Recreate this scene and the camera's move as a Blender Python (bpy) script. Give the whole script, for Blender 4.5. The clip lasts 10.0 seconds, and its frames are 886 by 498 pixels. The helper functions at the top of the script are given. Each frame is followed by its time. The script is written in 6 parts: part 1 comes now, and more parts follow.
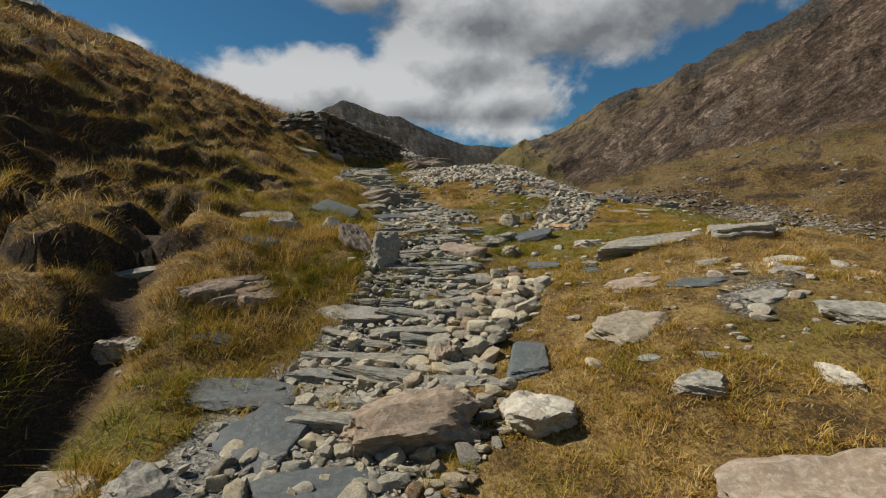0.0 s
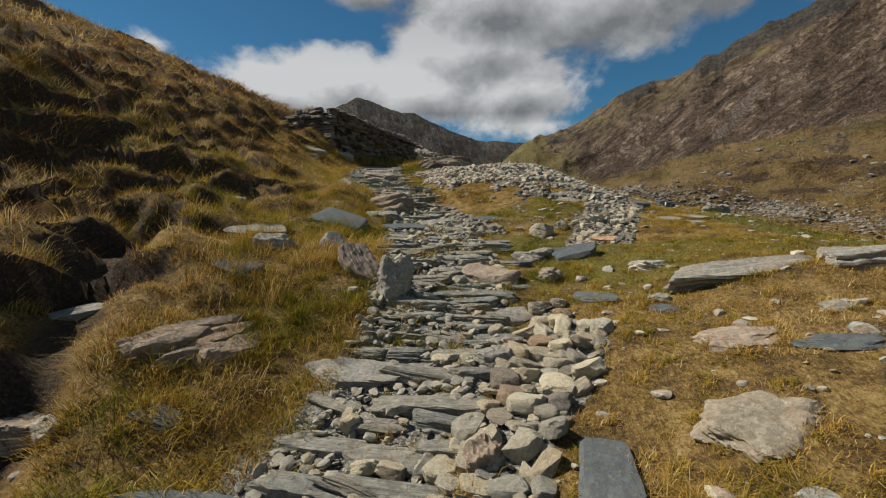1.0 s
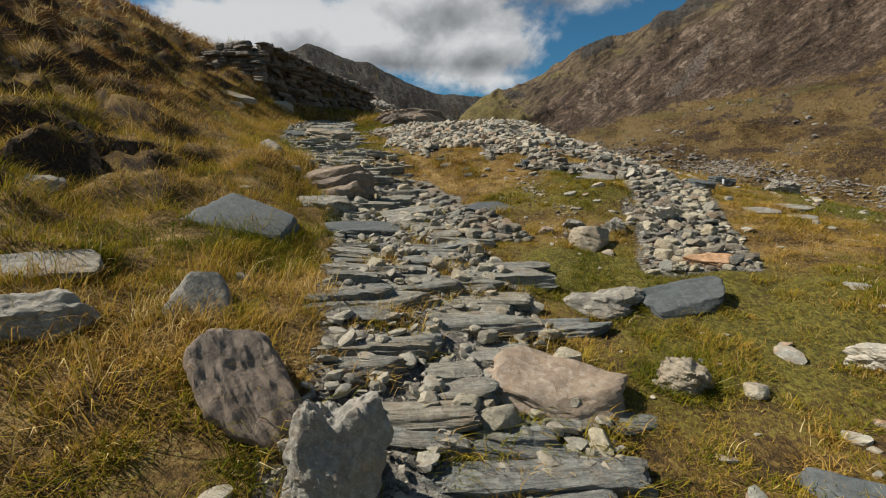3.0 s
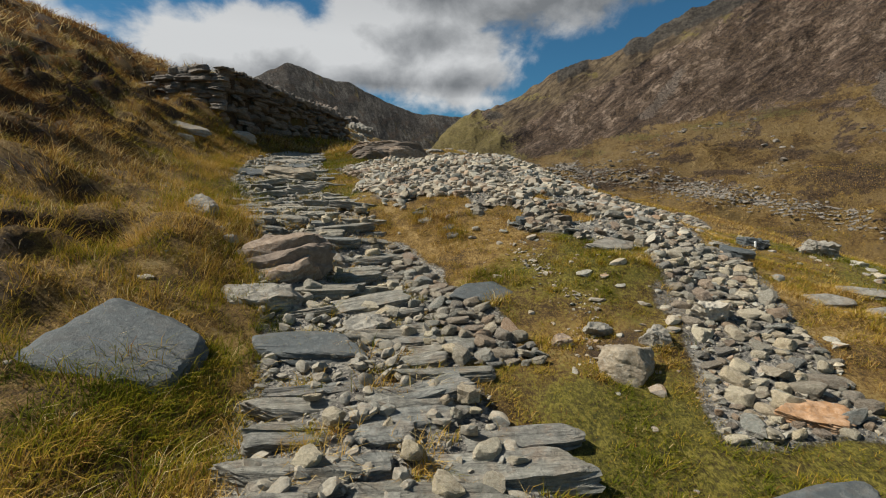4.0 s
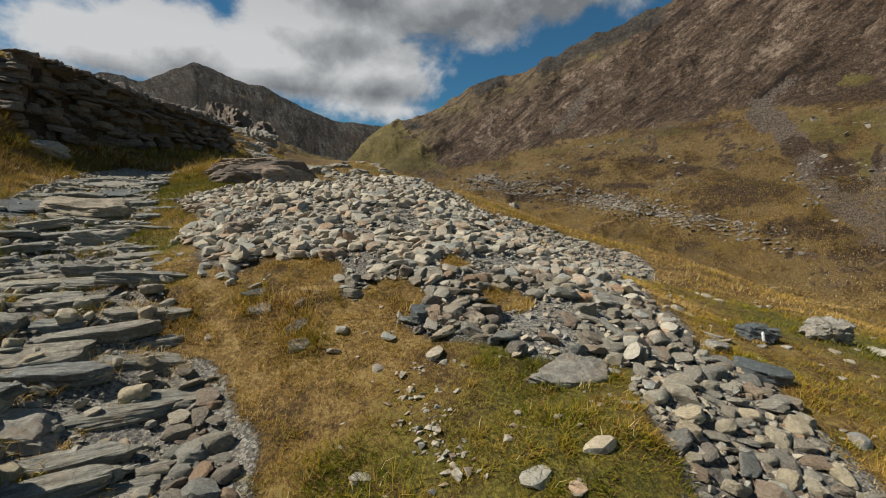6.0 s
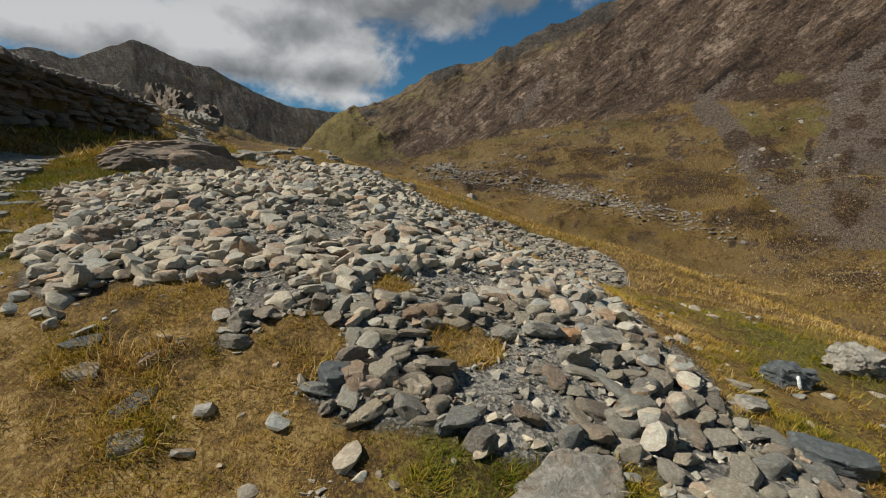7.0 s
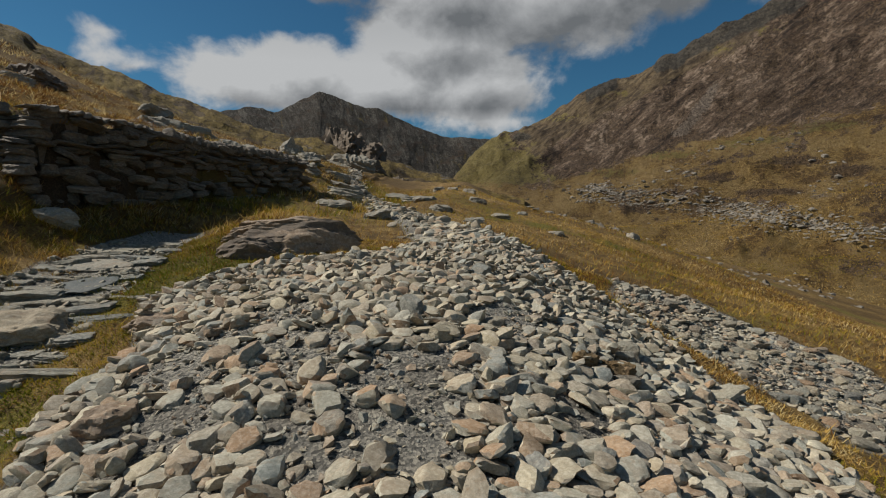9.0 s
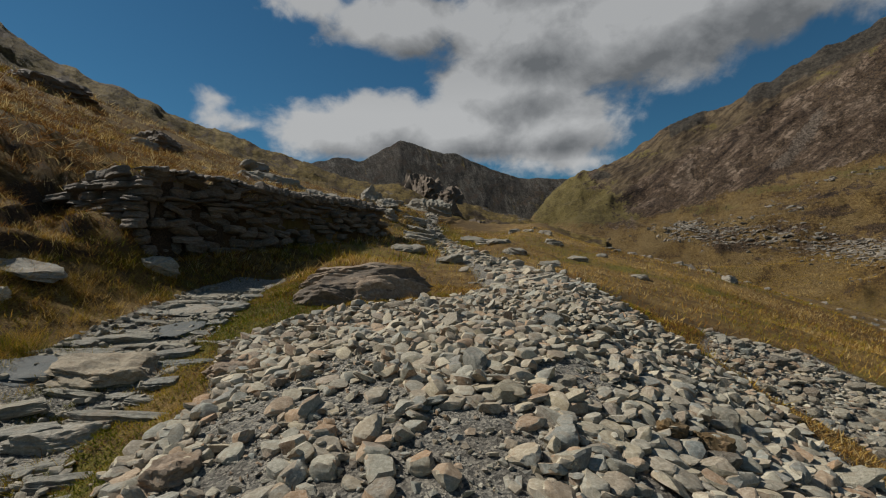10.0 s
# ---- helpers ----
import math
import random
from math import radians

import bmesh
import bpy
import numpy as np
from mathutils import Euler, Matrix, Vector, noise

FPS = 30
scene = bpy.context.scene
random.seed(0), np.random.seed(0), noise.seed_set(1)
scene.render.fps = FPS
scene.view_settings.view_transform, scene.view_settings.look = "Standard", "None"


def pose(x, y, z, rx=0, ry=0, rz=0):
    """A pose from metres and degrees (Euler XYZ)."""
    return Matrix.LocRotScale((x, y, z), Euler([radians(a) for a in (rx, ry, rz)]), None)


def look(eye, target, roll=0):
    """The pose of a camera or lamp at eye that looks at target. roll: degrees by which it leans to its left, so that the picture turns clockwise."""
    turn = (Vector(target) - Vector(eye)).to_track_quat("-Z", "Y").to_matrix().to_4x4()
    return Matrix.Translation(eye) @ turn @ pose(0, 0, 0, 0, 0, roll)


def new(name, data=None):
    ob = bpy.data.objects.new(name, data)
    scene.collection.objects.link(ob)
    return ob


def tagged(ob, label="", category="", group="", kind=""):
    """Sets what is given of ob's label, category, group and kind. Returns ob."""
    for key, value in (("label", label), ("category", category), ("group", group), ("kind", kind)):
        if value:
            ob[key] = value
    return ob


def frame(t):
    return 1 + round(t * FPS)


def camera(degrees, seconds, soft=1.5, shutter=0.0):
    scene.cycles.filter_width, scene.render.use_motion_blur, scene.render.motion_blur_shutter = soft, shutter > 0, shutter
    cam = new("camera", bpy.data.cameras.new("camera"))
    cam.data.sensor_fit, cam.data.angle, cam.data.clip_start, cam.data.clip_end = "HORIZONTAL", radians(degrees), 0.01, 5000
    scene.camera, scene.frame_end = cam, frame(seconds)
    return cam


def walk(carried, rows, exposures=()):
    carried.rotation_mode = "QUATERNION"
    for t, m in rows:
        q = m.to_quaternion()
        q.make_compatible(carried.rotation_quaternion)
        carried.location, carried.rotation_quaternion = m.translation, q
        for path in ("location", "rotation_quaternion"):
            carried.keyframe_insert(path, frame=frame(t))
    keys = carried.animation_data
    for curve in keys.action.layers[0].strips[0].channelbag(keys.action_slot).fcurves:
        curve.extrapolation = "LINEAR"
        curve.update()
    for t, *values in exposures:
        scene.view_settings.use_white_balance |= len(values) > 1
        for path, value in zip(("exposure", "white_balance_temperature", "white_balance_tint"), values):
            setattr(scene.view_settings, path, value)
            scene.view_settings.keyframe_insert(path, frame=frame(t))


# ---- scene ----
cam = camera(87.3, 10.0, soft=1.1)
PATH = [
    (0, (0.000, 0.000, 1.535), (-0.284, 1.976, 1.412), -0.01),
    (0.5, (-0.195, 0.570, 1.757), (-0.509, 2.541, 1.626), -0.20),
    (1, (-0.283, 1.264, 1.779), (-0.629, 3.228, 1.641), -0.30),
    (1.5, (-0.492, 1.848, 1.893), (-0.785, 3.815, 1.680), -0.16),
    (2, (-0.772, 2.599, 1.837), (-1.003, 4.563, 1.534), -0.08),
    (2.5, (-0.825, 3.510, 2.108), (-1.029, 5.472, 1.777), -0.01),
    (3, (-1.114, 4.458, 2.190), (-1.275, 6.424, 1.864), 0.13),
    (3.2, (-1.244, 4.904, 2.325), (-1.399, 6.874, 2.017), 0.17),
    (4.3, (-1.179, 6.310, 2.795), (-1.206, 8.296, 2.562), 0.38),
    (4.5, (-1.131, 6.570, 2.722), (-1.122, 8.558, 2.496), 0.38),
    (5, (-1.063, 7.212, 3.003), (-0.972, 9.197, 2.776), 0.47),
    (5.5, (-0.866, 7.966, 2.940), (-0.695, 9.948, 2.734), 0.60),
    (5.7, (-0.777, 8.263, 3.092), (-0.577, 10.243, 2.891), 0.65),
    (6.8, (-0.453, 9.764, 3.399), (-0.044, 11.706, 3.156), 0.90),
    (7, (-0.338, 9.990, 3.364), (0.094, 11.927, 3.113), 1.03),
    (7.5, (0.019, 10.484, 3.638), (0.470, 12.412, 3.351), 1.11),
    (8, (0.182, 11.084, 3.576), (0.506, 13.040, 3.310), 0.74),
    (8.5, (0.147, 11.760, 4.112), (0.209, 13.746, 3.880), 0.02),
    (9, (0.061, 11.915, 4.249), (-0.145, 13.898, 4.092), -0.65),
    (9.5, (0.146, 12.040, 4.346), (-0.295, 13.990, 4.279), -1.17),
    (10, (0.159, 12.090, 4.323), (-0.370, 14.019, 4.349), -1.22),
]
walk(cam, [(t, look(eye, target, roll)) for t, eye, target, roll in PATH], exposures=((0, 0.29), (3, 0.44), (5.5, 0.36), (7.5, 0.23), (9, 0.06), (10, -0.08)))

# ---- light ----
SUN_AZ, SUN_EL = -86.0, 46.0          # degrees: from +y towards +x, above the horizon
world = bpy.data.worlds.new("sky")
scene.world = world
world.use_nodes = True


def build_sky(nt):
    nt.nodes.clear()
    N, L = nt.nodes.new, nt.links.new

    def math_node(op, a, b=None, c=None):
        n = N("ShaderNodeMath")
        n.operation = op
        for i, v in enumerate((a, b, c)):
            if v is None:
                continue
            if isinstance(v, (int, float)):
                n.inputs[i].default_value = v
            else:
                L(v, n.inputs[i])
        return n.outputs[0]

    out = N("ShaderNodeOutputWorld")
    sky = N("ShaderNodeTexSky")
    sky.sky_type, sky.sun_disc = "NISHITA", False
    sky.sun_elevation, sky.sun_rotation = radians(SUN_EL), radians(SUN_AZ)
    sky.altitude, sky.air_density, sky.dust_density, sky.ozone_density = 600, 1.0, 0.15, 2.5
    blue = N("ShaderNodeBackground")
    blue.inputs[1].default_value = SKY_STRENGTH
    tone = N("ShaderNodeMix")
    tone.data_type, tone.blend_type = "RGBA", "MULTIPLY"
    tone.inputs[0].default_value, tone.inputs[7].default_value = 1.0, (0.42, 0.88, 1.0, 1)
    L(sky.outputs[0], tone.inputs[6])
    L(tone.outputs[2], blue.inputs[0])
    co = N("ShaderNodeTexCoord")
    sep = N("ShaderNodeSeparateXYZ")
    L(co.outputs["Generated"], sep.inputs[0])
    az = math_node("MULTIPLY", math_node("ARCTAN2", sep.outputs[0], sep.outputs[1]), 57.2958)
    el = math_node("MULTIPLY", math_node("ARCSINE", sep.outputs[2]), 57.2958)
    place = N("ShaderNodeCombineXYZ")
    L(az, place.inputs[0])
    L(el, place.inputs[1])

    def vec_node(op, a, b, c=None):
        n = N("ShaderNodeVectorMath")
        n.operation = op
        for i, v in enumerate((a, b, c)):
            if v is None:
                continue
            if isinstance(v, tuple):
                n.inputs[i].default_value = v
            else:
                L(v, n.inputs[i])
        return n.outputs["Value"] if op == "LENGTH" else n.outputs[0]

    # cloud banks: azimuth, elevation, half width, half height
    banks = ((-38, 15.0, 5, 1.7), (-30, 15.0, 8, 3.6), (-22, 15.8, 9, 4.6), (-12, 15.0, 13, 5.2), (-3, 15.0, 12, 6.0), (1.5, 14.6, 7.0, 3.6), (1, 10.6, 8, 1.5), (-41, 17.5, 1.8, 1.0), (-6, 19.5, 11, 6.0),
             (-5, 25, 12, 6.5), (-21, 26.6, 12, 3.8), (-31, 28.2, 6, 3.0), (7, 23.6, 17, 6.8), (20, 26.0, 15, 7.0), (32, 29, 12, 7.5), (-2, 36, 38, 8), (-75, 16, 10, 4), (70, 34, 18, 7), (150, 35, 40, 14), (-140, 30, 30, 9))

    def noise(vec, scale, detail, rough, dist):
        n = N("ShaderNodeTexNoise")
        n.inputs["Scale"].default_value, n.inputs["Detail"].default_value = scale, detail
        n.inputs["Roughness"].default_value, n.inputs["Distortion"].default_value = rough, dist
        L(vec, n.inputs["Vector"])
        return n.outputs["Fac"]

    def density(shift):
        """How thick the cloud is at the place moved by that many degrees."""
        here = vec_node("ADD", place.outputs[0], (*shift, 0.0))
        total = None
        for a, e, w, h in banks:
            d = vec_node("LENGTH", vec_node("MULTIPLY_ADD", here, (1 / w, 1 / h, 0), (-a / w, -e / h, 0)), (0, 0, 0))
            b = math_node("MULTIPLY", math_node("SUBTRACT", 1.0, d), min(h, 5.0) / 4.0)
            total = b if total is None else math_node("SMOOTH_MAX", total, b, 0.25)
        flat = vec_node("MULTIPLY", here, (0.75, 1.0, 1.0))
        n1, n2 = noise(flat, 0.13, 8, 0.56, 0.4), noise(flat, 0.42, 6, 0.6, 0.3)
        swell = math_node("ADD", math_node("MULTIPLY", math_node("SUBTRACT", n1, 0.5), 1.7), math_node("MULTIPLY", math_node("SUBTRACT", n2, 0.5), 0.55))
        return math_node("ADD", math_node("MAXIMUM", total, -0.9), swell)

    dens, towards_sun = density((0, 0)), density((-2.2, 3.0))
    edge = N("ShaderNodeMapRange")
    edge.interpolation_type = "SMOOTHSTEP"
    for i, v in ((1, -0.02), (2, 0.42)):
        edge.inputs[i].default_value = v
    L(dens, edge.inputs[0])
    # lit towards the sun, grey underneath and where the bank is thick
    thick = math_node("ADD", math_node("MULTIPLY", math_node("SUBTRACT", towards_sun, dens), 0.42), math_node("MULTIPLY", math_node("MINIMUM", towards_sun, 1.2), 0.36))
    thick = math_node("ADD", math_node("MAXIMUM", thick, 0.0), math_node("MINIMUM", math_node("MAXIMUM", math_node("MULTIPLY", math_node("SUBTRACT", el, 17), 0.03), 0), 0.12))
    # the low bank behind stands in full sun
    thick = math_node("SUBTRACT", thick, math_node("MINIMUM", math_node("MAXIMUM", math_node("MULTIPLY", math_node("SUBTRACT", 12.3, el), 0.3), 0), 0.45))
    ramp = N("ShaderNodeValToRGB")
    r = ramp.color_ramp
    r.elements[0].position, r.elements[0].color = 0.0, (0.68, 0.695, 0.705, 1)
    r.elements[1].position, r.elements[1].color = 0.72, (0.20, 0.215, 0.23, 1)
    mid = r.elements.new(0.34)
    mid.color = (0.42, 0.435, 0.45, 1)
    L(thick, ramp.inputs[0])
    grey = N("ShaderNodeBackground")
    grey.inputs[1].default_value = CLOUD_STRENGTH
    L(ramp.outputs[0], grey.inputs[0])
    mix = N("ShaderNodeMixShader")
    L(edge.outputs[0], mix.inputs[0])
    L(blue.outputs[0], mix.inputs[1])
    L(grey.outputs[0], mix.inputs[2])
    L(mix.outputs[0], out.inputs[0])


SKY_STRENGTH, CLOUD_STRENGTH = 0.048, 0.68
build_sky(world.node_tree)
sun = new("sun", bpy.data.lights.new("sun", "SUN"))
sun.data.energy, sun.data.angle, sun.data.color = 5.0, radians(0.6), (1.0, 0.94, 0.835)
_a, _e = radians(SUN_AZ), radians(SUN_EL)
sun.matrix_world = look((30 * math.sin(_a) * math.cos(_e), 30 * math.cos(_a) * math.cos(_e), 30 * math.sin(_e)), (0, 0, 0))


# ---- materials ----
class Mat:
    """A small builder for node materials."""

    def __init__(self, name, rough=0.9):
        self.m = bpy.data.materials.new(name)
        self.m.use_nodes = True
        self.nt = self.m.node_tree
        self.bsdf = self.nt.nodes["Principled BSDF"]
        self.bsdf.inputs["Roughness"].default_value = rough
        self.bsdf.inputs["Specular IOR Level"].default_value = 0.25
        self.co = self.nt.nodes.new("ShaderNodeTexCoord").outputs["Object"]

    def put(self, socket, value):
        if isinstance(value, (int, float)):
            socket.default_value = value
        elif isinstance(value, tuple):
            socket.default_value = (*value, 1) if len(socket.default_value) == 4 and len(value) == 3 else value
        else:
            self.nt.links.new(value, socket)

    def noise(self, scale, detail=6, rough=0.6, dist=0.0, vec=None):
        n = self.nt.nodes.new("ShaderNodeTexNoise")
        for k, v in (("Scale", scale), ("Detail", detail), ("Roughness", rough), ("Distortion", dist)):
            n.inputs[k].default_value = v
        self.nt.links.new(vec or self.co, n.inputs["Vector"])
        return n.outputs["Fac"]

    def mapped(self, scale=(1, 1, 1), rot=(0, 0, 0), vec=None):
        n = self.nt.nodes.new("ShaderNodeMapping")
        n.inputs["Scale"].default_value = scale
        n.inputs["Rotation"].default_value = [radians(a) for a in rot]
        self.nt.links.new(vec or self.co, n.inputs["Vector"])
        return n.outputs[0]

    def step(self, fac, lo, hi):
        n = self.nt.nodes.new("ShaderNodeMapRange")
        n.interpolation_type = "SMOOTHSTEP"
        self.put(n.inputs[0], fac)
        n.inputs[1].default_value, n.inputs[2].default_value = lo, hi
        return n.outputs[0]

    def calc(self, op, a, b=0.0):
        n = self.nt.nodes.new("ShaderNodeMath")
        n.operation = op
        self.put(n.inputs[0], a)
        self.put(n.inputs[1], b)
        return n.outputs[0]

    def mix(self, fac, a, b, mode="MIX"):
        n = self.nt.nodes.new("ShaderNodeMix")
        n.data_type, n.blend_type = "RGBA", mode
        self.put(n.inputs[0], fac)
        self.put(n.inputs[6], a)
        self.put(n.inputs[7], b)
        return n.outputs[2]

    def ramp(self, fac, stops):
        n = self.nt.nodes.new("ShaderNodeValToRGB")
        r = n.color_ramp
        r.elements[0].position, r.elements[0].color = stops[0][0], (*stops[0][1], 1)
        r.elements[1].position, r.elements[1].color = stops[-1][0], (*stops[-1][1], 1)
        for p, c in stops[1:-1]:
            r.elements.new(p).color = (*c, 1)
        self.put(n.inputs[0], fac)
        return n.outputs[0]

    def attr(self, name):
        n = self.nt.nodes.new("ShaderNodeAttribute")
        n.attribute_name = name
        return n.outputs["Fac"]

    def object_random(self):
        return self.nt.nodes.new("ShaderNodeObjectInfo").outputs["Random"]

    def island_random(self):
        return self.nt.nodes.new("ShaderNodeNewGeometry").outputs["Random Per Island"]

    def bump(self, height, strength=0.5, distance=0.02, before=None):
        n = self.nt.nodes.new("ShaderNodeBump")
        n.inputs["Strength"].default_value, n.inputs["Distance"].default_value = strength, distance
        self.put(n.inputs["Height"], height)
        if before:
            self.put(n.inputs["Normal"], before)
        return n.outputs[0]

    def done(self, color, normal=None, rough=None):
        self.put(self.bsdf.inputs["Base Color"], color)
        if normal:
            self.put(self.bsdf.inputs["Normal"], normal)
        if rough is not None:
            self.put(self.bsdf.inputs["Roughness"], rough)
        return self.m


def ground_material():
    k = Mat("turf_and_soil", 0.95)
    big, mid, fine, grit, fibre = k.noise(0.45, 4), k.noise(2.6, 6, 0.65), k.noise(26, 6, 0.72), k.noise(80, 4, 0.75), k.noise(60, 4, 0.7, 1.2, k.mapped((1, 0.35, 1), (0, 0, 25)))
    tone = k.calc("ADD", k.calc("MULTIPLY", mid, 0.36), k.calc("ADD", k.calc("MULTIPLY", fine, 0.3), k.calc("MULTIPLY", fibre, 0.34)))
    straw = k.ramp(tone, ((0.43, (0.06, 0.038, 0.015)), (0.48, (0.15, 0.09, 0.028)), (0.53, (0.27, 0.17, 0.052)), (0.58, (0.42, 0.30, 0.13))))
    moss = k.ramp(k.calc("ADD", k.calc("MULTIPLY", fine, 0.5), k.calc("MULTIPLY", fibre, 0.5)), ((0.42, (0.045, 0.045, 0.010)), (0.5, (0.13, 0.112, 0.018)), (0.58, (0.25, 0.208, 0.04))))
    turf = k.mix(k.step(k.calc("ADD", k.attr("green"), k.calc("MULTIPLY", k.calc("SUBTRACT", tone, 0.5), 1.8)), 0.40, 0.62), straw, moss)
    # brown bracken, also carrying the bank's and hill's shade as colour
    turf = k.mix(k.attr("bracken_shade"), turf, k.mix(0.85, turf, (0.075, 0.045, 0.016)))
    soil = k.ramp(k.calc("ADD", k.calc("MULTIPLY", fine, 0.5), k.calc("MULTIPLY", grit, 0.5)), ((0.4, (0.022, 0.015, 0.009)), (0.52, (0.07, 0.046, 0.028)), (0.64, (0.16, 0.11, 0.07))))
    # bare soil; on the bank's risers its dark colour also paints shade
    turf = k.mix(k.step(k.calc("ADD", k.attr("bare_and_shade"), k.calc("MULTIPLY", k.calc("SUBTRACT", tone, 0.5), 1.4)), 0.42, 0.6), turf, soil)
    v = k.nt.nodes.new("ShaderNodeTexVoronoi")
    v.inputs["Scale"].default_value = 55
    k.nt.links.new(k.co, v.inputs["Vector"])
    gravel = k.ramp(v.outputs["Color"], ((0.15, (0.09, 0.087, 0.078)), (0.5, (0.21, 0.20, 0.175)), (0.8, (0.42, 0.385, 0.32))))
    gravel = k.mix(k.step(big, 0.5, 0.62), gravel, k.mix(0.45, gravel, (0.10, 0.08, 0.06)))
    g = k.step(k.calc("ADD", k.attr("gravel"), k.calc("MULTIPLY", k.calc("SUBTRACT", fine, 0.5), 0.8)), 0.35, 0.6)
    color = k.mix(g, turf, gravel)
    n = k.bump(k.calc("ADD", fine, k.calc("MULTIPLY", fibre, 0.6)), 0.9, 0.04)
    n = k.bump(k.calc("ADD", grit, k.calc("MULTIPLY", v.outputs["Distance"], g)), 0.7, 0.014, n)
    return k.done(color, n)


def stone_material(name, source, palette, lichen=0.35, bump=0.5, streak=1.0, wet=0.75, size=1.0, light=0.3, grain_x=False, stain=1.0):
    """Slate, sandstone and quartz: a colour for each stone out of the palette, with grain, streaks, cracks and lichen."""
    k = Mat(name, wet)
    rnd = k.object_random() if source == "object" else k.island_random() if source == "island" else k.noise(0.7 * size, 2)
    n = len(palette)
    base = k.ramp(rnd, tuple((i / (n - 1) * 0.96 + 0.02, c) for i, c in enumerate(palette)))
    vec = k.mapped((size, size, size))
    if source != "noise":
        offset = k.nt.nodes.new("ShaderNodeVectorMath")
        offset.operation = "ADD"
        k.put(offset.inputs[0], vec)
        shift = k.nt.nodes.new("ShaderNodeCombineXYZ")
        for i in range(3):
            k.put(shift.inputs[i], k.calc("MULTIPLY", rnd, 40.0 + 17 * i))
        k.nt.links.new(shift.outputs[0], offset.inputs[1])
        vec = offset.outputs[0]
    broad, mid, fine, grain = k.noise(2.2, 4, 0.6, 0.6, vec), k.noise(7, 6, 0.65, 0.5, vec), k.noise(26, 5, 0.7, 0.2, vec), k.noise(90, 3, 0.7, 0, vec)
    band = k.noise(9, 5, 0.65, 0.5, k.mapped((0.22, 2.2, 4.0), (20, 6, 4), vec) if grain_x else k.mapped((0.5, 1.4, 4.0), (28, 35, 0), vec))
    color = k.mix(k.step(mid, 0.38, 0.68), k.mix(0.3, base, (0.06, 0.055, 0.048)), k.mix(light, base, (0.56, 0.53, 0.46)))
    color = k.mix(k.calc("MULTIPLY", k.step(broad, 0.5, 0.62), 0.55 * stain), color, k.mix(0.6, color, (0.27, 0.20, 0.13)))
    color = k.mix(k.calc("MULTIPLY", k.step(band, 0.47, 0.62), 0.55 * streak), color, k.mix(0.6, color, (0.055, 0.05, 0.045)))
    rust = k.step(k.noise(3.2, 5, 0.65, 0.8, vec), 0.56, 0.68)
    color = k.mix(k.calc("MULTIPLY", rust, 0.32 * stain), color, (0.26, 0.15, 0.075))
    spots = k.calc("MULTIPLY", k.step(k.noise(13, 7, 0.75, 0.3, vec), 0.54, 0.62), lichen)
    color = k.mix(spots, color, (0.48, 0.47, 0.41))
    color = k.mix(k.calc("MULTIPLY", k.step(k.noise(8, 6, 0.7, 0.3, k.mapped((1, 1, 1), (40, 0, 70), vec)), 0.60, 0.68), 0.4), color, (0.045, 0.042, 0.037))
    color = k.mix(k.calc("MULTIPLY", k.step(fine, 0.48, 0.66), 0.32), color, k.mix(0.7, color, (0.05, 0.045, 0.04)))
    color = k.mix(k.calc("MULTIPLY", k.step(grain, 0.55, 0.7), light), color, (0.5, 0.47, 0.42))
    nrm = k.bump(k.calc("ADD", mid, k.calc("MULTIPLY", band, streak)), bump, 0.05 / size)
    nrm = k.bump(k.calc("ADD", fine, k.calc("MULTIPLY", grain, 0.35)), 0.75, 0.018 / size, nrm)
    return k.done(color, nrm, k.calc("ADD", k.calc("MULTIPLY", mid, 0.3), wet - 0.15))


SLATE = ((0.225, 0.222, 0.188), (0.325, 0.308, 0.240), (0.225, 0.235, 0.212), (0.385, 0.348, 0.258), (0.200, 0.217, 0.203), (0.345, 0.310, 0.230), (0.265, 0.257, 0.206))
RUBBLE = ((0.368, 0.332, 0.245), (0.506, 0.421, 0.277), (0.260, 0.291, 0.267), (0.583, 0.492, 0.329), (0.334, 0.323, 0.255), (0.458, 0.272, 0.135), (0.291, 0.299, 0.247), (0.444, 0.361, 0.247), (0.668, 0.599, 0.439), (0.218, 0.249, 0.241),
          (0.458, 0.386, 0.265), (0.334, 0.274, 0.194), (0.392, 0.369, 0.290), (0.250, 0.267, 0.243), (0.415, 0.280, 0.165), (0.346, 0.333, 0.265), (0.492, 0.450, 0.352), (0.286, 0.230, 0.158), (0.177, 0.158, 0.124), (0.382, 0.223, 0.107), (0.210, 0.212, 0.190))
PALE = ((0.708, 0.587, 0.381), (0.826, 0.688, 0.437), (0.591, 0.526, 0.381), (0.945, 0.810, 0.541), (0.496, 0.476, 0.381), (0.708, 0.554, 0.342))
M_CHIP = stone_material("slate_chip", "island", ((0.281, 0.257, 0.203), (0.364, 0.329, 0.249), (0.229, 0.228, 0.193), (0.437, 0.379, 0.272), (0.312, 0.288, 0.221)), 0.2, 0.6, 0.5, 0.85, 5.0, 0.2)
M_SCREE = stone_material("scree_stone", "island", ((0.12, 0.105, 0.085), (0.20, 0.175, 0.14), (0.15, 0.14, 0.12), (0.26, 0.225, 0.18)), 0.3, 0.6, 0.4, 0.85, 1.0, 0.15)
M_GROUND = ground_material()
M_SLAB = stone_material("slate_slab", "object", SLATE, 0.2, 1.0, 1.3, 0.75, 2.2, 0.25, True)
M_STONE = stone_material("rubble_stone", "object", RUBBLE, 0.35, 0.8, 0.6, 0.85, 1.4)
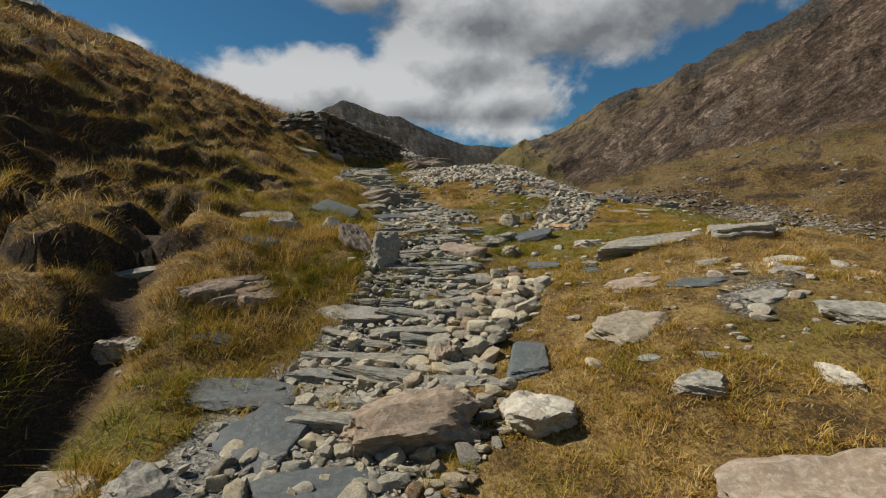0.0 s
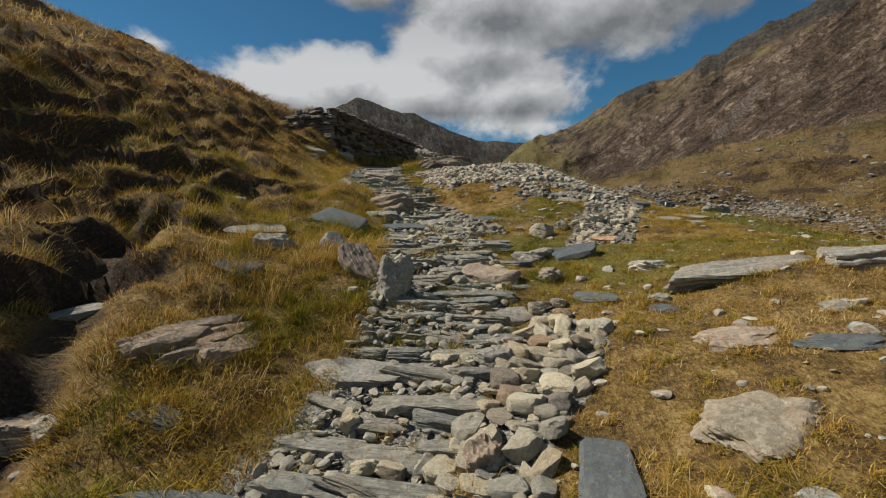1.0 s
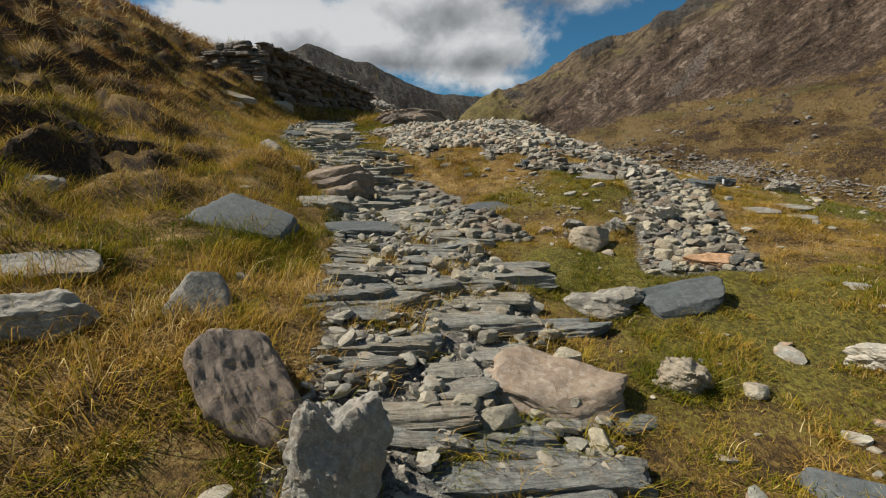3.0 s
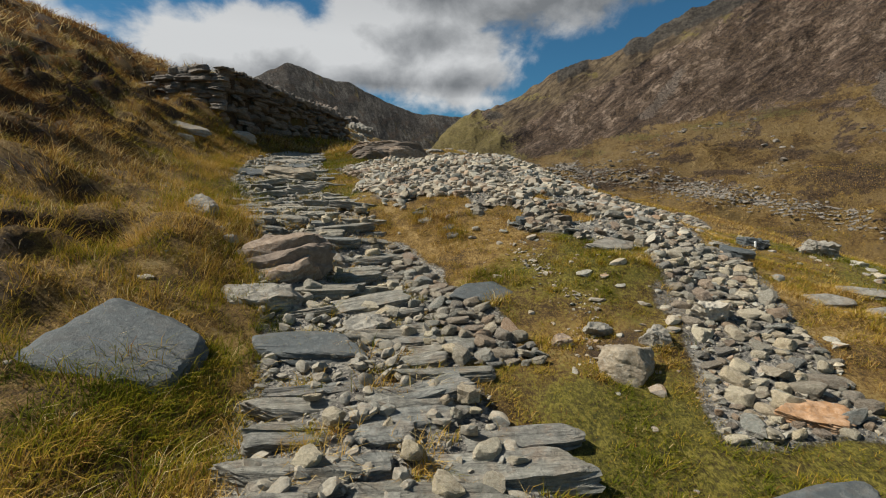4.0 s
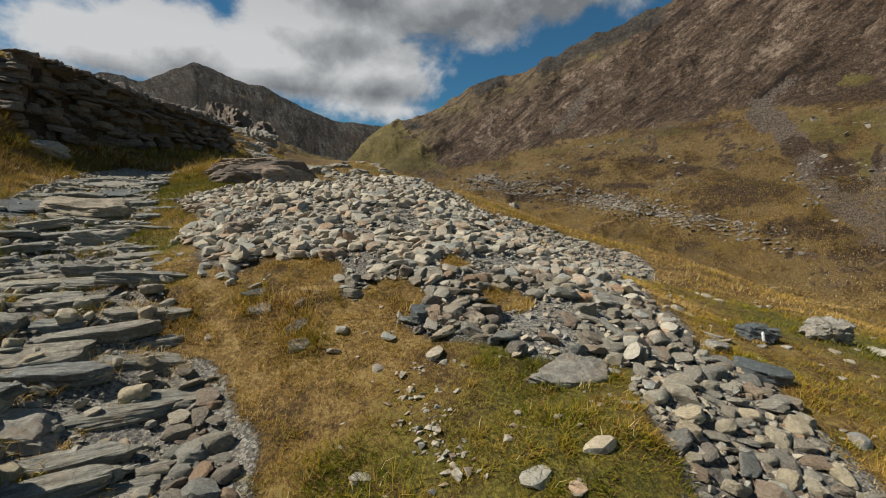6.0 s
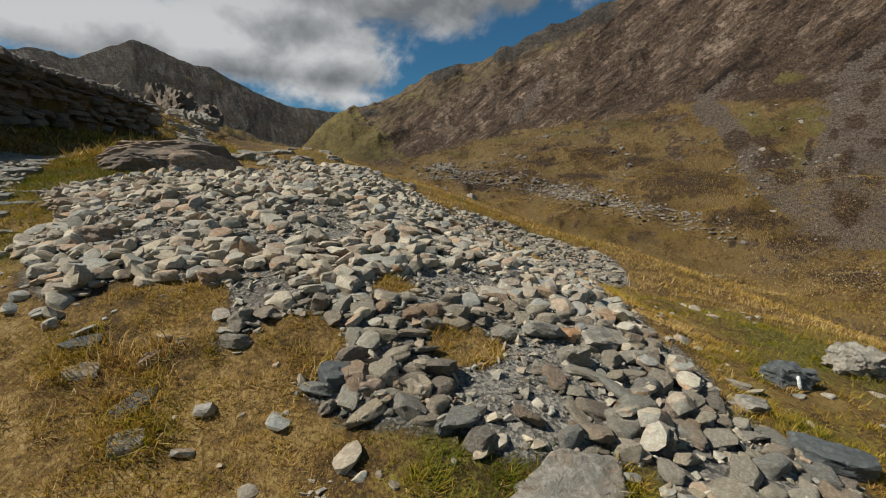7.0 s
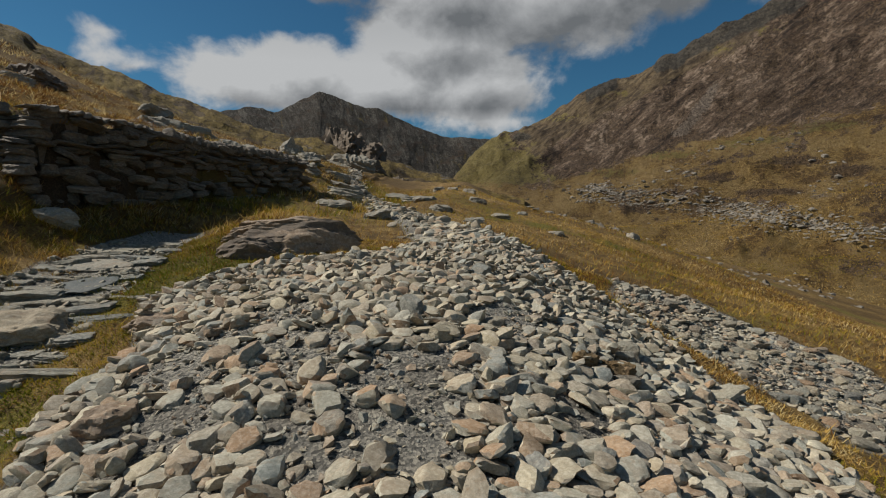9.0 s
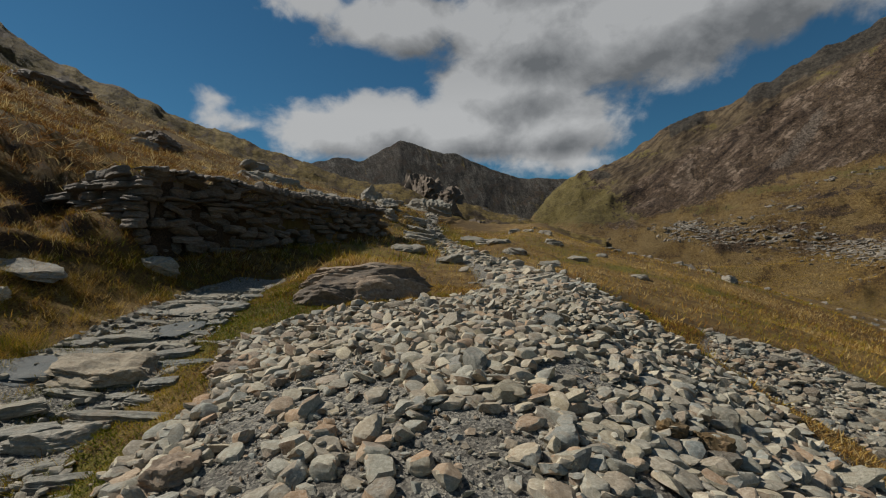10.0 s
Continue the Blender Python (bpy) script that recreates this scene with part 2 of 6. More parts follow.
M_LOOSE = stone_material("loose_stone", "island", RUBBLE, 0.25, 0.6, 0.5, 0.85, 5.0)
M_COBBLE = stone_material("pale_cobble", "object", PALE, 0.3, 0.8, 0.4, 0.85, 1.3)
M_WALL = stone_material("wall_stone", "object", ((0.13, 0.105, 0.082), (0.21, 0.172, 0.135), (0.105, 0.09, 0.074), (0.27, 0.23, 0.185)), 0.3, 0.8, 0.5, 0.85, 1.0, 0.2)
M_WALL_LOOSE = stone_material("wall_stone_joined", "island", ((0.12, 0.098, 0.078), (0.20, 0.165, 0.130), (0.10, 0.086, 0.071), (0.25, 0.21, 0.17)), 0.3, 0.8, 0.5, 0.85, 3.0, 0.15)


def rock(name, *colours, lichen=0.4, bump=0.7, streak=0.3, wet=0.8, size=2.6, light=0.25, stain=1.0):
    return stone_material(name, "noise", colours, lichen, bump, streak, wet, size, light, False, stain)


M_GREY = rock("grey_rock", (0.180, 0.168, 0.137), (0.254, 0.234, 0.187), (0.217, 0.199, 0.162))
M_BLUE = rock("blue_slate", (0.065, 0.082, 0.088), (0.092, 0.107, 0.109), lichen=0.12, bump=0.4, wet=0.7, light=0.06, stain=0.2)
M_DARK = rock("dark_rock", (0.078, 0.055, 0.039), (0.125, 0.092, 0.066), (0.085, 0.07, 0.055), lichen=0.08, light=0.06)
M_PINK = rock("pink_rock", (0.264, 0.183, 0.121), (0.316, 0.227, 0.153), (0.246, 0.192, 0.137), lichen=0.3, bump=0.3)
M_BROWN = rock("brown_rock", (0.185, 0.120, 0.075), (0.265, 0.180, 0.112), (0.205, 0.168, 0.128), lichen=0.15)
M_TAN = rock("tan_rock", (0.278, 0.220, 0.139), (0.334, 0.273, 0.181), lichen=0.35)
M_WHITE = rock("quartz_rock", (0.439, 0.395, 0.294), (0.548, 0.494, 0.392), (0.329, 0.289, 0.216), lichen=0.5)
M_ORANGE = rock("orange_rock", (0.46, 0.23, 0.09), (0.52, 0.29, 0.13), lichen=0.15, bump=0.3)
M_ORANGE_STAIN = rock("rust_stained_rock", (0.36, 0.19, 0.085), (0.27, 0.17, 0.10), (0.20, 0.15, 0.11), lichen=0.1, light=0.12)
M_RUST = rock("rusty_slab", (0.165, 0.135, 0.108), (0.225, 0.165, 0.118), (0.15, 0.138, 0.12), lichen=0.04, bump=0.6, light=0.1, stain=0.35)
M_PITTED = rock("pitted_rock", (0.216, 0.206, 0.179), (0.338, 0.319, 0.269), lichen=0.5, bump=1.0, light=0.2, size=4.0)
M_MOSSY = rock("mossy_rock", (0.30, 0.15, 0.03), (0.11, 0.07, 0.025), (0.22, 0.12, 0.035), lichen=0.05, bump=1.0, light=0.05, size=5.0)
M_PALE_GREY = rock("pale_grey_rock", (0.261, 0.242, 0.195), (0.327, 0.302, 0.241), lichen=0.4)


def grass_material():
    k = Mat("grass_blades", 0.8)
    t = k.attr("tint")
    col = k.ramp(t, ((0.0, (0.10, 0.115, 0.012)), (0.16, (0.245, 0.208, 0.018)), (0.32, (0.345, 0.245, 0.036)), (0.5, (0.445, 0.268, 0.060)), (0.72, (0.51, 0.345, 0.115)), (0.9, (0.68, 0.55, 0.28)), (0.94, (0.275, 0.138, 0.038)),
                      (1.0, (0.14, 0.068, 0.022))))
    nt = k.nt
    d, tr, mx = nt.nodes.new("ShaderNodeBsdfDiffuse"), nt.nodes.new("ShaderNodeBsdfTranslucent"), nt.nodes.new("ShaderNodeMixShader")
    nt.links.new(col, d.inputs[0])
    nt.links.new(col, tr.inputs[0])
    mx.inputs[0].default_value = 0.30
    nt.links.new(d.outputs[0], mx.inputs[1])
    nt.links.new(tr.outputs[0], mx.inputs[2])
    nt.links.new(mx.outputs[0], nt.nodes["Material Output"].inputs["Surface"])
    return k.m


M_GRASS = grass_material()


def mountain_material(name, rocks, grass, slant, size=1.0, relief=14.0):
    """Rock slabs, turf, heather and scree on a far slope, laid out along it in degrees as seen from the valley."""
    k = Mat(name, 0.95)
    uv = k.nt.nodes.new("ShaderNodeCombineXYZ")
    k.put(uv.inputs[0], k.calc("MULTIPLY", k.attr("u"), size))
    k.put(uv.inputs[1], k.calc("MULTIPLY", k.attr("v"), size))
    flat = uv.outputs[0]
    turned = k.mapped((1, 1, 1), (0, 0, slant), flat)
    big, mid, fine, grain = k.noise(0.16, 5, 0.6, 0.6, flat), k.noise(0.8, 7, 0.68, 0.5, flat), k.noise(2.6, 6, 0.72, 0.3, flat), k.noise(5.5, 4, 0.75, 0, flat)
    slab = k.noise(0.3, 8, 0.66, 0.4, k.mapped((0.4, 1.5, 1), (0, 0, 0), turned))
    crack = k.noise(1.3, 8, 0.72, 0.3, k.mapped((0.4, 1.6, 1), (0, 0, 0), turned))
    streak = k.noise(0.8, 6, 0.62, 0.15, k.mapped((0.16, 1.7, 1), (0, 0, 0), turned))
    warp = k.nt.nodes.new("ShaderNodeVectorMath")
    warp.operation = "ADD"
    k.put(warp.inputs[0], k.mapped((0.45, 1.25, 1), (0, 0, 0), turned))
    swirl = k.nt.nodes.new("ShaderNodeCombineXYZ")
    k.put(swirl.inputs[0], k.calc("MULTIPLY", k.noise(1.1, 5, 0.6, 0, flat), 1.4))
    k.put(swirl.inputs[1], k.calc("MULTIPLY", k.noise(1.3, 5, 0.6, 0, k.mapped((1, 1, 1), (0, 0, 70), flat)), 1.4))
    k.nt.links.new(swirl.outputs[0], warp.inputs[1])

    def blocks(scale):
        cell, edge = k.nt.nodes.new("ShaderNodeTexVoronoi"), k.nt.nodes.new("ShaderNodeTexVoronoi")
        edge.feature = "DISTANCE_TO_EDGE"
        for v in (cell, edge):
            v.inputs["Scale"].default_value = scale
            k.nt.links.new(warp.outputs[0], v.inputs["Vector"])
        return k.calc("MULTIPLY", cell.outputs["Color"], 1.0), k.step(edge.outputs["Distance"], 0.0, 0.13)

    c1, e1 = blocks(1.0)
    c2, e2 = blocks(3.1)
    facets = k.calc("ADD", k.calc("MULTIPLY", c1, 0.12), k.calc("MULTIPLY", c2, 0.16))
    tone = k.calc("ADD", k.calc("MULTIPLY", k.calc("ADD", k.calc("MULTIPLY", slab, 0.5), k.calc("MULTIPLY", streak, 0.5)), 0.46), k.calc("ADD", k.calc("MULTIPLY", crack, 0.24), k.calc("ADD", k.calc("MULTIPLY", k.calc("ADD", fine, grain), 0.13), facets)))
    r = k.ramp(tone, ((0.52, rocks[0]), (0.56, rocks[1]), (0.60, rocks[2]), (0.65, rocks[3])))
    # dark joints between blocks, with the shadow at their edges painted in
    joint = k.calc("MULTIPLY", k.calc("ADD", k.calc("MULTIPLY", e1, 0.5), k.calc("MULTIPLY", e2, 0.5)), 1.0)
    r = k.mix(k.calc("SUBTRACT", 1.0, joint), r, k.mix(0.9, r, (0.02, 0.016, 0.013)))
    # broad darker patches put the shaded sides of buttresses into the colour
    r = k.mix(k.calc("MULTIPLY", k.step(big, 0.45, 0.62), 0.55), r, k.mix(0.5, r, (0.06, 0.042, 0.03)))
    g = k.ramp(k.calc("ADD", k.calc("MULTIPLY", mid, 0.6), k.calc("ADD", k.calc("MULTIPLY", fine, 0.25), k.calc("MULTIPLY", grain, 0.15))), ((0.42, grass[0]), (0.48, grass[1]), (0.53, grass[2]), (0.59, grass[3])))
    f = k.calc("ADD", k.attr("rock"), k.calc("MULTIPLY", k.calc("SUBTRACT", mid, 0.5), 0.9))
    f = k.calc("ADD", f, k.calc("MULTIPLY", k.calc("SUBTRACT", big, 0.5), 1.0))
    f = k.calc("ADD", f, k.calc("MULTIPLY", k.calc("SUBTRACT", crack, 0.5), 1.2))
    f = k.calc("ADD", f, k.calc("MULTIPLY", k.calc("SUBTRACT", slab, 0.5), 2.0))
    col = k.mix(k.step(f, 0.44, 0.56), g, r)
    s = k.calc("ADD", k.attr("scree"), k.calc("ADD", k.calc("MULTIPLY", k.calc("SUBTRACT", mid, 0.5), 1.5), k.calc("MULTIPLY", k.calc("SUBTRACT", fine, 0.5), 1.1)))
    col = k.mix(k.step(s, 0.45, 0.6), col, k.ramp(k.calc("ADD", k.calc("MULTIPLY", fine, 0.5), k.calc("MULTIPLY", grain, 0.5)), ((0.4, (0.12, 0.098, 0.074)), (0.6, (0.28, 0.233, 0.178)))))
    # thin dark lines: cracks with their shade as colour
    for field, width, depth in ((crack, 0.020, 0.7), (slab, 0.016, 0.7), (streak, 0.022, 0.8), (mid, 0.012, 0.3)):
        line = k.step(k.calc("ABSOLUTE", k.calc("SUBTRACT", field, 0.5)), 0.0, width)
        col = k.mix(k.calc("MULTIPLY", k.calc("MULTIPLY", k.calc("SUBTRACT", 1.0, line), depth), k.step(f, 0.40, 0.54)), col, (0.028, 0.021, 0.014))
    heath = k.calc("MULTIPLY", k.step(k.noise(0.55, 5, 0.6, 0.8, k.mapped((1, 1.3, 1), (0, 0, 40), flat)), 0.56, 0.60), 0.75)
    col = k.mix(heath, col, (0.06, 0.04, 0.026))
    moor = k.calc("ADD", k.attr("heath"), k.calc("ADD", k.calc("MULTIPLY", k.calc("SUBTRACT", mid, 0.5), 1.9), k.calc("MULTIPLY", k.calc("SUBTRACT", fine, 0.5), 1.4)))
    col = k.mix(k.calc("MULTIPLY", k.step(moor, 0.4, 0.52), 0.85), col, k.mix(fine, (0.03, 0.02, 0.013), (0.085, 0.057, 0.038)))
    lush = k.calc("ADD", k.attr("lush"), k.calc("MULTIPLY", k.calc("SUBTRACT", mid, 0.5), 1.6))
    col = k.mix(k.calc("MULTIPLY", k.step(lush, 0.42, 0.62), 0.85), col, k.ramp(fine, ((0.35, (0.085, 0.066, 0.02)), (0.65, (0.20, 0.155, 0.048)))))
    speck = k.ramp(k.calc("ADD", k.calc("MULTIPLY", fine, 0.45), k.calc("MULTIPLY", grain, 0.55)), ((0.41, (0.6, 0.6, 0.6)), (0.5, (1.0, 1.0, 1.0)), (0.59, (1.45, 1.43, 1.4))))
    col = k.mix(k.calc("ADD", k.calc("MULTIPLY", k.step(f, 0.40, 0.54), 0.65), 0.35), col, speck, "MULTIPLY")
    n = k.bump(k.calc("ADD", k.calc("ADD", k.calc("MULTIPLY", slab, 1.6), crack), k.calc("ADD", k.calc("MULTIPLY", c1, 0.35), k.calc("MULTIPLY", joint, 0.3))), 1.0, relief)
    n = k.bump(k.calc("ADD", fine, k.calc("MULTIPLY", grain, 0.4)), 1.0, relief * 0.4, n)
    return k.done(col, n)


def east_material():
    """The long mountainside: slanting slabs with dark joints and painted crevice shade, heather, brown and ochre grass,
    scree and a dark crest.
    """
    k = Mat("mountain_slabs", 0.95)
    uv = k.nt.nodes.new("ShaderNodeCombineXYZ")
    k.put(uv.inputs[0], k.attr("u"))
    k.put(uv.inputs[1], k.attr("v"))
    flat = uv.outputs[0]
    slant = k.mapped((1, 1, 1), (0, 0, -40), flat)
    blotch, mid, fine, grain = k.noise(0.33, 5, 0.6, 0.5, flat), k.noise(1.3, 6, 0.66, 0.4, flat), k.noise(3.6, 5, 0.7, 0.2, flat), k.noise(8, 4, 0.75, 0, flat)
    s1 = k.noise(0.75, 7, 0.6, 0.35, k.mapped((0.24, 1.0, 1), (0, 0, 0), slant))
    s2 = k.noise(2.4, 6, 0.64, 0.3, k.mapped((0.3, 1.0, 1), (0, 0, 0), slant))
    s0 = k.noise(0.26, 5, 0.55, 0.3, k.mapped((0.35, 1.0, 1), (0, 0, 0), slant))
    s3 = k.noise(0.9, 6, 0.6, 0.6, k.mapped((0.5, 1.1, 1), (0, 0, 78), flat))

    def total(*pairs):
        out = None
        for f, w in pairs:
            v = k.calc("MULTIPLY", f, w)
            out = v if out is None else k.calc("ADD", out, v)
        return out

    def mask(name, amount, lo=0.4, hi=0.58, field=None):
        return k.step(k.calc("ADD", k.attr(name), k.calc("MULTIPLY", k.calc("SUBTRACT", field or total((mid, 0.45), (s2, 0.25), (fine, 0.3)), 0.5), amount)), lo, hi)

    tone = total((s0, 0.20), (s1, 0.26), (s2, 0.22), (fine, 0.17), (grain, 0.15))
    r = k.ramp(tone, ((0.442, (0.018, 0.011, 0.007)), (0.470, (0.074, 0.046, 0.028)), (0.50, (0.140, 0.094, 0.062)), (0.53, (0.222, 0.158, 0.110)), (0.565, (0.345, 0.258, 0.190))))
    # dark joints: growth in the cracks and their shadow, both as colour
    for field, width, depth in ((s1, 0.015, 0.9), (s2, 0.020, 0.8), (s3, 0.013, 0.85)):
        line = k.step(k.calc("ABSOLUTE", k.calc("SUBTRACT", field, 0.5)), 0.0, width)
        r = k.mix(k.calc("MULTIPLY", k.calc("SUBTRACT", 1.0, line), depth), r, (0.030, 0.021, 0.014))
    heather = k.ramp(total((fine, 0.5), (grain, 0.5)), ((0.44, (0.022, 0.014, 0.009)), (0.5, (0.066, 0.041, 0.023)), (0.56, (0.135, 0.088, 0.050))))
    r = k.mix(k.calc("MULTIPLY", k.step(total((s1, 0.4), (blotch, 0.35), (mid, 0.25)), 0.505, 0.54), 0.85), r, heather)
    turf = total((blotch, 0.35), (mid, 0.15), (fine, 0.25), (grain, 0.25))
    g = k.ramp(turf, ((0.44, (0.080, 0.047, 0.018)), (0.475, (0.165, 0.103, 0.036)), (0.515, (0.245, 0.162, 0.056)), (0.56, (0.340, 0.240, 0.095))))
    g = k.mix(k.calc("MULTIPLY", k.step(blotch, 0.46, 0.58), 0.55), g, k.mix(0.7, g, (0.12, 0.078, 0.040)))
    col = k.mix(mask("rock", 5.0), g, r)
    brown = k.ramp(total((turf, 0.6), (s2, 0.4)), ((0.45, (0.046, 0.031, 0.018)), (0.5, (0.108, 0.076, 0.042)), (0.55, (0.175, 0.128, 0.070))))
    col = k.mix(k.calc("MULTIPLY", mask("brown", 4.0), 0.85), col, brown)
    olive = k.ramp(turf, ((0.42, (0.080, 0.062, 0.018)), (0.5, (0.150, 0.118, 0.035)), (0.58, (0.225, 0.180, 0.062))))
    col = k.mix(k.calc("MULTIPLY", mask("lush", 4.0), 0.9), col, olive)
    rubble = k.ramp(total((fine, 0.4), (grain, 0.6)), ((0.42, (0.045, 0.034, 0.025)), (0.5, (0.145, 0.113, 0.087)), (0.58, (0.265, 0.213, 0.168))))
    col = k.mix(k.calc("MULTIPLY", mask("scree", 3.6), 0.92), col, rubble)
    col = k.mix(k.calc("MULTIPLY", mask("heath", 5.0), 0.92), col, heather)
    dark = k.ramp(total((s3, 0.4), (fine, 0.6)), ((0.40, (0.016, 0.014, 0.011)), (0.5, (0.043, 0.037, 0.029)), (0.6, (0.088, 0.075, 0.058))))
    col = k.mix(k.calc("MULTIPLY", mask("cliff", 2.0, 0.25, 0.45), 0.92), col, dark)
    n = k.bump(total((s1, 1.2), (s2, 0.7), (mid, 0.5)), 1.0, 13.0)
    n = k.bump(total((fine, 1.0), (grain, 0.5)), 1.0, 4.5, n)
    return k.done(col, n)


M_MOUNT_R = east_material()
M_MOUNT_B = mountain_material("mountain_crags", ((0.013, 0.012, 0.010), (0.033, 0.031, 0.027), (0.068, 0.063, 0.053), (0.127, 0.119, 0.101)),
                              ((0.050, 0.040, 0.014), (0.083, 0.062, 0.021), (0.121, 0.088, 0.028), (0.165, 0.125, 0.043)), 75, 1.3, 25.0)
M_HILL = mountain_material("hill_turf", ((0.035, 0.029, 0.024), (0.075, 0.064, 0.053), (0.125, 0.108, 0.09), (0.20, 0.178, 0.15)),
                           ((0.055, 0.036, 0.011), (0.105, 0.072, 0.019), (0.15, 0.105, 0.028), (0.205, 0.15, 0.045)), 10, 0.8, 1.5)


# ---- numbers for the ground ----
_table = np.random.RandomState(7).rand(256, 256)


def vnoise(x, y, seed=0):
    x, y = np.asarray(x, float) + seed * 17.31, np.asarray(y, float) + seed * 9.77
    i, j = np.floor(x).astype(int), np.floor(y).astype(int)
    u, v = x - i, y - j
    u, v = u * u * (3 - 2 * u), v * v * (3 - 2 * v)
    a, b, c, d = _table[i & 255, j & 255], _table[(i + 1) & 255, j & 255], _table[i & 255, (j + 1) & 255], _table[(i + 1) & 255, (j + 1) & 255]
    return (a * (1 - u) + b * u) * (1 - v) + (c * (1 - u) + d * u) * v


def fbm(x, y, scale, octaves=4, seed=0):
    """Noise about 0, roughly -1 to 1, with features of that many metres."""
    out, amp, s, norm = 0, 1.0, 1.0 / scale, 0
    for o in range(octaves):
        out = out + amp * (2 * vnoise(np.asarray(x) * s, np.asarray(y) * s, seed + o) - 1)
        norm += amp
        amp, s = amp * 0.5, s * 2.03
    return out / norm


def smooth(v, lo, hi):
    u = np.clip((np.asarray(v, float) - lo) / (hi - lo), 0, 1)
    return u * u * (3 - 2 * u)


def spline_weights(xs, x):
    xs, x = np.array(xs, float), np.asarray(x, float)
    n, eye, d = len(xs), np.eye(len(xs)), np.diff(xs)
    s = (eye[1:] - eye[:-1]) / d[:, None]
    t = np.zeros((n, n))
    t[0], t[-1] = s[0], s[-1]
    for i in range(1, n - 1):
        t[i] = (s[i - 1] * d[i] + s[i] * d[i - 1]) / (d[i] + d[i - 1])
    k = np.clip(np.searchsorted(xs, x) - 1, 0, n - 2)
    h = d[k]
    u = np.clip((x - xs[k]) / h, 0, 1)
    a, b, c = u * u * (3 - 2 * u), u * (1 - u) ** 2, -u * u * (1 - u)
    return (1 - a)[:, None] * eye[k] + a[:, None] * eye[k + 1] + (b * h)[:, None] * t[k] + (c * h)[:, None] * t[k + 1]


# heights of the land on cross-sections at these y: the bank on the left, then the way and the slope on the right
LEFT_X, RIGHT_X = (-32, -18, -10, -6.5, -4.2), (-2.2, 0, 2.5, 7, 15)
SECTION_Y = (-4, 1, 4, 6.5, 9, 11.5, 14, 17, 20.5, 26, 35, 55)
LEFT_BANK = (
    (15.0, 6.45, 1.4, -0.5, -1.0), (15.0, 7.7, 3.05, 0.9, 0.13), (15.0, 8.34, 4.27, 1.85, 1.0), (15.0, 8.69, 5.0, 2.05, 1.56), (15.0, 8.87, 5.0, 2.6, 1.9), (15.0, 8.97, 5.2, 3.14, 2.44),
    (15.0, 9.14, 5.45, 3.2, 2.48), (15.05, 9.46, 5.5, 3.42, 3.2), (15.1, 9.6, 5.95, 3.95, 3.95), (15.4, 9.2, 6.3, 5.0, 4.28), (15.8, 8.8, 6.8, 5.1, 4.82), (13.5, 9.6, 7.6, 7.1, 7.0))
RIGHT_SIDE = (
    (-1, -0.71, -0.5, -0.6, -0.9), (0, -0.11, 0.29, 0.2, -0.7), (0.28, 0.44, 0.93, 0.55, -0.7), (1.2, 0.9, 1.4, 0.75, -0.8), (1.57, 1.41, 1.47, 0.9, -0.9), (1.72, 2.05, 1.89, 1.1, -1),
    (2.74, 2.81, 2.21, 1.25, -1.1), (3.39, 3.38, 2.3, 1.42, -1.2), (3.64, 3.74, 2.78, 1.85, -1.2), (4.23, 3.86, 3.27, 1.9, -0.9), (5.2, 4.71, 4.1, 2.9, -0.2), (6.97, 5.89, 4.58, 3.29, 1.2))
WAY_Y = (0, 3, 5, 7, 9, 11, 13, 15, 17, 19, 21)
WAY_X = (-1.2, -1.27, -1.1, -1.28, -1.85, -2.65, -3.55, -4.75, -5.5, -5.9, -6.1)
WAY_W = (0.8, 0.74, 0.66, 0.70, 0.72, 0.75, 0.85, 0.85, 0.85, 0.7, 0.5)
UPPER_Y = (18, 21, 24, 28, 33, 40, 50)
UPPER_X = (-0.3, -0.5, -1.5, -3.8, -5.2, -8.3, -11)
WALL_A, WALL_B = (-8.05, 19.55), (-6.75, 28.6)


def way_x(y):
    return np.interp(y, WAY_Y, WAY_X)


def way_w(y):
    return np.interp(y, WAY_Y, WAY_W)


def inside(poly, x, y):
    """How deep a place lies in a polygon, metres; negative outside."""
    x, y = np.asarray(x, float), np.asarray(y, float)
    dist, odd = np.full(x.shape, 1e9), np.zeros(x.shape, bool)
    for (ax, ay), (bx, by) in zip(poly, poly[1:] + poly[:1]):
        t = np.clip(((x - ax) * (bx - ax) + (y - ay) * (by - ay)) / ((bx - ax) ** 2 + (by - ay) ** 2), 0, 1)
        dist = np.minimum(dist, np.hypot(x - ax - t * (bx - ax), y - ay - t * (by - ay)))
        if ay != by:
            odd ^= ((ay > y) != (by > y)) & (x < (bx - ax) * (y - ay) / (by - ay) + ax)
    return np.where(odd, dist, -dist)


PILE = [(-0.45, 12.3), (0.4, 11.9), (1.2, 11.8), (1.95, 12.3), (2.1, 13.2), (2.4, 14.4), (2.75, 15.4), (2.9, 16.4), (2.45, 17.2), (2.45, 18.2), (1.55, 19.6), (0.5, 20.8), (-0.7, 20.8), (-1.7, 19.6), (-2.9, 18.7), (-3.7, 17.9), (-4.15, 17.1),
        (-3.2, 15.9), (-3.25, 14.9), (-2.6, 14.1), (-2.2, 13.5), (-1.9, 13.8), (-1.1, 13.4), (-0.95, 12.9)]
BAND = [(0.35, 8.6), (1.3, 8.6), (1.55, 9.4), (1.6, 10.1), (1.85, 10.8), (2.2, 11.7), (1.75, 12.3), (1.3, 12.1), (0.95, 11.5), (0.85, 10.8), (0.8, 10.2), (0.65, 9.6), (0.5, 9.1)]
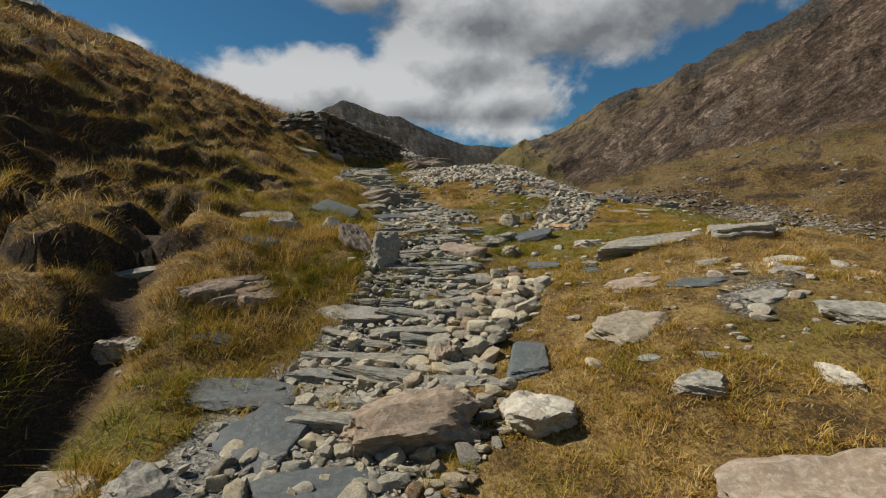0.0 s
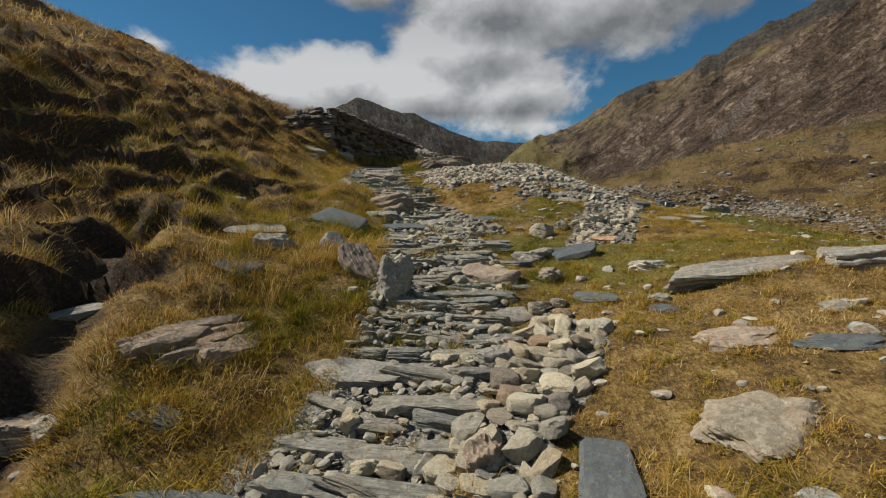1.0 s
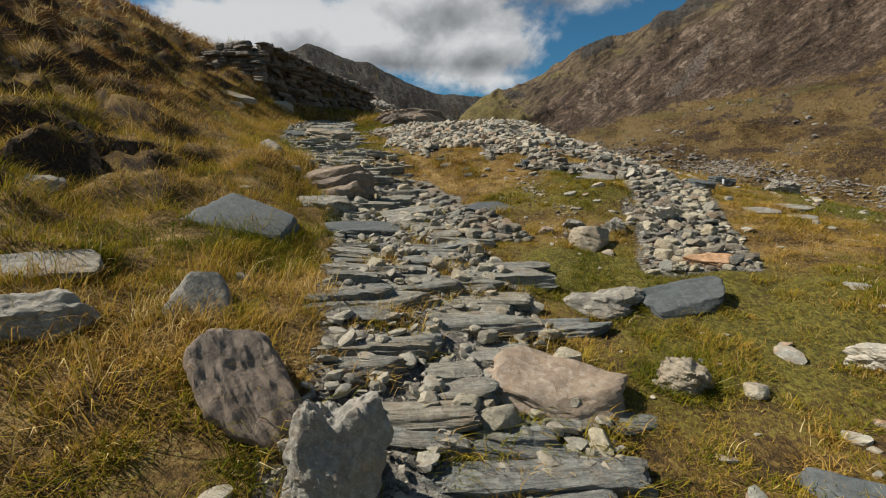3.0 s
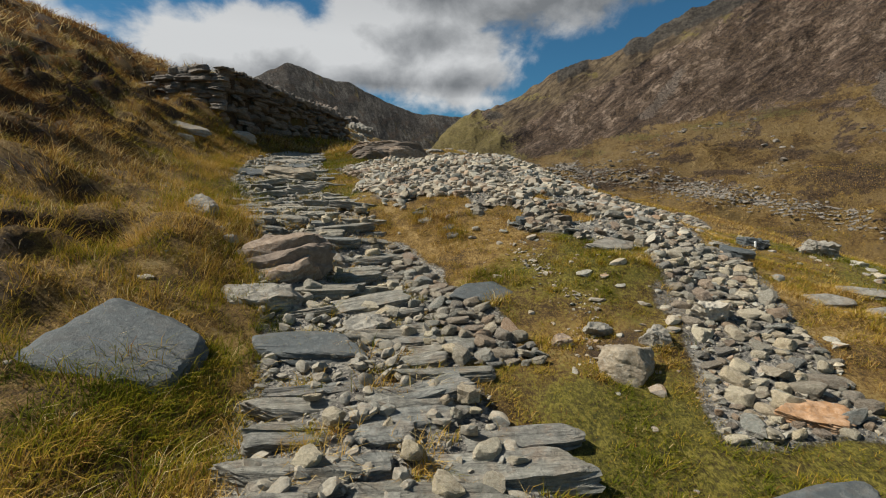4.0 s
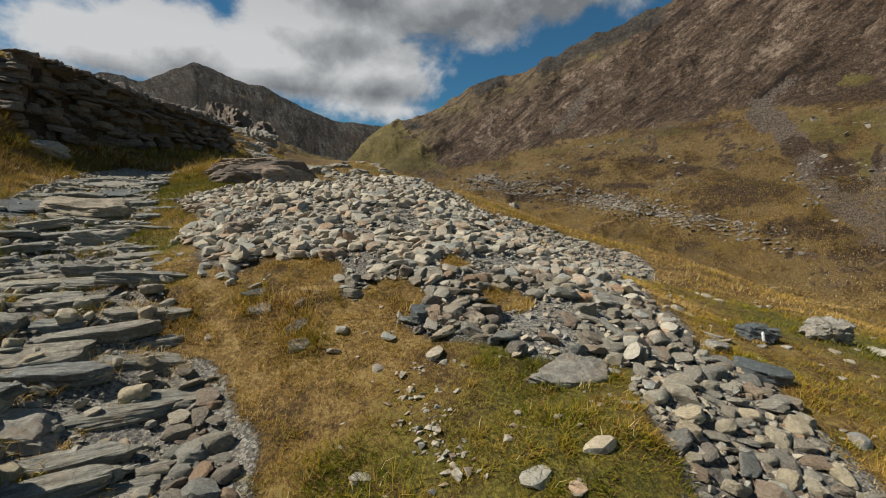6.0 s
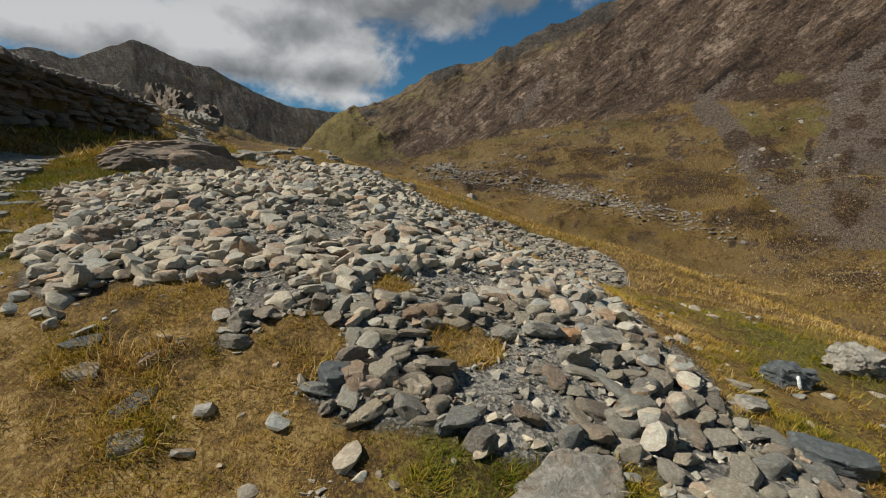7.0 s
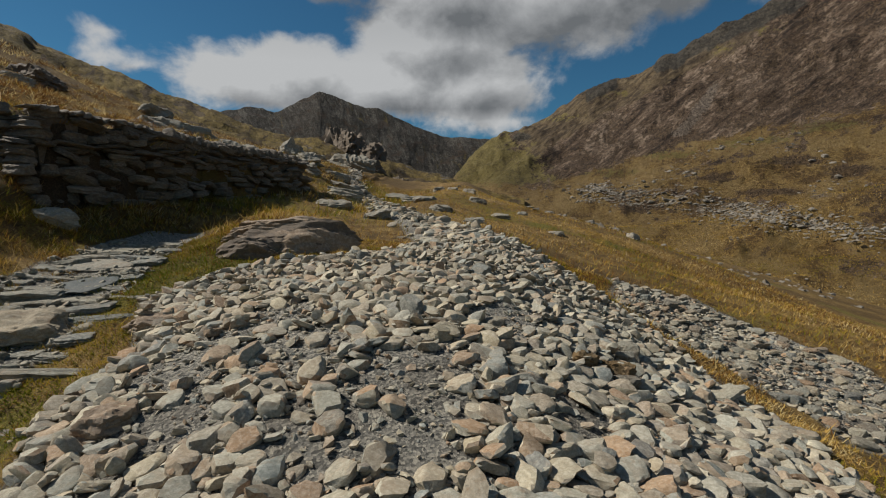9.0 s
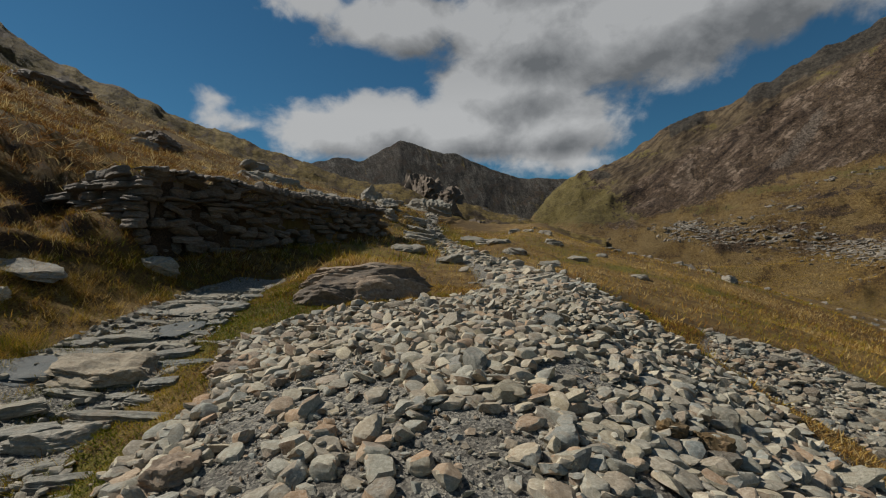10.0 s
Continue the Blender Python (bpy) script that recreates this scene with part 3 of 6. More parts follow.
SIDE_WAY = [(2.55, 18.5), (2.05, 19.4), (2.4, 21.2), (3.8, 21.2), (4.5, 19.9), (5.2, 18.9), (5.1, 18.0), (4.3, 16.9), (3.6, 16.5), (3.3, 17.4)]
COBBLES = [(-0.8, 3.7), (-0.2, 3.55), (-0.05, 4.1), (0.1, 4.5), (0.3, 5.0), (0.43, 5.4), (0.17, 5.7), (0.1, 6.15), (-0.2, 6.25), (-0.15, 5.7), (-0.4, 5.3), (-0.42, 4.6), (-0.65, 4.15)]
EDGE_STONES = [(-1.2, 9.2), (-0.55, 9.4), (-1.0, 10.3), (-1.5, 11.2), (-1.95, 12.2), (-2.2, 12.3), (-1.9, 11.4), (-1.5, 10.4)]


# places in the heap: x, y, radius
GRASSY = ((-0.62, 12.8, 0.32), (0.42, 12.7, 0.24), (0.06, 13.4, 0.16), (-1.45, 13.3, 0.35))
GRAVELLY = ((-0.45, 15.1, 0.45), (-0.9, 14.5, 0.4), (-2.3, 15.4, 0.5), (-1.9, 16.2, 0.35), (0.6, 15.0, 0.25), (-2.0, 14.6, 0.4), (0.5, 12.15, 0.42), (0.5, 13.55, 0.36), (1.15, 12.55, 0.36), (-0.9, 13.45, 0.3), (-0.3, 14.6, 0.35), (0.3, 16.4, 0.4), (-1.4, 15.4, 0.4), (0.85, 13.95, 0.34), (0.72, 12.72, 0.3), (1.3, 13.4, 0.24))


def near_spots(spots, x, y):
    """1 at the middle of the nearest of these places, 0.5 on its rim, falling to 0."""
    out = np.zeros(np.shape(x))
    for cx, cy, r in spots:
        out = np.maximum(out, np.exp(-0.7 * ((x - cx) ** 2 + (y - cy) ** 2) / r ** 2))
    return out


def worn_turf(x, y):
    """Pale trodden turf between the steps and the heap."""
    return np.maximum(np.exp(-(np.hypot((x - 0.1) / 1.3, (y - 10.2) / 1.6)) ** 2), 0.3 * np.exp(-(np.hypot((x - 1.0) / 1.4, (y - 5.8) / 1.3)) ** 2))


def way_depth(x, y):
    """Metres inside the stepped way, negative outside."""
    d = way_w(y) - np.abs(x - way_x(y))
    return np.where((y > 2.0) & (y < 20.5), d, -9.0)


def upper_depth(x, y):
    return np.where((y > 19) & (y < 50), np.interp(y, (19, 24, 30, 50), (0.9, 0.85, 0.5, 0.35)) - np.abs(x - np.interp(y, UPPER_Y, UPPER_X)), -9.0)


def wall_side(x, y):
    """Signed metres from the wall's line, positive on the side of the way, and the place along it, 0 to 1."""
    ux, uy = WALL_B[0] - WALL_A[0], WALL_B[1] - WALL_A[1]
    n = math.hypot(ux, uy)
    return ((x - WALL_A[0]) * uy - (y - WALL_A[1]) * ux) / n, ((x - WALL_A[0]) * ux + (y - WALL_A[1]) * uy) / n ** 2


def gully(x, y):
    gx = np.interp(y, (0, 2, 3.5, 4.8, 6.2, 7.5), (-2.6, -2.9, -3.55, -4.3, -5.0, -5.4))
    return np.exp(-((x - gx) / 0.40) ** 2) * smooth(y, -1, 1) * (1 - smooth(y, 6.2, 7.6))


def land(x, y):
    """The height of the ground."""
    shape = np.shape(x)
    x, y = np.ravel(np.asarray(x, float)), np.ravel(np.asarray(y, float))
    xc, yc = np.clip(x, -32, 15), np.clip(y, -4, 55)
    table = np.hstack([np.array(LEFT_BANK), np.array(RIGHT_SIDE)])
    z = np.einsum("ni,ij,nj->n", spline_weights(SECTION_Y, yc), table, spline_weights(LEFT_X + RIGHT_X, xc), optimize=True)
    z += 0.22 * np.clip(-32 - x, 0, 70) - 0.3 * np.clip(x - 15, 0, 45) - 0.13 * np.clip(y - 55, 0, 150) - 0.15 * np.clip(-4 - y, 0, 70)
    # banks beside the wall
    d, s = wall_side(x, y)
    along = smooth(s, -0.06, 0.02) * (1 - smooth(s, 0.98, 1.12))
    foot = 4.25 + 0.75 * np.clip(s, 0, 1)
    z += along * (1 - smooth(d, 0.4, 2.4)) * np.where(d > -0.05, np.minimum(foot - z, 0.0), 0)
    top = 6.1 - 0.55 * np.clip(s, 0, 1)
    z += smooth(s, 0.0, 0.05) * (1 - smooth(s, 0.98, 1.12)) * np.where((d <= -0.05) & (d > -4), (top - 0.1 + 0.12 * np.clip(-d, 0, 4) - z) * (1 - smooth(-d, 1.2, 4)), 0)
    # the hollow under the wall's end
    z -= 0.95 * np.exp(-((x + 10.1) / 0.75) ** 4 - ((y - 19.1) / 0.7) ** 4) - 0.35 * np.exp(-((x + 8.3) / 0.7) ** 2 - ((y - 19.0) / 0.6) ** 2)
    # terraced turf on the bank, hummocks elsewhere
    way = way_depth(x, y)
    bank = smooth(way_x(y) - way_w(y) - x, 0.9, 3.0) * smooth(y, -3, 1)
    bank *= 1 - along * smooth(d, -0.5, 0) * (1 - smooth(d, 1, 2))
    near = 1 - smooth(np.hypot(x + 3, y - 12), 35, 80)
    phase = z / 0.68 + 2.0 * fbm(x, y, 2.2, 3, 5) + 0.7 * fbm(x, y, 0.8, 2, 6)
    stair = np.floor(phase) + smooth(phase - np.floor(phase), 0.02, 0.26)
    z += bank * near * 0.68 * 0.85 * (stair - phase - 0.3)
    z += bank * near * (0.24 * fbm(x, y, 1.0, 3, 11) + 0.11 * fbm(x, y, 0.42, 2, 12))
    stony = np.maximum(np.maximum(smooth(way, -0.1, 0.15), smooth(inside(PILE, x, y), -0.2, 0.2)), smooth(inside(BAND, x, y), -0.1, 0.1))
    z += (1 - bank) * (1 - stony) * near * (0.075 * fbm(x, y, 0.9, 3, 21) + 0.04 * fbm(x, y, 0.28, 2, 22))
    z += (1 - near) * 0.5 * fbm(x, y, 14, 4, 31) * smooth(np.hypot(x, y), 30, 90)
    z += stony * 0.015 * fbm(x, y, 0.2, 2, 41)
    z -= 0.44 * gully(x, y)
    # the grassy knoll beside the steps, and the tussock ledges
    for cx, cy, rx, ry, h in ((-2.75, 6.1, 0.75, 1.1, 0.05), (0.5, 10.95, 0.55, 0.4, 0.12), (-4.1, 10.7, 0.5, 0.6, 0.22), (-3.0, 10.65, 0.45, 0.35, 0.10), (0.55, 5.2, 0.5, 0.6, 0.08)):
        z += h * np.exp(-((x - cx) / rx) ** 2 - ((y - cy) / ry) ** 2)
    for cx, cy, rx, ry, h in ((-2.55, 8.45, 0.42, 0.75, 0.22), (-4.7, 10.35, 0.35, 0.3, 0.38), (-3.35, 9.9, 0.3, 0.25, 0.1), (-2.9, 9.35, 0.35, 0.3, 0.1)):
        z -= h * np.exp(-((x - cx) / rx) ** 2 - ((y - cy) / ry) ** 2)
    return z.reshape(shape)


def spot(x, y):
    return float(land(np.array([x]), np.array([y]))[0])


# ---- mesh helpers ----
def mesh_of(name, verts, faces, material=None, soft=False, attrs=None):
    """A mesh from arrays: verts (n, 3), faces (m, 3 or 4)."""
    verts, faces = np.asarray(verts, np.float32), np.asarray(faces, np.int32)
    me = bpy.data.meshes.new(name)
    k = faces.shape[1]
    me.vertices.add(len(verts))
    me.vertices.foreach_set("co", verts.ravel())
    me.loops.add(faces.size)
    me.loops.foreach_set("vertex_index", faces.ravel())
    me.polygons.add(len(faces))
    me.polygons.foreach_set("loop_start", np.arange(0, faces.size, k, dtype=np.int32))
    me.polygons.foreach_set("use_smooth", np.full(len(faces), soft))
    for key, values in (attrs or {}).items():
        a = me.attributes.new(key, "FLOAT", "POINT")
        a.data.foreach_set("value", np.asarray(values, np.float32).ravel())
    me.update(calc_edges=True)
    me.validate()
    if material:
        me.materials.append(material)
    return me


def grid_faces(ny, nx):
    i = np.arange(ny * nx).reshape(ny, nx)
    return np.stack([i[:-1, :-1], i[:-1, 1:], i[1:, 1:], i[1:, :-1]], -1).reshape(-1, 4)


def part(name, mesh, parent, m=None, label=""):
    ob = new(name, mesh)
    ob.parent = parent
    if m is not None:
        ob.matrix_basis = m
    return tagged(ob, label)


def thing(name, label, category, mesh=None, m=None, kind="", group=""):
    ob = new(name, mesh)
    if m is not None:
        ob.matrix_basis = m
    return tagged(ob, label, category, group, kind)


# ---- the ground ----
def spread(lo, hi, step, end_lo, end_hi, grow):
    mid = list(np.arange(lo, hi + step / 2, step))
    up, s = [], step
    while (up[-1] if up else hi) < end_hi:
        s *= grow
        up.append((up[-1] if up else hi) + s)
    down, s = [], step
    while (down[-1] if down else lo) > end_lo:
        s *= grow
        down.append((down[-1] if down else lo) - s)
    return np.array(down[::-1] + mid + up)


def build_ground():
    gx, gy = spread(-8.6, 3.6, 0.105, -4000, 4000, 1.065), spread(0.8, 18.5, 0.105, -4000, 4000, 1.06)
    X, Y = np.meshgrid(gx, gy)
    Z = land(X, Y)
    x, y = X.ravel(), Y.ravel()
    ragged = 0.22 * fbm(x, y, 0.7, 3, 55)
    pile, band, side, cob, edge = (inside(p, x, y) + ragged for p in (PILE, BAND, SIDE_WAY, COBBLES, EDGE_STONES))
    gravel = smooth(way_depth(x, y) + ragged, -0.2, 0.1)
    for d, w in ((pile, 0.3), (band, 0.2), (side, 0.3), (cob, 0.15), (edge, 0.15), (upper_depth(x, y), 0.4)):
        gravel = np.maximum(gravel, smooth(d, -w, w * 0.6))
    gravel *= 1 - smooth(near_spots(GRASSY, x, y) + 0.5 * ragged, 0.35, 0.6)
    patches = smooth(fbm(x, y, 2.2, 3, 51), 0.35, 0.6) * smooth(x, -0.5, 1.5)
    gravel = np.maximum(gravel, 0.55 * patches * (y < 9))
    stony = np.exp(-np.hypot((x - 2.1) / 1.0, (y - 4.2) / 0.9) ** 2) * smooth(fbm(x, y, 0.5, 3, 52), -0.5, 0.3)
    gravel = np.maximum(gravel, 0.62 * stony)
    far = 1 - smooth(np.hypot(x, y - 10), 25, 60)
    green = np.clip(0.32 + 0.55 * fbm(x, y, 2.4, 3, 61) + 0.25 * np.exp(-(np.hypot(x + 2.7, y - 5.8) / 1.2) ** 2) + 0.2 * smooth(x, 1, 3) * (1 - smooth(x, 4, 7)) * smooth(y, 6, 10) * (1 - smooth(y, 14, 18)), 0, 1) * (0.4 + 0.6 * far)
    green = np.clip(green - 0.4 * near_spots(GRASSY, x, y), 0, 1)
    dzy, dzx = np.gradient(Z, gy, gx)
    # steep risers get dark soil colour, partly painted shade under the turf ledges
    steep = smooth(np.hypot(dzx, dzy).ravel(), 0.8, 1.5) * smooth(way_x(y) - way_w(y) - x, 0.3, 1.5) * far
    # brown patches that also paint the shaded bank and hill darker
    bracken_shade = np.clip(np.maximum(0.95 * smooth(y, 15, 22) * smooth(fbm(x, y, 3.5, 4, 65), -0.6, 0.5), 0.75 * smooth(-x, 4.5, 7.5) * smooth(fbm(x, y, 2.5, 4, 65), -0.3, 0.4)), 0, 1)
    bare_and_shade = np.clip(0.12 + 0.28 * worn_turf(x, y) * smooth(fbm(x, y, 0.4, 3, 73), -0.1, 0.5) + 0.5 * steep + 0.45 * gully(x, y) + 0.4 * smooth(fbm(x, y, 1.1, 3, 71), 0.4, 0.8) + 0.35 * np.exp(-(np.hypot(x + 3.2, y - 9.6) / 0.5) ** 2), 0, 1)
    me = mesh_of("ground", np.stack([x, y, Z.ravel()], -1), grid_faces(len(gy), len(gx)), M_GROUND, True, {"gravel": gravel, "green": green, "bare_and_shade": bare_and_shade, "bracken_shade": bracken_shade})
    thing("ground", "rough mountain turf with straw-coloured grass, moss and bare gravel", "ground", me, kind="structure")


build_ground()


# ---- far land ----
def table_at(pairs, a):
    p = np.array(pairs, float)
    return (spline_weights(p[:, 0], np.clip(a, p[0, 0], p[-1, 0])) @ p[:, 1])


FAR = {}


def far_z(name, x, y):
    X, Y, Z = FAR[name]
    return float(Z[np.argmin((X - x) ** 2 + (Y - y) ** 2)])


def near_ovals(ovals, a, e):
    """1 in the middle of the nearest of these ovals (azimuth, elevation, half width, half height), 0.37 on its rim."""
    out = 0 * a
    for ca, ce, wa, we in ovals:
        out = np.maximum(out, np.exp(-0.62 * (((a - ca) / wa) ** 2 + ((e - ce) / we) ** 2) ** 1.5))
    return out


def east_cover(a, e, n, crest):
    """What covers the eastern slope, by azimuth and elevation."""
    wob, small = 1.3 * n + 0.5 * fbm(a, e, 3.0, 4, 91), fbm(a, e, 1.1, 4, 92)
    foot = np.interp(a, (-5, 3.3, 6.6, 13.5, 20.2, 26.7, 32.8, 38.4, 45, 60, 80), (5, 3.4, 3.0, 4.6, 6.4, 7.2, 8.5, 9.6, 9.4, 11.2, 11.5))
    roof = np.interp(a, (-5, 1.5, 3.5, 10, 16, 22, 28, 34, 80), (0, 3.2, 5.2, 9.3, 11.9, 14.2, 17.6, 22, 60))
    rock = np.maximum(smooth(e - foot + 0.9 * wob, -0.5, 0.8), 0.02 + 0.6 * smooth(fbm(a + 2.0 * small + 0.4 * e, e * 2.4 + 1.5 * wob, 3.6, 5, 93), 0.0, 0.45))
    brown = smooth(e - roof + 0.9 * wob, -0.5, 0.7) * smooth(a, 1, 6)
    lush = np.maximum(0.85 * (1 - smooth(a + 4 * n + 0.8 * (e - 6), 2, 10)) * smooth(a, -6, -3) * smooth(e, 2.2, 4.2), 0.48 * near_ovals(((24.5, 16.0, 1.6, 0.5), (28, 17.0, 2, 0.4), (14, 12.9, 2.5, 0.5), (8, 10.8, 2.5, 0.5)), a, e))
    lush = np.maximum(lush, 1.1 * near_ovals(((44.6, 7.4, 1.1, 0.7), (46.3, 6.2, 1.5, 1.0), (49.2, 7.7, 1.8, 0.6), (50.2, 6.2, 0.9, 0.7), (48.9, 3.4, 0.8, 1.8), (55.5, 3.5, 0.9, 1.2), (47.8, 11.0, 1.0, 0.5)), a + 0.5 * small, e))
    lush = np.maximum(lush, 0.6 * near_ovals(((14, 4.3, 3, 0.45), (20, 5.9, 3, 0.5), (27, 6.8, 3.4, 0.5), (33, 7.6, 3, 0.6)), a, e))
    # scree fans, each along its gully: elevations, azimuths, width
    scree = 0 * a
    for els, azs, w in (((-5, -1.2, 2.1, 5, 8.4, 10.4), (52.4, 48.3, 45.7, 44, 42.0, 40.4), 0.75), ((0, 3, 7.5, 9), (49.3, 50.5, 52, 53), 0.8), ((-5, 0, 5, 11), (53, 53.6, 54.6, 52.4), 2.0), ((1, 4, 8), (57, 59, 61), 1.6),
                        ((8.0, 10, 13), (20.4, 22.4, 24.2), 0.45), ((7, 9, 12), (41.2, 40.2, 43.5), 0.5), ((9, 11, 13.5), (51, 52.3, 55), 0.6)):
        line = np.interp(e, els, azs)
        on = smooth(e, els[0] - 0.8, els[0] + 0.6) * (1 - smooth(e, els[-1] - 0.6, els[-1] + 0.5))
        spread_out = 1.0 + 0.10 * np.clip(els[-1] - e, 0, 9)
        scree = np.maximum(scree, on * np.exp(-((a - line + 0.5 * wob) / (1.35 * w * spread_out)) ** 2))
    scree = np.maximum(scree, 0.48 * smooth(a + small, 48.5, 51) * smooth(e, -5, -1) * (1 - smooth(e + wob, 8, 10.5)))
    scree = np.maximum(scree, 0.45 * near_ovals(((21, 0.6, 4.5, 1.1), (27, -0.2, 5, 1.0), (18, 2.0, 3.0, 0.7), (33, 1.3, 3, 0.6)), a, e))
    heath = 1.25 * near_ovals(((43.7, 5.4, 1.0, 0.9), (46.1, 5.3, 1.1, 0.6), (46.7, 3.2, 1.3, 0.9), (48.0, 1.6, 1.1, 0.7), (49.6, 4.2, 0.4, 0.9), (52.2, 3.0, 0.5, 1.0), (52.3, -1.4, 1.1, 1.4), (52.8, 6.6, 0.9, 0.6), (53.6, 9.2, 0.5, 0.9),
                               (51.2, 5.6, 0.35, 0.5), (54.2, 4.6, 0.6, 0.5), (50.7, 1.6, 0.4, 0.8), (54.0, 1.2, 0.7, 0.5), (55.6, 6.4, 0.6, 0.8)), a + 0.6 * small, e + 0.4 * small)
    heath = np.maximum(heath, 0.95 * near_ovals(((39.2, 1.0, 4.2, 1.3), (44.8, -2.7, 3.4, 1.0), (54.5, -7.7, 3.6, 1.0), (34.3, 3.4, 1.8, 0.6), (30.6, 4.6, 2.2, 0.5), (24.3, 3.4, 2.0, 0.45), (17, 0.4, 3.0, 0.6), (28.5, 1.7, 2.6, 0.35), (47.6, 9.9, 4.0, 0.8),
                                                 (36.5, -0.6, 1.6, 0.4), (50, -4.6, 2.0, 0.5)), a + 0.5 * small, e + 0.3 * small))
    heath = np.maximum(heath, 0.34 * smooth(small, 0.15, 0.5) * (1 - smooth(e - foot, -1, 0.3)))
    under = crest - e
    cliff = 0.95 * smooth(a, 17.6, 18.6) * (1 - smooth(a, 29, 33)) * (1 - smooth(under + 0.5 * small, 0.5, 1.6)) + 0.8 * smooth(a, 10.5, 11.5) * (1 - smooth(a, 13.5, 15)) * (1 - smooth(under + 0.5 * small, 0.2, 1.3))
    cliff = np.maximum(cliff, 0.6 * near_ovals(((3.6, 8.8, 1.2, 0.5),), a, e))
    return {"rock": rock, "brown": brown, "lush": lush, "scree": scree, "heath": heath, "cliff": np.clip(cliff, 0, 1)}


def far_land(name, label, material, az, radii, feet, crest, start, knee, ridge, rough, crag, rock_at, seed, lean, relief=1.0, slope_noise=1.0):
    """A slope seen from the way: by azimuth (degrees from +y towards +x), from its start over a knee to the ridge; elevations in degrees."""
    a = np.arange(az[0], az[1] + 0.01, az[2])
    z0, zk, zr = np.full(len(a), start[1], float), 4 + knee * np.tan(np.radians(table_at(feet, a))), None
    el = table_at(crest, a) + crag * fbm(a, a * 0 + seed, 1.6, 5, seed)
    zr = 4 + ridge * np.tan(np.radians(el))
    r = np.concatenate([np.geomspace(start[0], ridge, radii), ridge * np.array([1.04, 1.12, 1.3])])
    R, A = np.meshgrid(r, a, indexing="ij")
    lo = np.clip((R - start[0]) / (knee - start[0]), 0, 1)
    hi = np.clip((R - knee) / (ridge - knee), 0, 1)
    Z = z0 + (zk - z0) * lo ** 1.25 + (zr - zk) * (0.35 * hi + 0.65 * (smooth(hi, -0.25, 1.1) - smooth(0.0, -0.25, 1.1)) / (smooth(1.0, -0.25, 1.1) - smooth(0.0, -0.25, 1.1)))
    Z -= np.clip(R / ridge - 1, 0, 1) * ridge * 0.4
    X, Y = R * np.sin(np.radians(A)), 8 + R * np.cos(np.radians(A))
    hold = smooth(R, start[0], start[0] * 1.8) * (1 - smooth(R, ridge * 0.93, ridge))
    n = fbm(X, Y, rough * 6, 5, seed + 3)
    ridged = 1 - 2 * np.abs(fbm(X + 0.5 * Z, Y, rough * 3, 5, seed + 9))
    knolls = 0 * Z
    if seed == 1:
        rs = np.random.RandomState(8)
        spots = [(45.1, 104, 3.2, 10, 4.0), (52.2, 116, 3.0, 11, 4.0), (28.2, 120, 2.5, 11, 3.0), (20.4, 180, 4, 16, 4.0), (27, 230, 5, 25, 7.0), (35, 170, 4, 18, 5.0)]
        for _ in range(110):
            d = math.exp(rs.uniform(math.log(75), math.log(380)))
            spots.append((rs.uniform(6, 62), d, rs.uniform(0.5, 2.2), d * rs.uniform(0.02, 0.06), d * rs.uniform(0.004, 0.016)))
        for ka, kr, wa, wr, h in spots:
            bump = np.exp(-((A - ka) / wa) ** 2 - ((R - kr) / wr) ** 2)
            Z = Z + 0.7 * h * bump * (1 + 1.1 * fbm(X, Y, kr * 0.035, 4, 77))
            knolls = np.maximum(knolls, smooth(bump, 0.15, 0.5))
    up = np.degrees(np.arctan2(Z - 4, R))
    c, q = math.cos(radians(lean)), math.sin(radians(lean))
    slabs = fbm((A * c + up * q) * 0.5, (up * c - A * q) * 1.4, 2.6, 4, seed + 15)
    Z = Z + hold * slope_noise * rough * (0.8 * n + relief * (0.5 * ridged * smooth(hi, 0, 0.3) + slabs * smooth(hi, 0.02, 0.2)))
    edge = 0.5 * fbm(A, up, 7, 3, seed + 21)
    rockiness = np.clip(rock_at[0] + (rock_at[1] - rock_at[0]) * smooth(hi + 0.10 * n, 0.0, 0.16) + 0.25 * n - rock_at[2] * smooth(hi + 0.2 * n + 0.25 * edge, 0.62, 0.95), 0, 1)
    rockiness = np.clip(rockiness + 0.55 * knolls, 0, 1)
    e = np.degrees(np.arctan2(Z - 4, R))
    cover = east_cover(A, e, n, el[None, :] + 0 * R) if seed == 1 else {"rock": rockiness, "scree": 0 * A, "lush": 0 * A, "heath": 0 * A}
    me = mesh_of(name, np.stack([X.ravel(), Y.ravel(), Z.ravel()], -1), grid_faces(len(r), len(a))[:, ::-1], material, True, {**cover, "u": A, "v": e + 4 * np.log(R / 400)})
    FAR[name] = (X.ravel(), Y.ravel(), Z.ravel())
    return thing(name, label, "mountain", me, kind="structure")


CREST_RIGHT = ((-5, 2.5), (-3.5, 4.6), (-1.5, 7.0), (0.5, 8.5), (4.7, 10.1), (7.8, 11.4), (10.7, 12.9), (13, 13.75), (16, 14.3), (18.8, 15.6), (21.9, 16.8), (25, 17.8), (29.2, 19.2), (34, 20.3), (42, 23), (60, 27), (80, 26))
FEET_RIGHT = ((-5, 1.0), (0.3, 2.9), (6.7, 3.1), (13.5, 3.9), (20, 5.3), (27, 6.6), (38, 8.6), (44, 9.4), (60, 11), (80, 11))
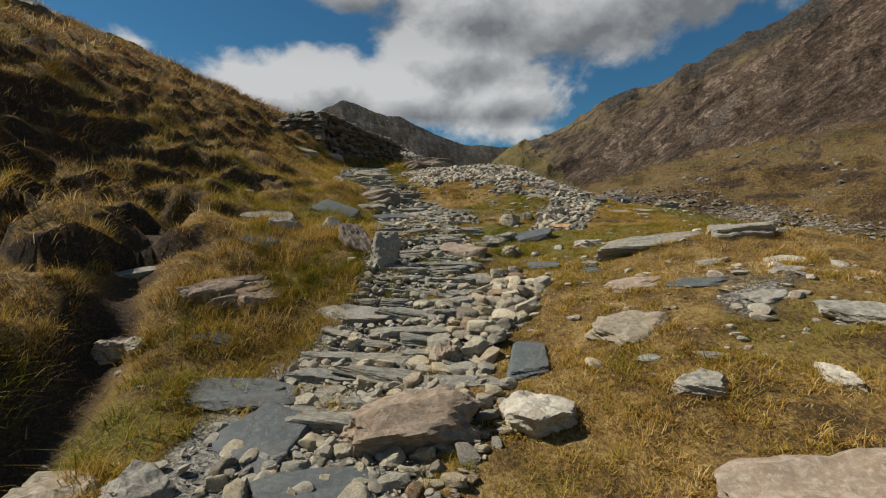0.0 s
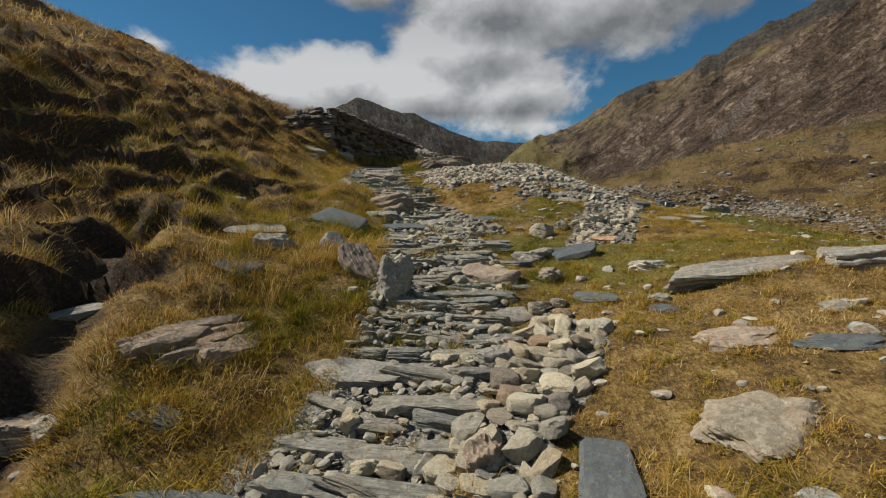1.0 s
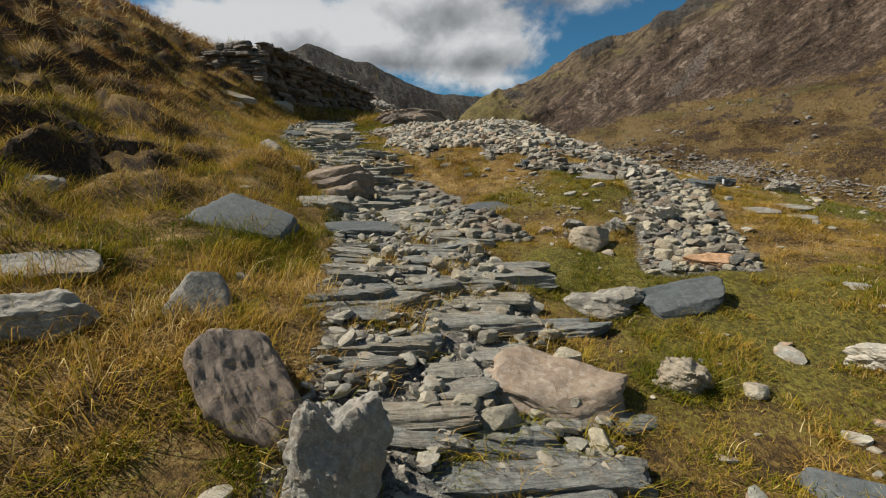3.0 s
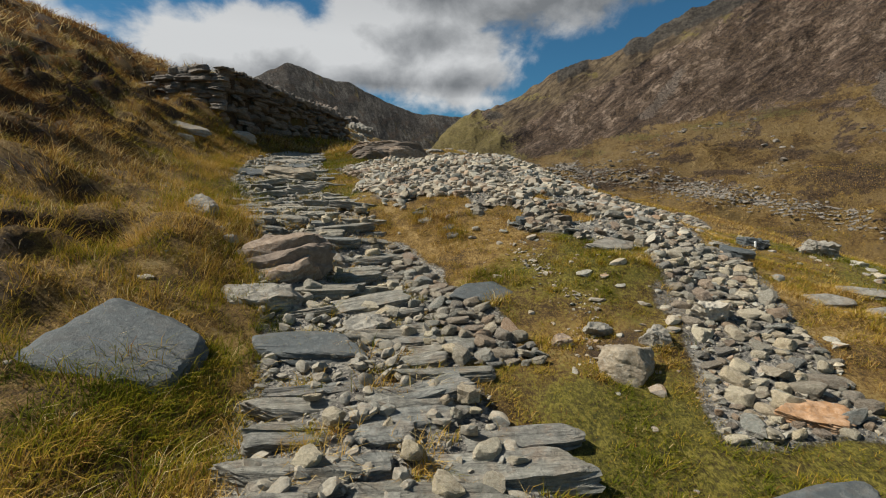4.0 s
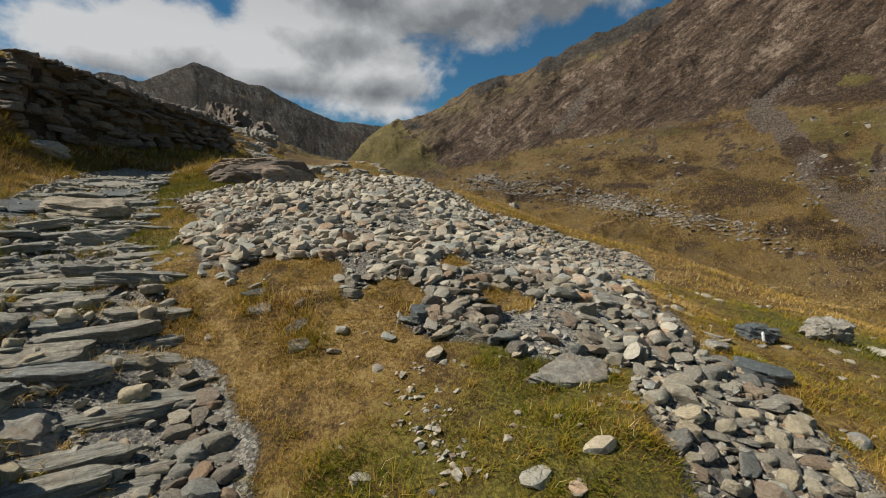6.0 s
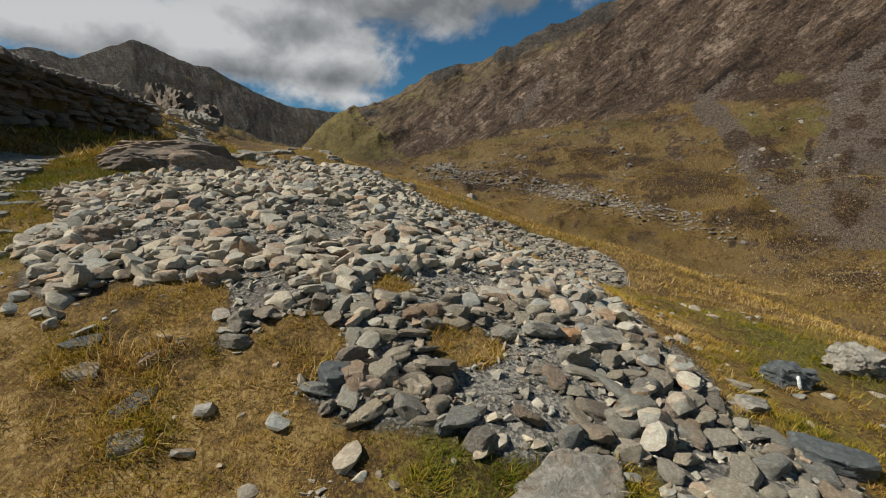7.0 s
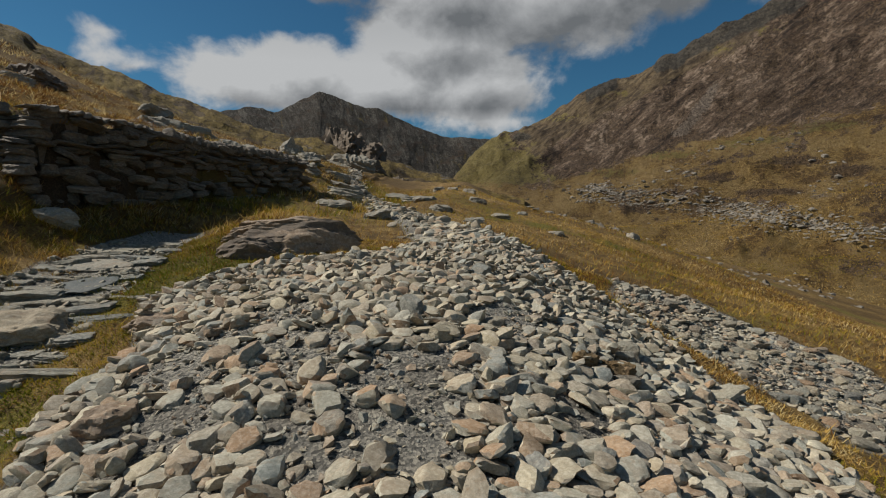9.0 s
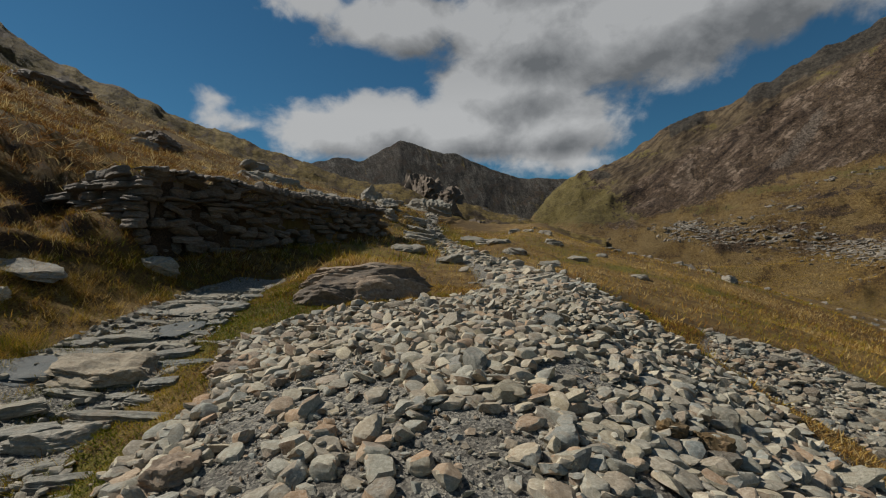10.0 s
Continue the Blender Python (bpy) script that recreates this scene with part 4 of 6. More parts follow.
CREST_BACK = ((-50, 8), (-36, 9.0), (-32, 10.2), (-29.5, 11.2), (-27.5, 11.75), (-25.2, 11.5), (-23.3, 12.4), (-20.9, 13.45), (-18.5, 13.1), (-16.7, 12.6), (-11.9, 11.4), (-8.5, 9.95), (-6, 9.1), (-3, 8.95), (0.5, 8.3),
              (6, 7.5))
FEET_BACK = ((-50, 4), (-20, 4), (-5, 2.5), (6, 2))
CREST_MID = ((-78, 24), (-64, 22), (-58.8, 20.6), (-55, 18.6), (-51.5, 17.4), (-48, 16.4), (-44.6, 15.0), (-40, 13.7), (-35.5, 12.2), (-31.7, 10.9), (-27, 9.4), (-20, 8.3), (-15, 6.9), (-10, 5.2), (-6, 4.2), (-2, 3.0), (4, 1.2))
FEET_MID = ((-78, 14), (-58, 13), (-40, 6.5), (-20, 4.0), (-8, 2.5), (4, -0.5))
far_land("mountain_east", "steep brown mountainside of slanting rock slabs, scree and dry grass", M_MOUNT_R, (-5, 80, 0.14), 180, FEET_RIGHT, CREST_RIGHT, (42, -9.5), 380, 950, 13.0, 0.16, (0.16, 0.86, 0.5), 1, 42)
far_land("mountain_north", "dark grey craggy peak at the valley head", M_MOUNT_B, (-50, 6, 0.13), 70, FEET_BACK, CREST_BACK, (320, -10), 700, 1500, 22.0, 0.2, (0.55, 0.85, 0.1), 2, 80, 0.25)
far_land("hillside", "grassy hillside with scattered crags above the way", M_HILL, (-78, 4, 0.2), 90, FEET_MID, CREST_MID, (58, 2.0), 110, 240, 2.2, 0.25, (0.0, 0.05, -0.1), 3, 10)


# ---- stones ----
def icosphere(level):
    bm = bmesh.new()
    bmesh.ops.create_icosphere(bm, subdivisions=level, radius=1)
    v = np.array([q.co for q in bm.verts])
    f = np.array([[q.index for q in p.verts] for p in bm.faces])
    bm.free()
    return v, f


ICO = {n: icosphere(n) for n in (2, 3, 4, 5, 6)}


def noise3(p, scale, octaves, seed):
    """Noise on points in space, from three flat noises."""
    return (fbm(p[:, 0] + 3.1 * p[:, 2], p[:, 1] - 1.7 * p[:, 2], scale, octaves, seed) + fbm(p[:, 2] + 2.3 * p[:, 0], p[:, 1] + 0.9 * p[:, 0], scale, octaves, seed + 7)) * 0.7


def rock_shape(seed, size, level=4, planes=11, flat=0.75, rough=0.05, layers=0.0, sharp=45, ring_n=6, taper=0.0, outline=0.0, top=1.0):
    """A rock cut by random planes in a box of that size (half lengths), broken and layered."""
    rs = np.random.RandomState(seed)
    v, f = ICO[level]
    n = rs.normal(size=(planes, 3))
    n[:, 2] *= 0.55
    n /= np.linalg.norm(n, axis=1)[:, None]
    d = 0.82 + 0.25 * rs.rand(planes)
    caps = np.array([[0.08 * rs.normal(), 0.08 * rs.normal(), 1], [0, 0, -1]])
    around = np.radians(np.arange(ring_n) * 360 / ring_n + 200 / ring_n * rs.rand(ring_n))
    ring = np.stack([np.cos(around), np.sin(around), 0.3 * rs.normal(size=ring_n)], -1)
    n = np.vstack([n, ring / np.linalg.norm(ring, axis=1)[:, None], caps / np.linalg.norm(caps, axis=1)[:, None]])
    d = np.r_[d, 0.72 + 0.3 * rs.rand(ring_n), flat, flat]
    inv = np.clip(v @ n.T, 1e-3, None) / d
    r = 1 / (inv ** sharp).sum(1) ** (1 / sharp)
    p = v * r[:, None]
    low = noise3(p, 0.9, 3, seed)
    p = p * (1 + rough * (low + 0.8 * (1 - 2.2 * np.abs(noise3(p, 0.55, 3, seed + 1))) + 0.35 * noise3(p, 0.16, 3, seed + 2)))[:, None]
    # beds: each a little in or out, with a groove between
    axis = np.array([0.6 * rs.normal(), 0.6 * rs.normal(), 1.0])
    bed = p @ (axis / np.linalg.norm(axis)) * 3.4 + 1.1 * noise3(p, 0.9, 3, seed + 3)
    step = np.floor(bed)
    frac = bed - step
    shift = _table[(step.astype(int) * 37 + seed) & 255, 11] - 0.5
    side = 1 - smooth(np.abs(v[:, 2]), 0.5, 0.85)
    groove = np.exp(-(np.minimum(frac, 1 - frac) / 0.10) ** 2)
    p[:, :2] *= (1 + side * (0.6 * layers * shift - 0.2 * layers * groove))[:, None]
    p[:, :2] *= (1 - taper * p[:, 2])[:, None]
    if outline:
        a = np.arctan2(v[:, 1], v[:, 0])
        rim = np.sqrt(np.clip(1 - v[:, 2] ** 2, 0, 1))
        p[:, :2] *= (1 + outline * rim * fbm(np.cos(a) * rim + 0.9 * v[:, 2], np.sin(a) * rim + 1.1 * v[:, 2], 0.55, 4, seed + 5))[:, None]
        p[:, 2] *= 1 + 1.6 * top * outline * fbm(p[:, 0], p[:, 1], 0.6, 3, seed + 6)
    p = p * np.array(size)
    return p, f


def slab_shape(seed, size, level, cuts=(1.02, 1.35), top=1.0):
    """A split slab of slate: a long block with broken ends, chipped corners and bedding along its sides and top."""
    rs = np.random.RandomState(seed)
    v, f = ICO[level]
    cut = np.radians(rs.uniform(0, 360, 7))
    n = np.vstack([np.stack([np.cos(cut), np.sin(cut), 0.25 * rs.normal(size=7)], -1), [(1, 0.25 * rs.normal(), 0.1 * rs.normal()), (-1, 0.25 * rs.normal(), 0.1 * rs.normal()), (0.06 * rs.normal(), 1, 0.2), (0.06 * rs.normal(), -1, 0.25 * rs.normal()),
                                                                                          (0.04 * rs.normal(), 0.05 * rs.normal(), 1), (0, 0, -1)]])
    n /= np.linalg.norm(n, axis=1)[:, None]
    d = np.r_[rs.uniform(*cuts, 7), rs.uniform(0.85, 1.0, 2), rs.uniform(0.8, 1.0, 2), 0.85, 0.85]
    # even out the points over the faces of a box before the cuts
    w = v / np.abs(v).max(1)[:, None]
    w = w * (0.35 + 0.65 * np.abs(w)) ** 0.3
    p = w / (np.clip(((w @ n.T) / d), 1e-3, None) ** 24).sum(1)[:, None] ** (1 / 24)
    side = 1 - smooth(np.abs(p[:, 2]), 0.5, 0.85)
    bed = p[:, 2] * 2.6 + 0.5 * noise3(p, 1.2, 2, seed + 3)
    step = np.floor(bed)
    frac = bed - step
    p[:, 1] *= 1 + side * (0.28 * (_table[(step.astype(int) * 37 + seed) & 255, 11] - 0.5) - 0.10 * np.exp(-(np.minimum(frac, 1 - frac) / 0.12) ** 2))
    p[:, :2] *= (1 + 0.10 * noise3(p, 0.45, 4, seed + 5))[:, None]
    p[:, 2] += top * (p[:, 2] > 0) * (0.28 * fbm(p[:, 0] * 0.35, p[:, 1] * 1.5, 0.6, 4, seed + 6) + 0.12 * fbm(p[:, 0], p[:, 1], 0.3, 3, seed + 7))
    return p * np.array(size), f


PLACED = []          # where the rocks stand, for the grass round them


def boulder(name, label, material, x, y, size, turn=0, tilt=(0, 0), sink=0.35, seed=None, level=5, planes=11, flat=0.75, rough=0.11, layers=0.0, lift=0.0, category="rock", kind="", taper=0.0, outline=0.22):
    """One rock on the ground, sunk by that part of its height."""
    seed = seed if seed is not None else int(abs(x * 131 + y * 37)) + 5
    size = tuple(0.92 * q for q in size)
    sink = min(sink + (0.2 if size[2] < 0.17 and tilt[1] < 30 else 0.1), 0.8)
    PLACED.append((x, y, max(size[0], size[1]), min(size[0], size[1]), turn))
    if name == "slate_slab":
        size, flat = (size[0], size[1], size[2] * 0.9), 0.8
    if name in ("slate_slab", "rock_ledge", "loose_slab", "leaning_boulder"):
        p, f = slab_shape(seed, size, level, (0.7, 1.12) if name != "rock_ledge" else (1.0, 1.3), 0.45 if name == "slate_slab" else 0.9)
    else:
        p, f = rock_shape(seed, size, level, planes, flat, rough, layers, taper=taper, outline=outline)
    me = mesh_of(name, p, f, material, False if level < 4 else True)
    if level >= 4:
        me.set_sharp_from_angle(angle=radians(20))
    e = max(size[0], size[1]) * 0.7
    slope = Vector((-(spot(x + e, y) - spot(x - e, y)) / (2 * e), -(spot(x, y + e) - spot(x, y - e)) / (2 * e), 1)).normalized()
    upright = 0.75 if size[2] < 0.7 * min(size[0], size[1]) else 0.25
    lie = Vector((0, 0, 1)).rotation_difference(slope).to_matrix().to_4x4()
    lie = Matrix.Identity(4).to_quaternion().slerp(lie.to_quaternion(), upright).to_matrix().to_4x4()
    z = (spot(x, y) + spot(x + e, y) + spot(x - e, y) + spot(x, y + e) + spot(x, y - e)) / 5 + size[2] * flat * (1 - 2 * sink) + lift
    return thing(name, label, category, me, Matrix.Translation((x, y, z)) @ lie @ pose(0, 0, 0, tilt[0], tilt[1], turn), kind)


def outcrop(name, label, materials, x, y, size, turn, dip, n, seed, sink=0.4, level=4, rough=0.075):
    """Bedrock breaking through the turf: a few overlapping layers with one dip."""
    rs = np.random.RandomState(seed)
    PLACED.append((x, y, size[0], size[1], turn))
    top = thing(name, label, "rock", None, pose(x, y, spot(x, y) - sink * size[2], 0, 0, turn))
    for i in range(n):
        u = (i + 0.5) / n - 0.5
        half = (size[0] * rs.uniform(0.5, 0.85), size[1] * rs.uniform(0.42, 0.7), size[2] * rs.uniform(0.35, 0.6))
        p, f = rock_shape(seed + 13 * i, half, level, 14, 0.7, rough, 0.02, taper=0.15, outline=0.18)
        me = mesh_of("rock_layer", p, f, materials[i % len(materials)], True)
        me.set_sharp_from_angle(angle=radians(22))
        at = pose(size[0] * rs.uniform(-0.45, 0.45), 1.5 * u * size[1], size[2] * (0.45 + 0.5 * u + rs.uniform(-0.1, 0.1)), dip[0] + rs.normal(0, 4), dip[1] + rs.normal(0, 4), rs.normal(0, 9))
        part("rock_layer", me, top, at)
    return top


def hull_stone(seed, flat=0.6, worn=0.0, points=13):
    """A small angular stone about 1 across, by the hull of a few points."""
    rs = np.random.RandomState(seed)
    bm = bmesh.new()
    for i in range(points):
        q = rs.normal(size=3)
        q /= np.linalg.norm(q)
        q = np.sign(q) * np.abs(q) ** 0.75 * (0.42 + 0.14 * rs.rand())
        bm.verts.new((q[0] * (1.0 + 0.35 * rs.rand()), q[1] * 0.8, q[2] * flat))
    bmesh.ops.convex_hull(bm, input=bm.verts[:])
    loose = [v for v in bm.verts if not v.link_faces]
    bmesh.ops.delete(bm, geom=loose, context="VERTS")
    if worn:
        bmesh.ops.bevel(bm, geom=bm.edges[:], offset=worn, segments=1, affect="EDGES", clamp_overlap=True)
    bmesh.ops.triangulate(bm, faces=bm.faces[:])
    return bm


def worn_stone(seed, level, flats=(0.17, 0.34, 0.24, 0.40, 0.2, 0.3)):
    """An angular stone with rubbed edges, about 1 across; the flattest are broken slates."""
    flat = flats[seed % len(flats)]
    return rock_shape(seed, (0.56, 0.42, flat), level, 7, 0.74, 0.045, 0.0, (70, 45, 90)[seed % 3], 4 + seed % 3, outline=0.12, top=0.4)


def stone_meshes(name, seeds, level, material, sharp=22):
    out = []
    for s in seeds:
        p, f = worn_stone(s, level)
        me = mesh_of(name, p, f, material, True)
        me.set_sharp_from_angle(angle=radians(sharp))
        out.append(me)
    return out


LIB = stone_meshes("stone", range(600, 630), 3, M_STONE)
LIB_FAR = stone_meshes("stone", range(660, 678), 2, M_STONE)
LIB_PALE = []
for _i in range(14):
    _p, _f = rock_shape(340 + _i, (0.54, 0.42, (0.3, 0.38, 0.26, 0.34)[_i % 4]), 3, 7, 0.8, 0.045, 0.0, (24, 36, 50)[_i % 3], 5, outline=0.12)
    _me = mesh_of("cobble", _p, _f, M_COBBLE, True)
    _me.set_sharp_from_angle(angle=radians(24))
    LIB_PALE.append(_me)


def raw_shapes(count, flats, seed, points=13):
    out = []
    for i in range(count):
        bm = hull_stone(seed + i, flats[i % len(flats)], 0.0, points)
        bm.verts.index_update()
        out.append((np.array([v.co for v in bm.verts]), np.array([[v.index for v in f.verts] for f in bm.faces])))
        bm.free()
    return out


RAW = raw_shapes(14, (0.45, 0.6, 0.35, 0.7), 500)
TINY = raw_shapes(10, (0.5, 0.65, 0.4), 800, 9)
WORN = [worn_stone(700 + i, 2) for i in range(14)]
ROUGH = [worn_stone(730 + i, 3) for i in range(20)]


def turns(rs, n, lean):
    """Random turn matrices: any heading, leaning by up to about that many degrees."""
    h, a, b = rs.rand(n) * 2 * np.pi, np.radians(rs.normal(0, lean, n)), np.radians(rs.normal(0, lean, n))
    m = np.zeros((n, 3, 3))
    for i in range(n):
        m[i] = np.array(Euler((a[i], b[i], h[i])).to_matrix())
    return m


def joined_stones(name, xs, ys, sizes, material, rs, lean=14, sink=0.25, shapes=RAW, lift=None, worn=False):
    """Many small stones in one mesh, lying on the ground."""
    z = land(xs, ys) + (0 if lift is None else lift)
    rot = turns(rs, len(xs), lean)
    vs, fs, n = [], [], 0
    for i in range(len(xs)):
        v, f = shapes[rs.randint(len(shapes))]
        p = (v * sizes[i]) @ rot[i].T
        p += (xs[i], ys[i], z[i] + sizes[i] * (0.22 - sink * 0.5))
        vs.append(p)
        fs.append(f + n)
        n += len(v)
    me = mesh_of(name, np.vstack(vs), np.vstack(fs), material, worn)
    if worn:
        me.set_sharp_from_angle(angle=radians(24))
    return me


def scatter(rs, poly, count, gap=None):
    """Random places in a polygon."""
    p = np.array(poly)
    out = []
    while len(out) < count:
        q = p.min(0) + rs.rand(4 * count, 2) * (p.max(0) - p.min(0))
        out += list(q[inside(poly, q[:, 0], q[:, 1]) > 0])
    return np.array(out[:count])


def spaced(rs, poly, sizes, tight=0.42):
    """Places for stones of these sizes, largest first, that hardly overlap."""
    cand = scatter(rs, poly, len(sizes) * 14)
    kept, rad, k = [], [], 0
    arr = np.zeros((len(sizes), 3))
    for s in sorted(sizes, reverse=True):
        for _ in range(12):
            if k >= len(cand):
                return arr[:len(kept)]
            q = cand[k]
            k += 1
            n = len(kept)
            if n == 0 or np.all(np.hypot(arr[:n, 0] - q[0], arr[:n, 1] - q[1]) > (arr[:n, 2] + s) * tight):
                arr[n] = (*q, s)
                kept.append(1)
                break
    return arr[:len(kept)]


def stones_as_parts(parent, places, lib, rs, lean=12, sink=0.3, name="stone"):
    z = land(places[:, 0], places[:, 1])
    for (x, y, s), h in zip(places, z):
        part(name, lib[rs.randint(len(lib))], parent, Matrix.LocRotScale((x, y, h + s * (0.24 - 0.5 * sink)), Euler((radians(rs.normal(0, lean)), radians(rs.normal(0, lean)), rs.rand() * 6.28)),
                                                                       (s * (0.85 + 0.4 * rs.rand()), s * (0.8 + 0.3 * rs.rand()), s * (0.7 + 0.5 * rs.rand()))))


# ---- rocks ----
def rocks():
    B = boulder
    # beside the foot of the steps
    B("slate_slab", "blue-grey slate slab lying at the path edge", M_BLUE, -2.1, 3.3, (0.5, 0.3, 0.10), 14, (4, -3), 0.35, layers=0.05)
    B("slate_slab", "blue-grey tilted slate slab in gravel", M_BLUE, -1.58, 2.78, (0.30, 0.33, 0.10), -28, (7, 5), 0.3)
    B("slate_slab", "grey flat slate slab in loose stones", M_BLUE, -1.02, 2.3, (0.34, 0.22, 0.07), 20, (3, 3), 0.3)
    B("boulder", "rust-brown broken boulder across the path", M_BROWN, -0.62, 2.85, (0.50, 0.22, 0.24), 10, (-14, -8), 0.25, layers=0.05, rough=0.07)
    B("boulder", "white-spotted quartz boulder in grass", M_WHITE, 0.18, 3.02, (0.27, 0.2, 0.16), -15, (0, 0), 0.4, rough=0.08)
    B("flat_rock", "pale pink flat rock set in dry turf", M_TAN, 0.98, 3.98, (0.37, 0.25, 0.10), 20, (14, 0), 0.4, layers=0.06)
    B("flat_rock", "large pink-brown bedrock slab in grass", M_PINK, 1.5, 2.12, (0.70, 0.34, 0.16), 8, (6, 0), 0.45, rough=0.15, planes=16)
    B("slate_slab", "smooth blue slate slab sunk beside cobbles", M_BLUE, 0.16, 3.72, (0.17, 0.36, 0.07), -6, (2, 2), 0.22, outline=0.1)
    B("stone", "rounded pinkish-grey stone in the gully", M_PINK, -3.62, 3.78, (0.2, 0.16, 0.15), 20, (0, 0), 0.25)
    B("stone", "small pale grey stone in the gully", M_PALE_GREY, -3.38, 3.74, (0.14, 0.1, 0.11), -20, (0, 0), 0.25)
    B("stone", "tan weathered stone at the bank's foot", M_TAN, -2.45, 2.1, (0.30, 0.2, 0.14), 10, (0, 5), 0.3)
    B("stone", "grey rough stone beside slate slabs", M_GREY, -1.95, 2.15, (0.2, 0.2, 0.14), 40, (0, 5), 0.3)
    outcrop("rock_outcrop", "rusty layered outcrop rising from the turf", (M_BROWN, M_RUST, M_ORANGE_STAIN), -2.97, 4.66, (0.58, 0.26, 0.30), 58, (24, -4), 5, 31, 0.36)
    B("slate_slab", "small blue slate slab in grass", M_BLUE, -2.72, 3.98, (0.2, 0.13, 0.05), 5, (8, 0), 0.35)
    B("slate_slab", "grey slate slab lying in the bank", M_BLUE, -4.95, 6.55, (0.46, 0.3, 0.07), 30, (10, 8), 0.3)
    B("slate_slab", "narrow grey slab leaning on the bank", M_GREY, -4.3, 4.75, (0.36, 0.14, 0.06), 38, (12, -8), 0.25)
    B("slate_slab", "blue slate slab flush with mossy turf", M_BLUE, -3.3, 5.7, (0.28, 0.19, 0.06), 10, (6, 0), 0.3)
    B("flat_rock", "pale pitted flat rock worn into the steps", M_PITTED, -1.55, 4.78, (0.44, 0.19, 0.10), 8, (4, -2), 0.25)
    B("boulder", "squat brown block among the pale cobbles", M_BROWN, -0.5, 3.86, (0.13, 0.11, 0.16), 20, (0, 8), 0.2, planes=8)
    B("boulder", "grey-brown round-edged block among the cobbles", M_GREY, -0.52, 5.05, (0.2, 0.15, 0.12), 30, (0, 4), 0.25)
    # the standing stones half way up
    B("standing_stone", "pitted grey stone set upright at the path edge", M_PITTED, -1.64, 6.0, (0.2, 0.16, 0.31), 12, (3, 3), 0.06, rough=0.08, planes=12, flat=0.8, outline=0.2, seed=4, level=6, taper=0.08)
    B("leaning_boulder", "grey-brown slab leaning in mossy grass", M_RUST, -2.16, 6.33, (0.36, 0.24, 0.19), -34, (20, 40), 0.2, flat=0.6, rough=0.05, seed=27, level=6, planes=8, outline=0.26)
    B("slate_slab", "dark slab behind the leaning boulder", M_GREY, -2.72, 6.98, (0.32, 0.2, 0.10), -30, (0, 38), 0.25, rough=0.06)
    B("flat_rock", "smooth pink sandstone slab beside the steps", M_PINK, -0.74, 6.84, (0.42, 0.30, 0.14), -14, (9, 3), 0.2, seed=12, rough=0.05)
    B("flat_rock", "pale grey worn slab in the turf", M_PALE_GREY, -0.48, 5.95, (0.33, 0.22, 0.08), 18, (6, 0), 0.42)
    B("boulder", "white-topped brown rock lying in grass", M_WHITE, 1.17, 7.08, (0.23, 0.10, 0.10), -6, (0, 2), 0.2, planes=8)
    B("slate_slab", "dark blue-grey slab tilted in turf", M_BLUE, 0.42, 7.98, (0.37, 0.2, 0.15), 10, (16, -6), 0.3, seed=31)
    B("boulder", "grey lichened block in turf", M_GREY, -0.2, 7.95, (0.31, 0.19, 0.15), -8, (8, -6), 0.3)
    B("boulder", "square pinkish-brown gritty block in grass", M_TAN, -0.02, 9.27, (0.21, 0.16, 0.19), 12, (-6, 3), 0.25, seed=8, flat=0.8, rough=0.05, outline=0.1)
    B("stone", "grey rounded stone behind the square block", M_GREY, 0.32, 9.6, (0.12, 0.10, 0.15), 5, (0, 10), 0.3)
    B("stone", "brown-grey stone in grass", M_GREY, -0.06, 9.85, (0.14, 0.1, 0.08), 15, (0, 0), 0.3)
    B("stone", "pinkish stone sunk in grass", M_PINK, -0.39, 9.68, (0.11, 0.09, 0.08), 0, (0, 0), 0.3)
    B("slate_slab", "large blue-grey slab tilted on the knoll", M_BLUE, -3.4, 8.92, (0.56, 0.38, 0.17), -18, (10, 8), 0.35, seed=15)
    B("slate_slab", "flat blue slate step slab", M_BLUE, -2.36, 9.3, (0.43, 0.27, 0.13), 4, (3, 2), 0.35, seed=17)
    B("stone", "pale grey angular stone beside the steps", M_PALE_GREY, -2.0, 9.75, (0.24, 0.18, 0.12), 25, (5, 0), 0.3)
    B("stone", "pale buff rock on worn soil", M_PALE_GREY, -2.97, 10.02, (0.36, 0.18, 0.15), 10, (8, 0), 0.3, seed=24)
    outcrop("rock_outcrop", "brown layered outcrop overgrown with straw grass", (M_BROWN, M_RUST, M_PINK), -3.06, 10.8, (0.58, 0.34, 0.44), 12, (10, -10), 5, 12, 0.3)
    B("flat_rock", "pale flat rock behind the outcrop", M_PALE_GREY, -2.95, 11.55, (0.4, 0.18, 0.08), 4, (2, 0), 0.3)
    B("boulder", "grey tilted rock in the tussocks", M_GREY, -4.4, 11.55, (0.32, 0.2, 0.16), -30, (8, 12), 0.3)
    B("slate_slab", "dark grey slab on the knoll", M_GREY, -3.86, 7.05, (0.42, 0.2, 0.1), 22, (10, 0), 0.3)
    B("boulder", "grey-brown humped rock on the knoll", M_PALE_GREY, -3.35, 6.5, (0.3, 0.16, 0.17), 38, (10, 0), 0.35)
    B("stone", "grey stone on the grassy bank", M_GREY, -5.2, 8.5, (0.25, 0.16, 0.15), 15, (0, 0), 0.3)
    B("slate_slab", "long blue slab sunk in the turf", M_BLUE, 0.42, 6.17, (0.32, 0.11, 0.06), -32, (8, 0), 0.35)
    B("stone", "buff triangular stone in turf", M_TAN, 0.03, 7.02, (0.18, 0.14, 0.15), 30, (0, 12), 0.25, planes=8)
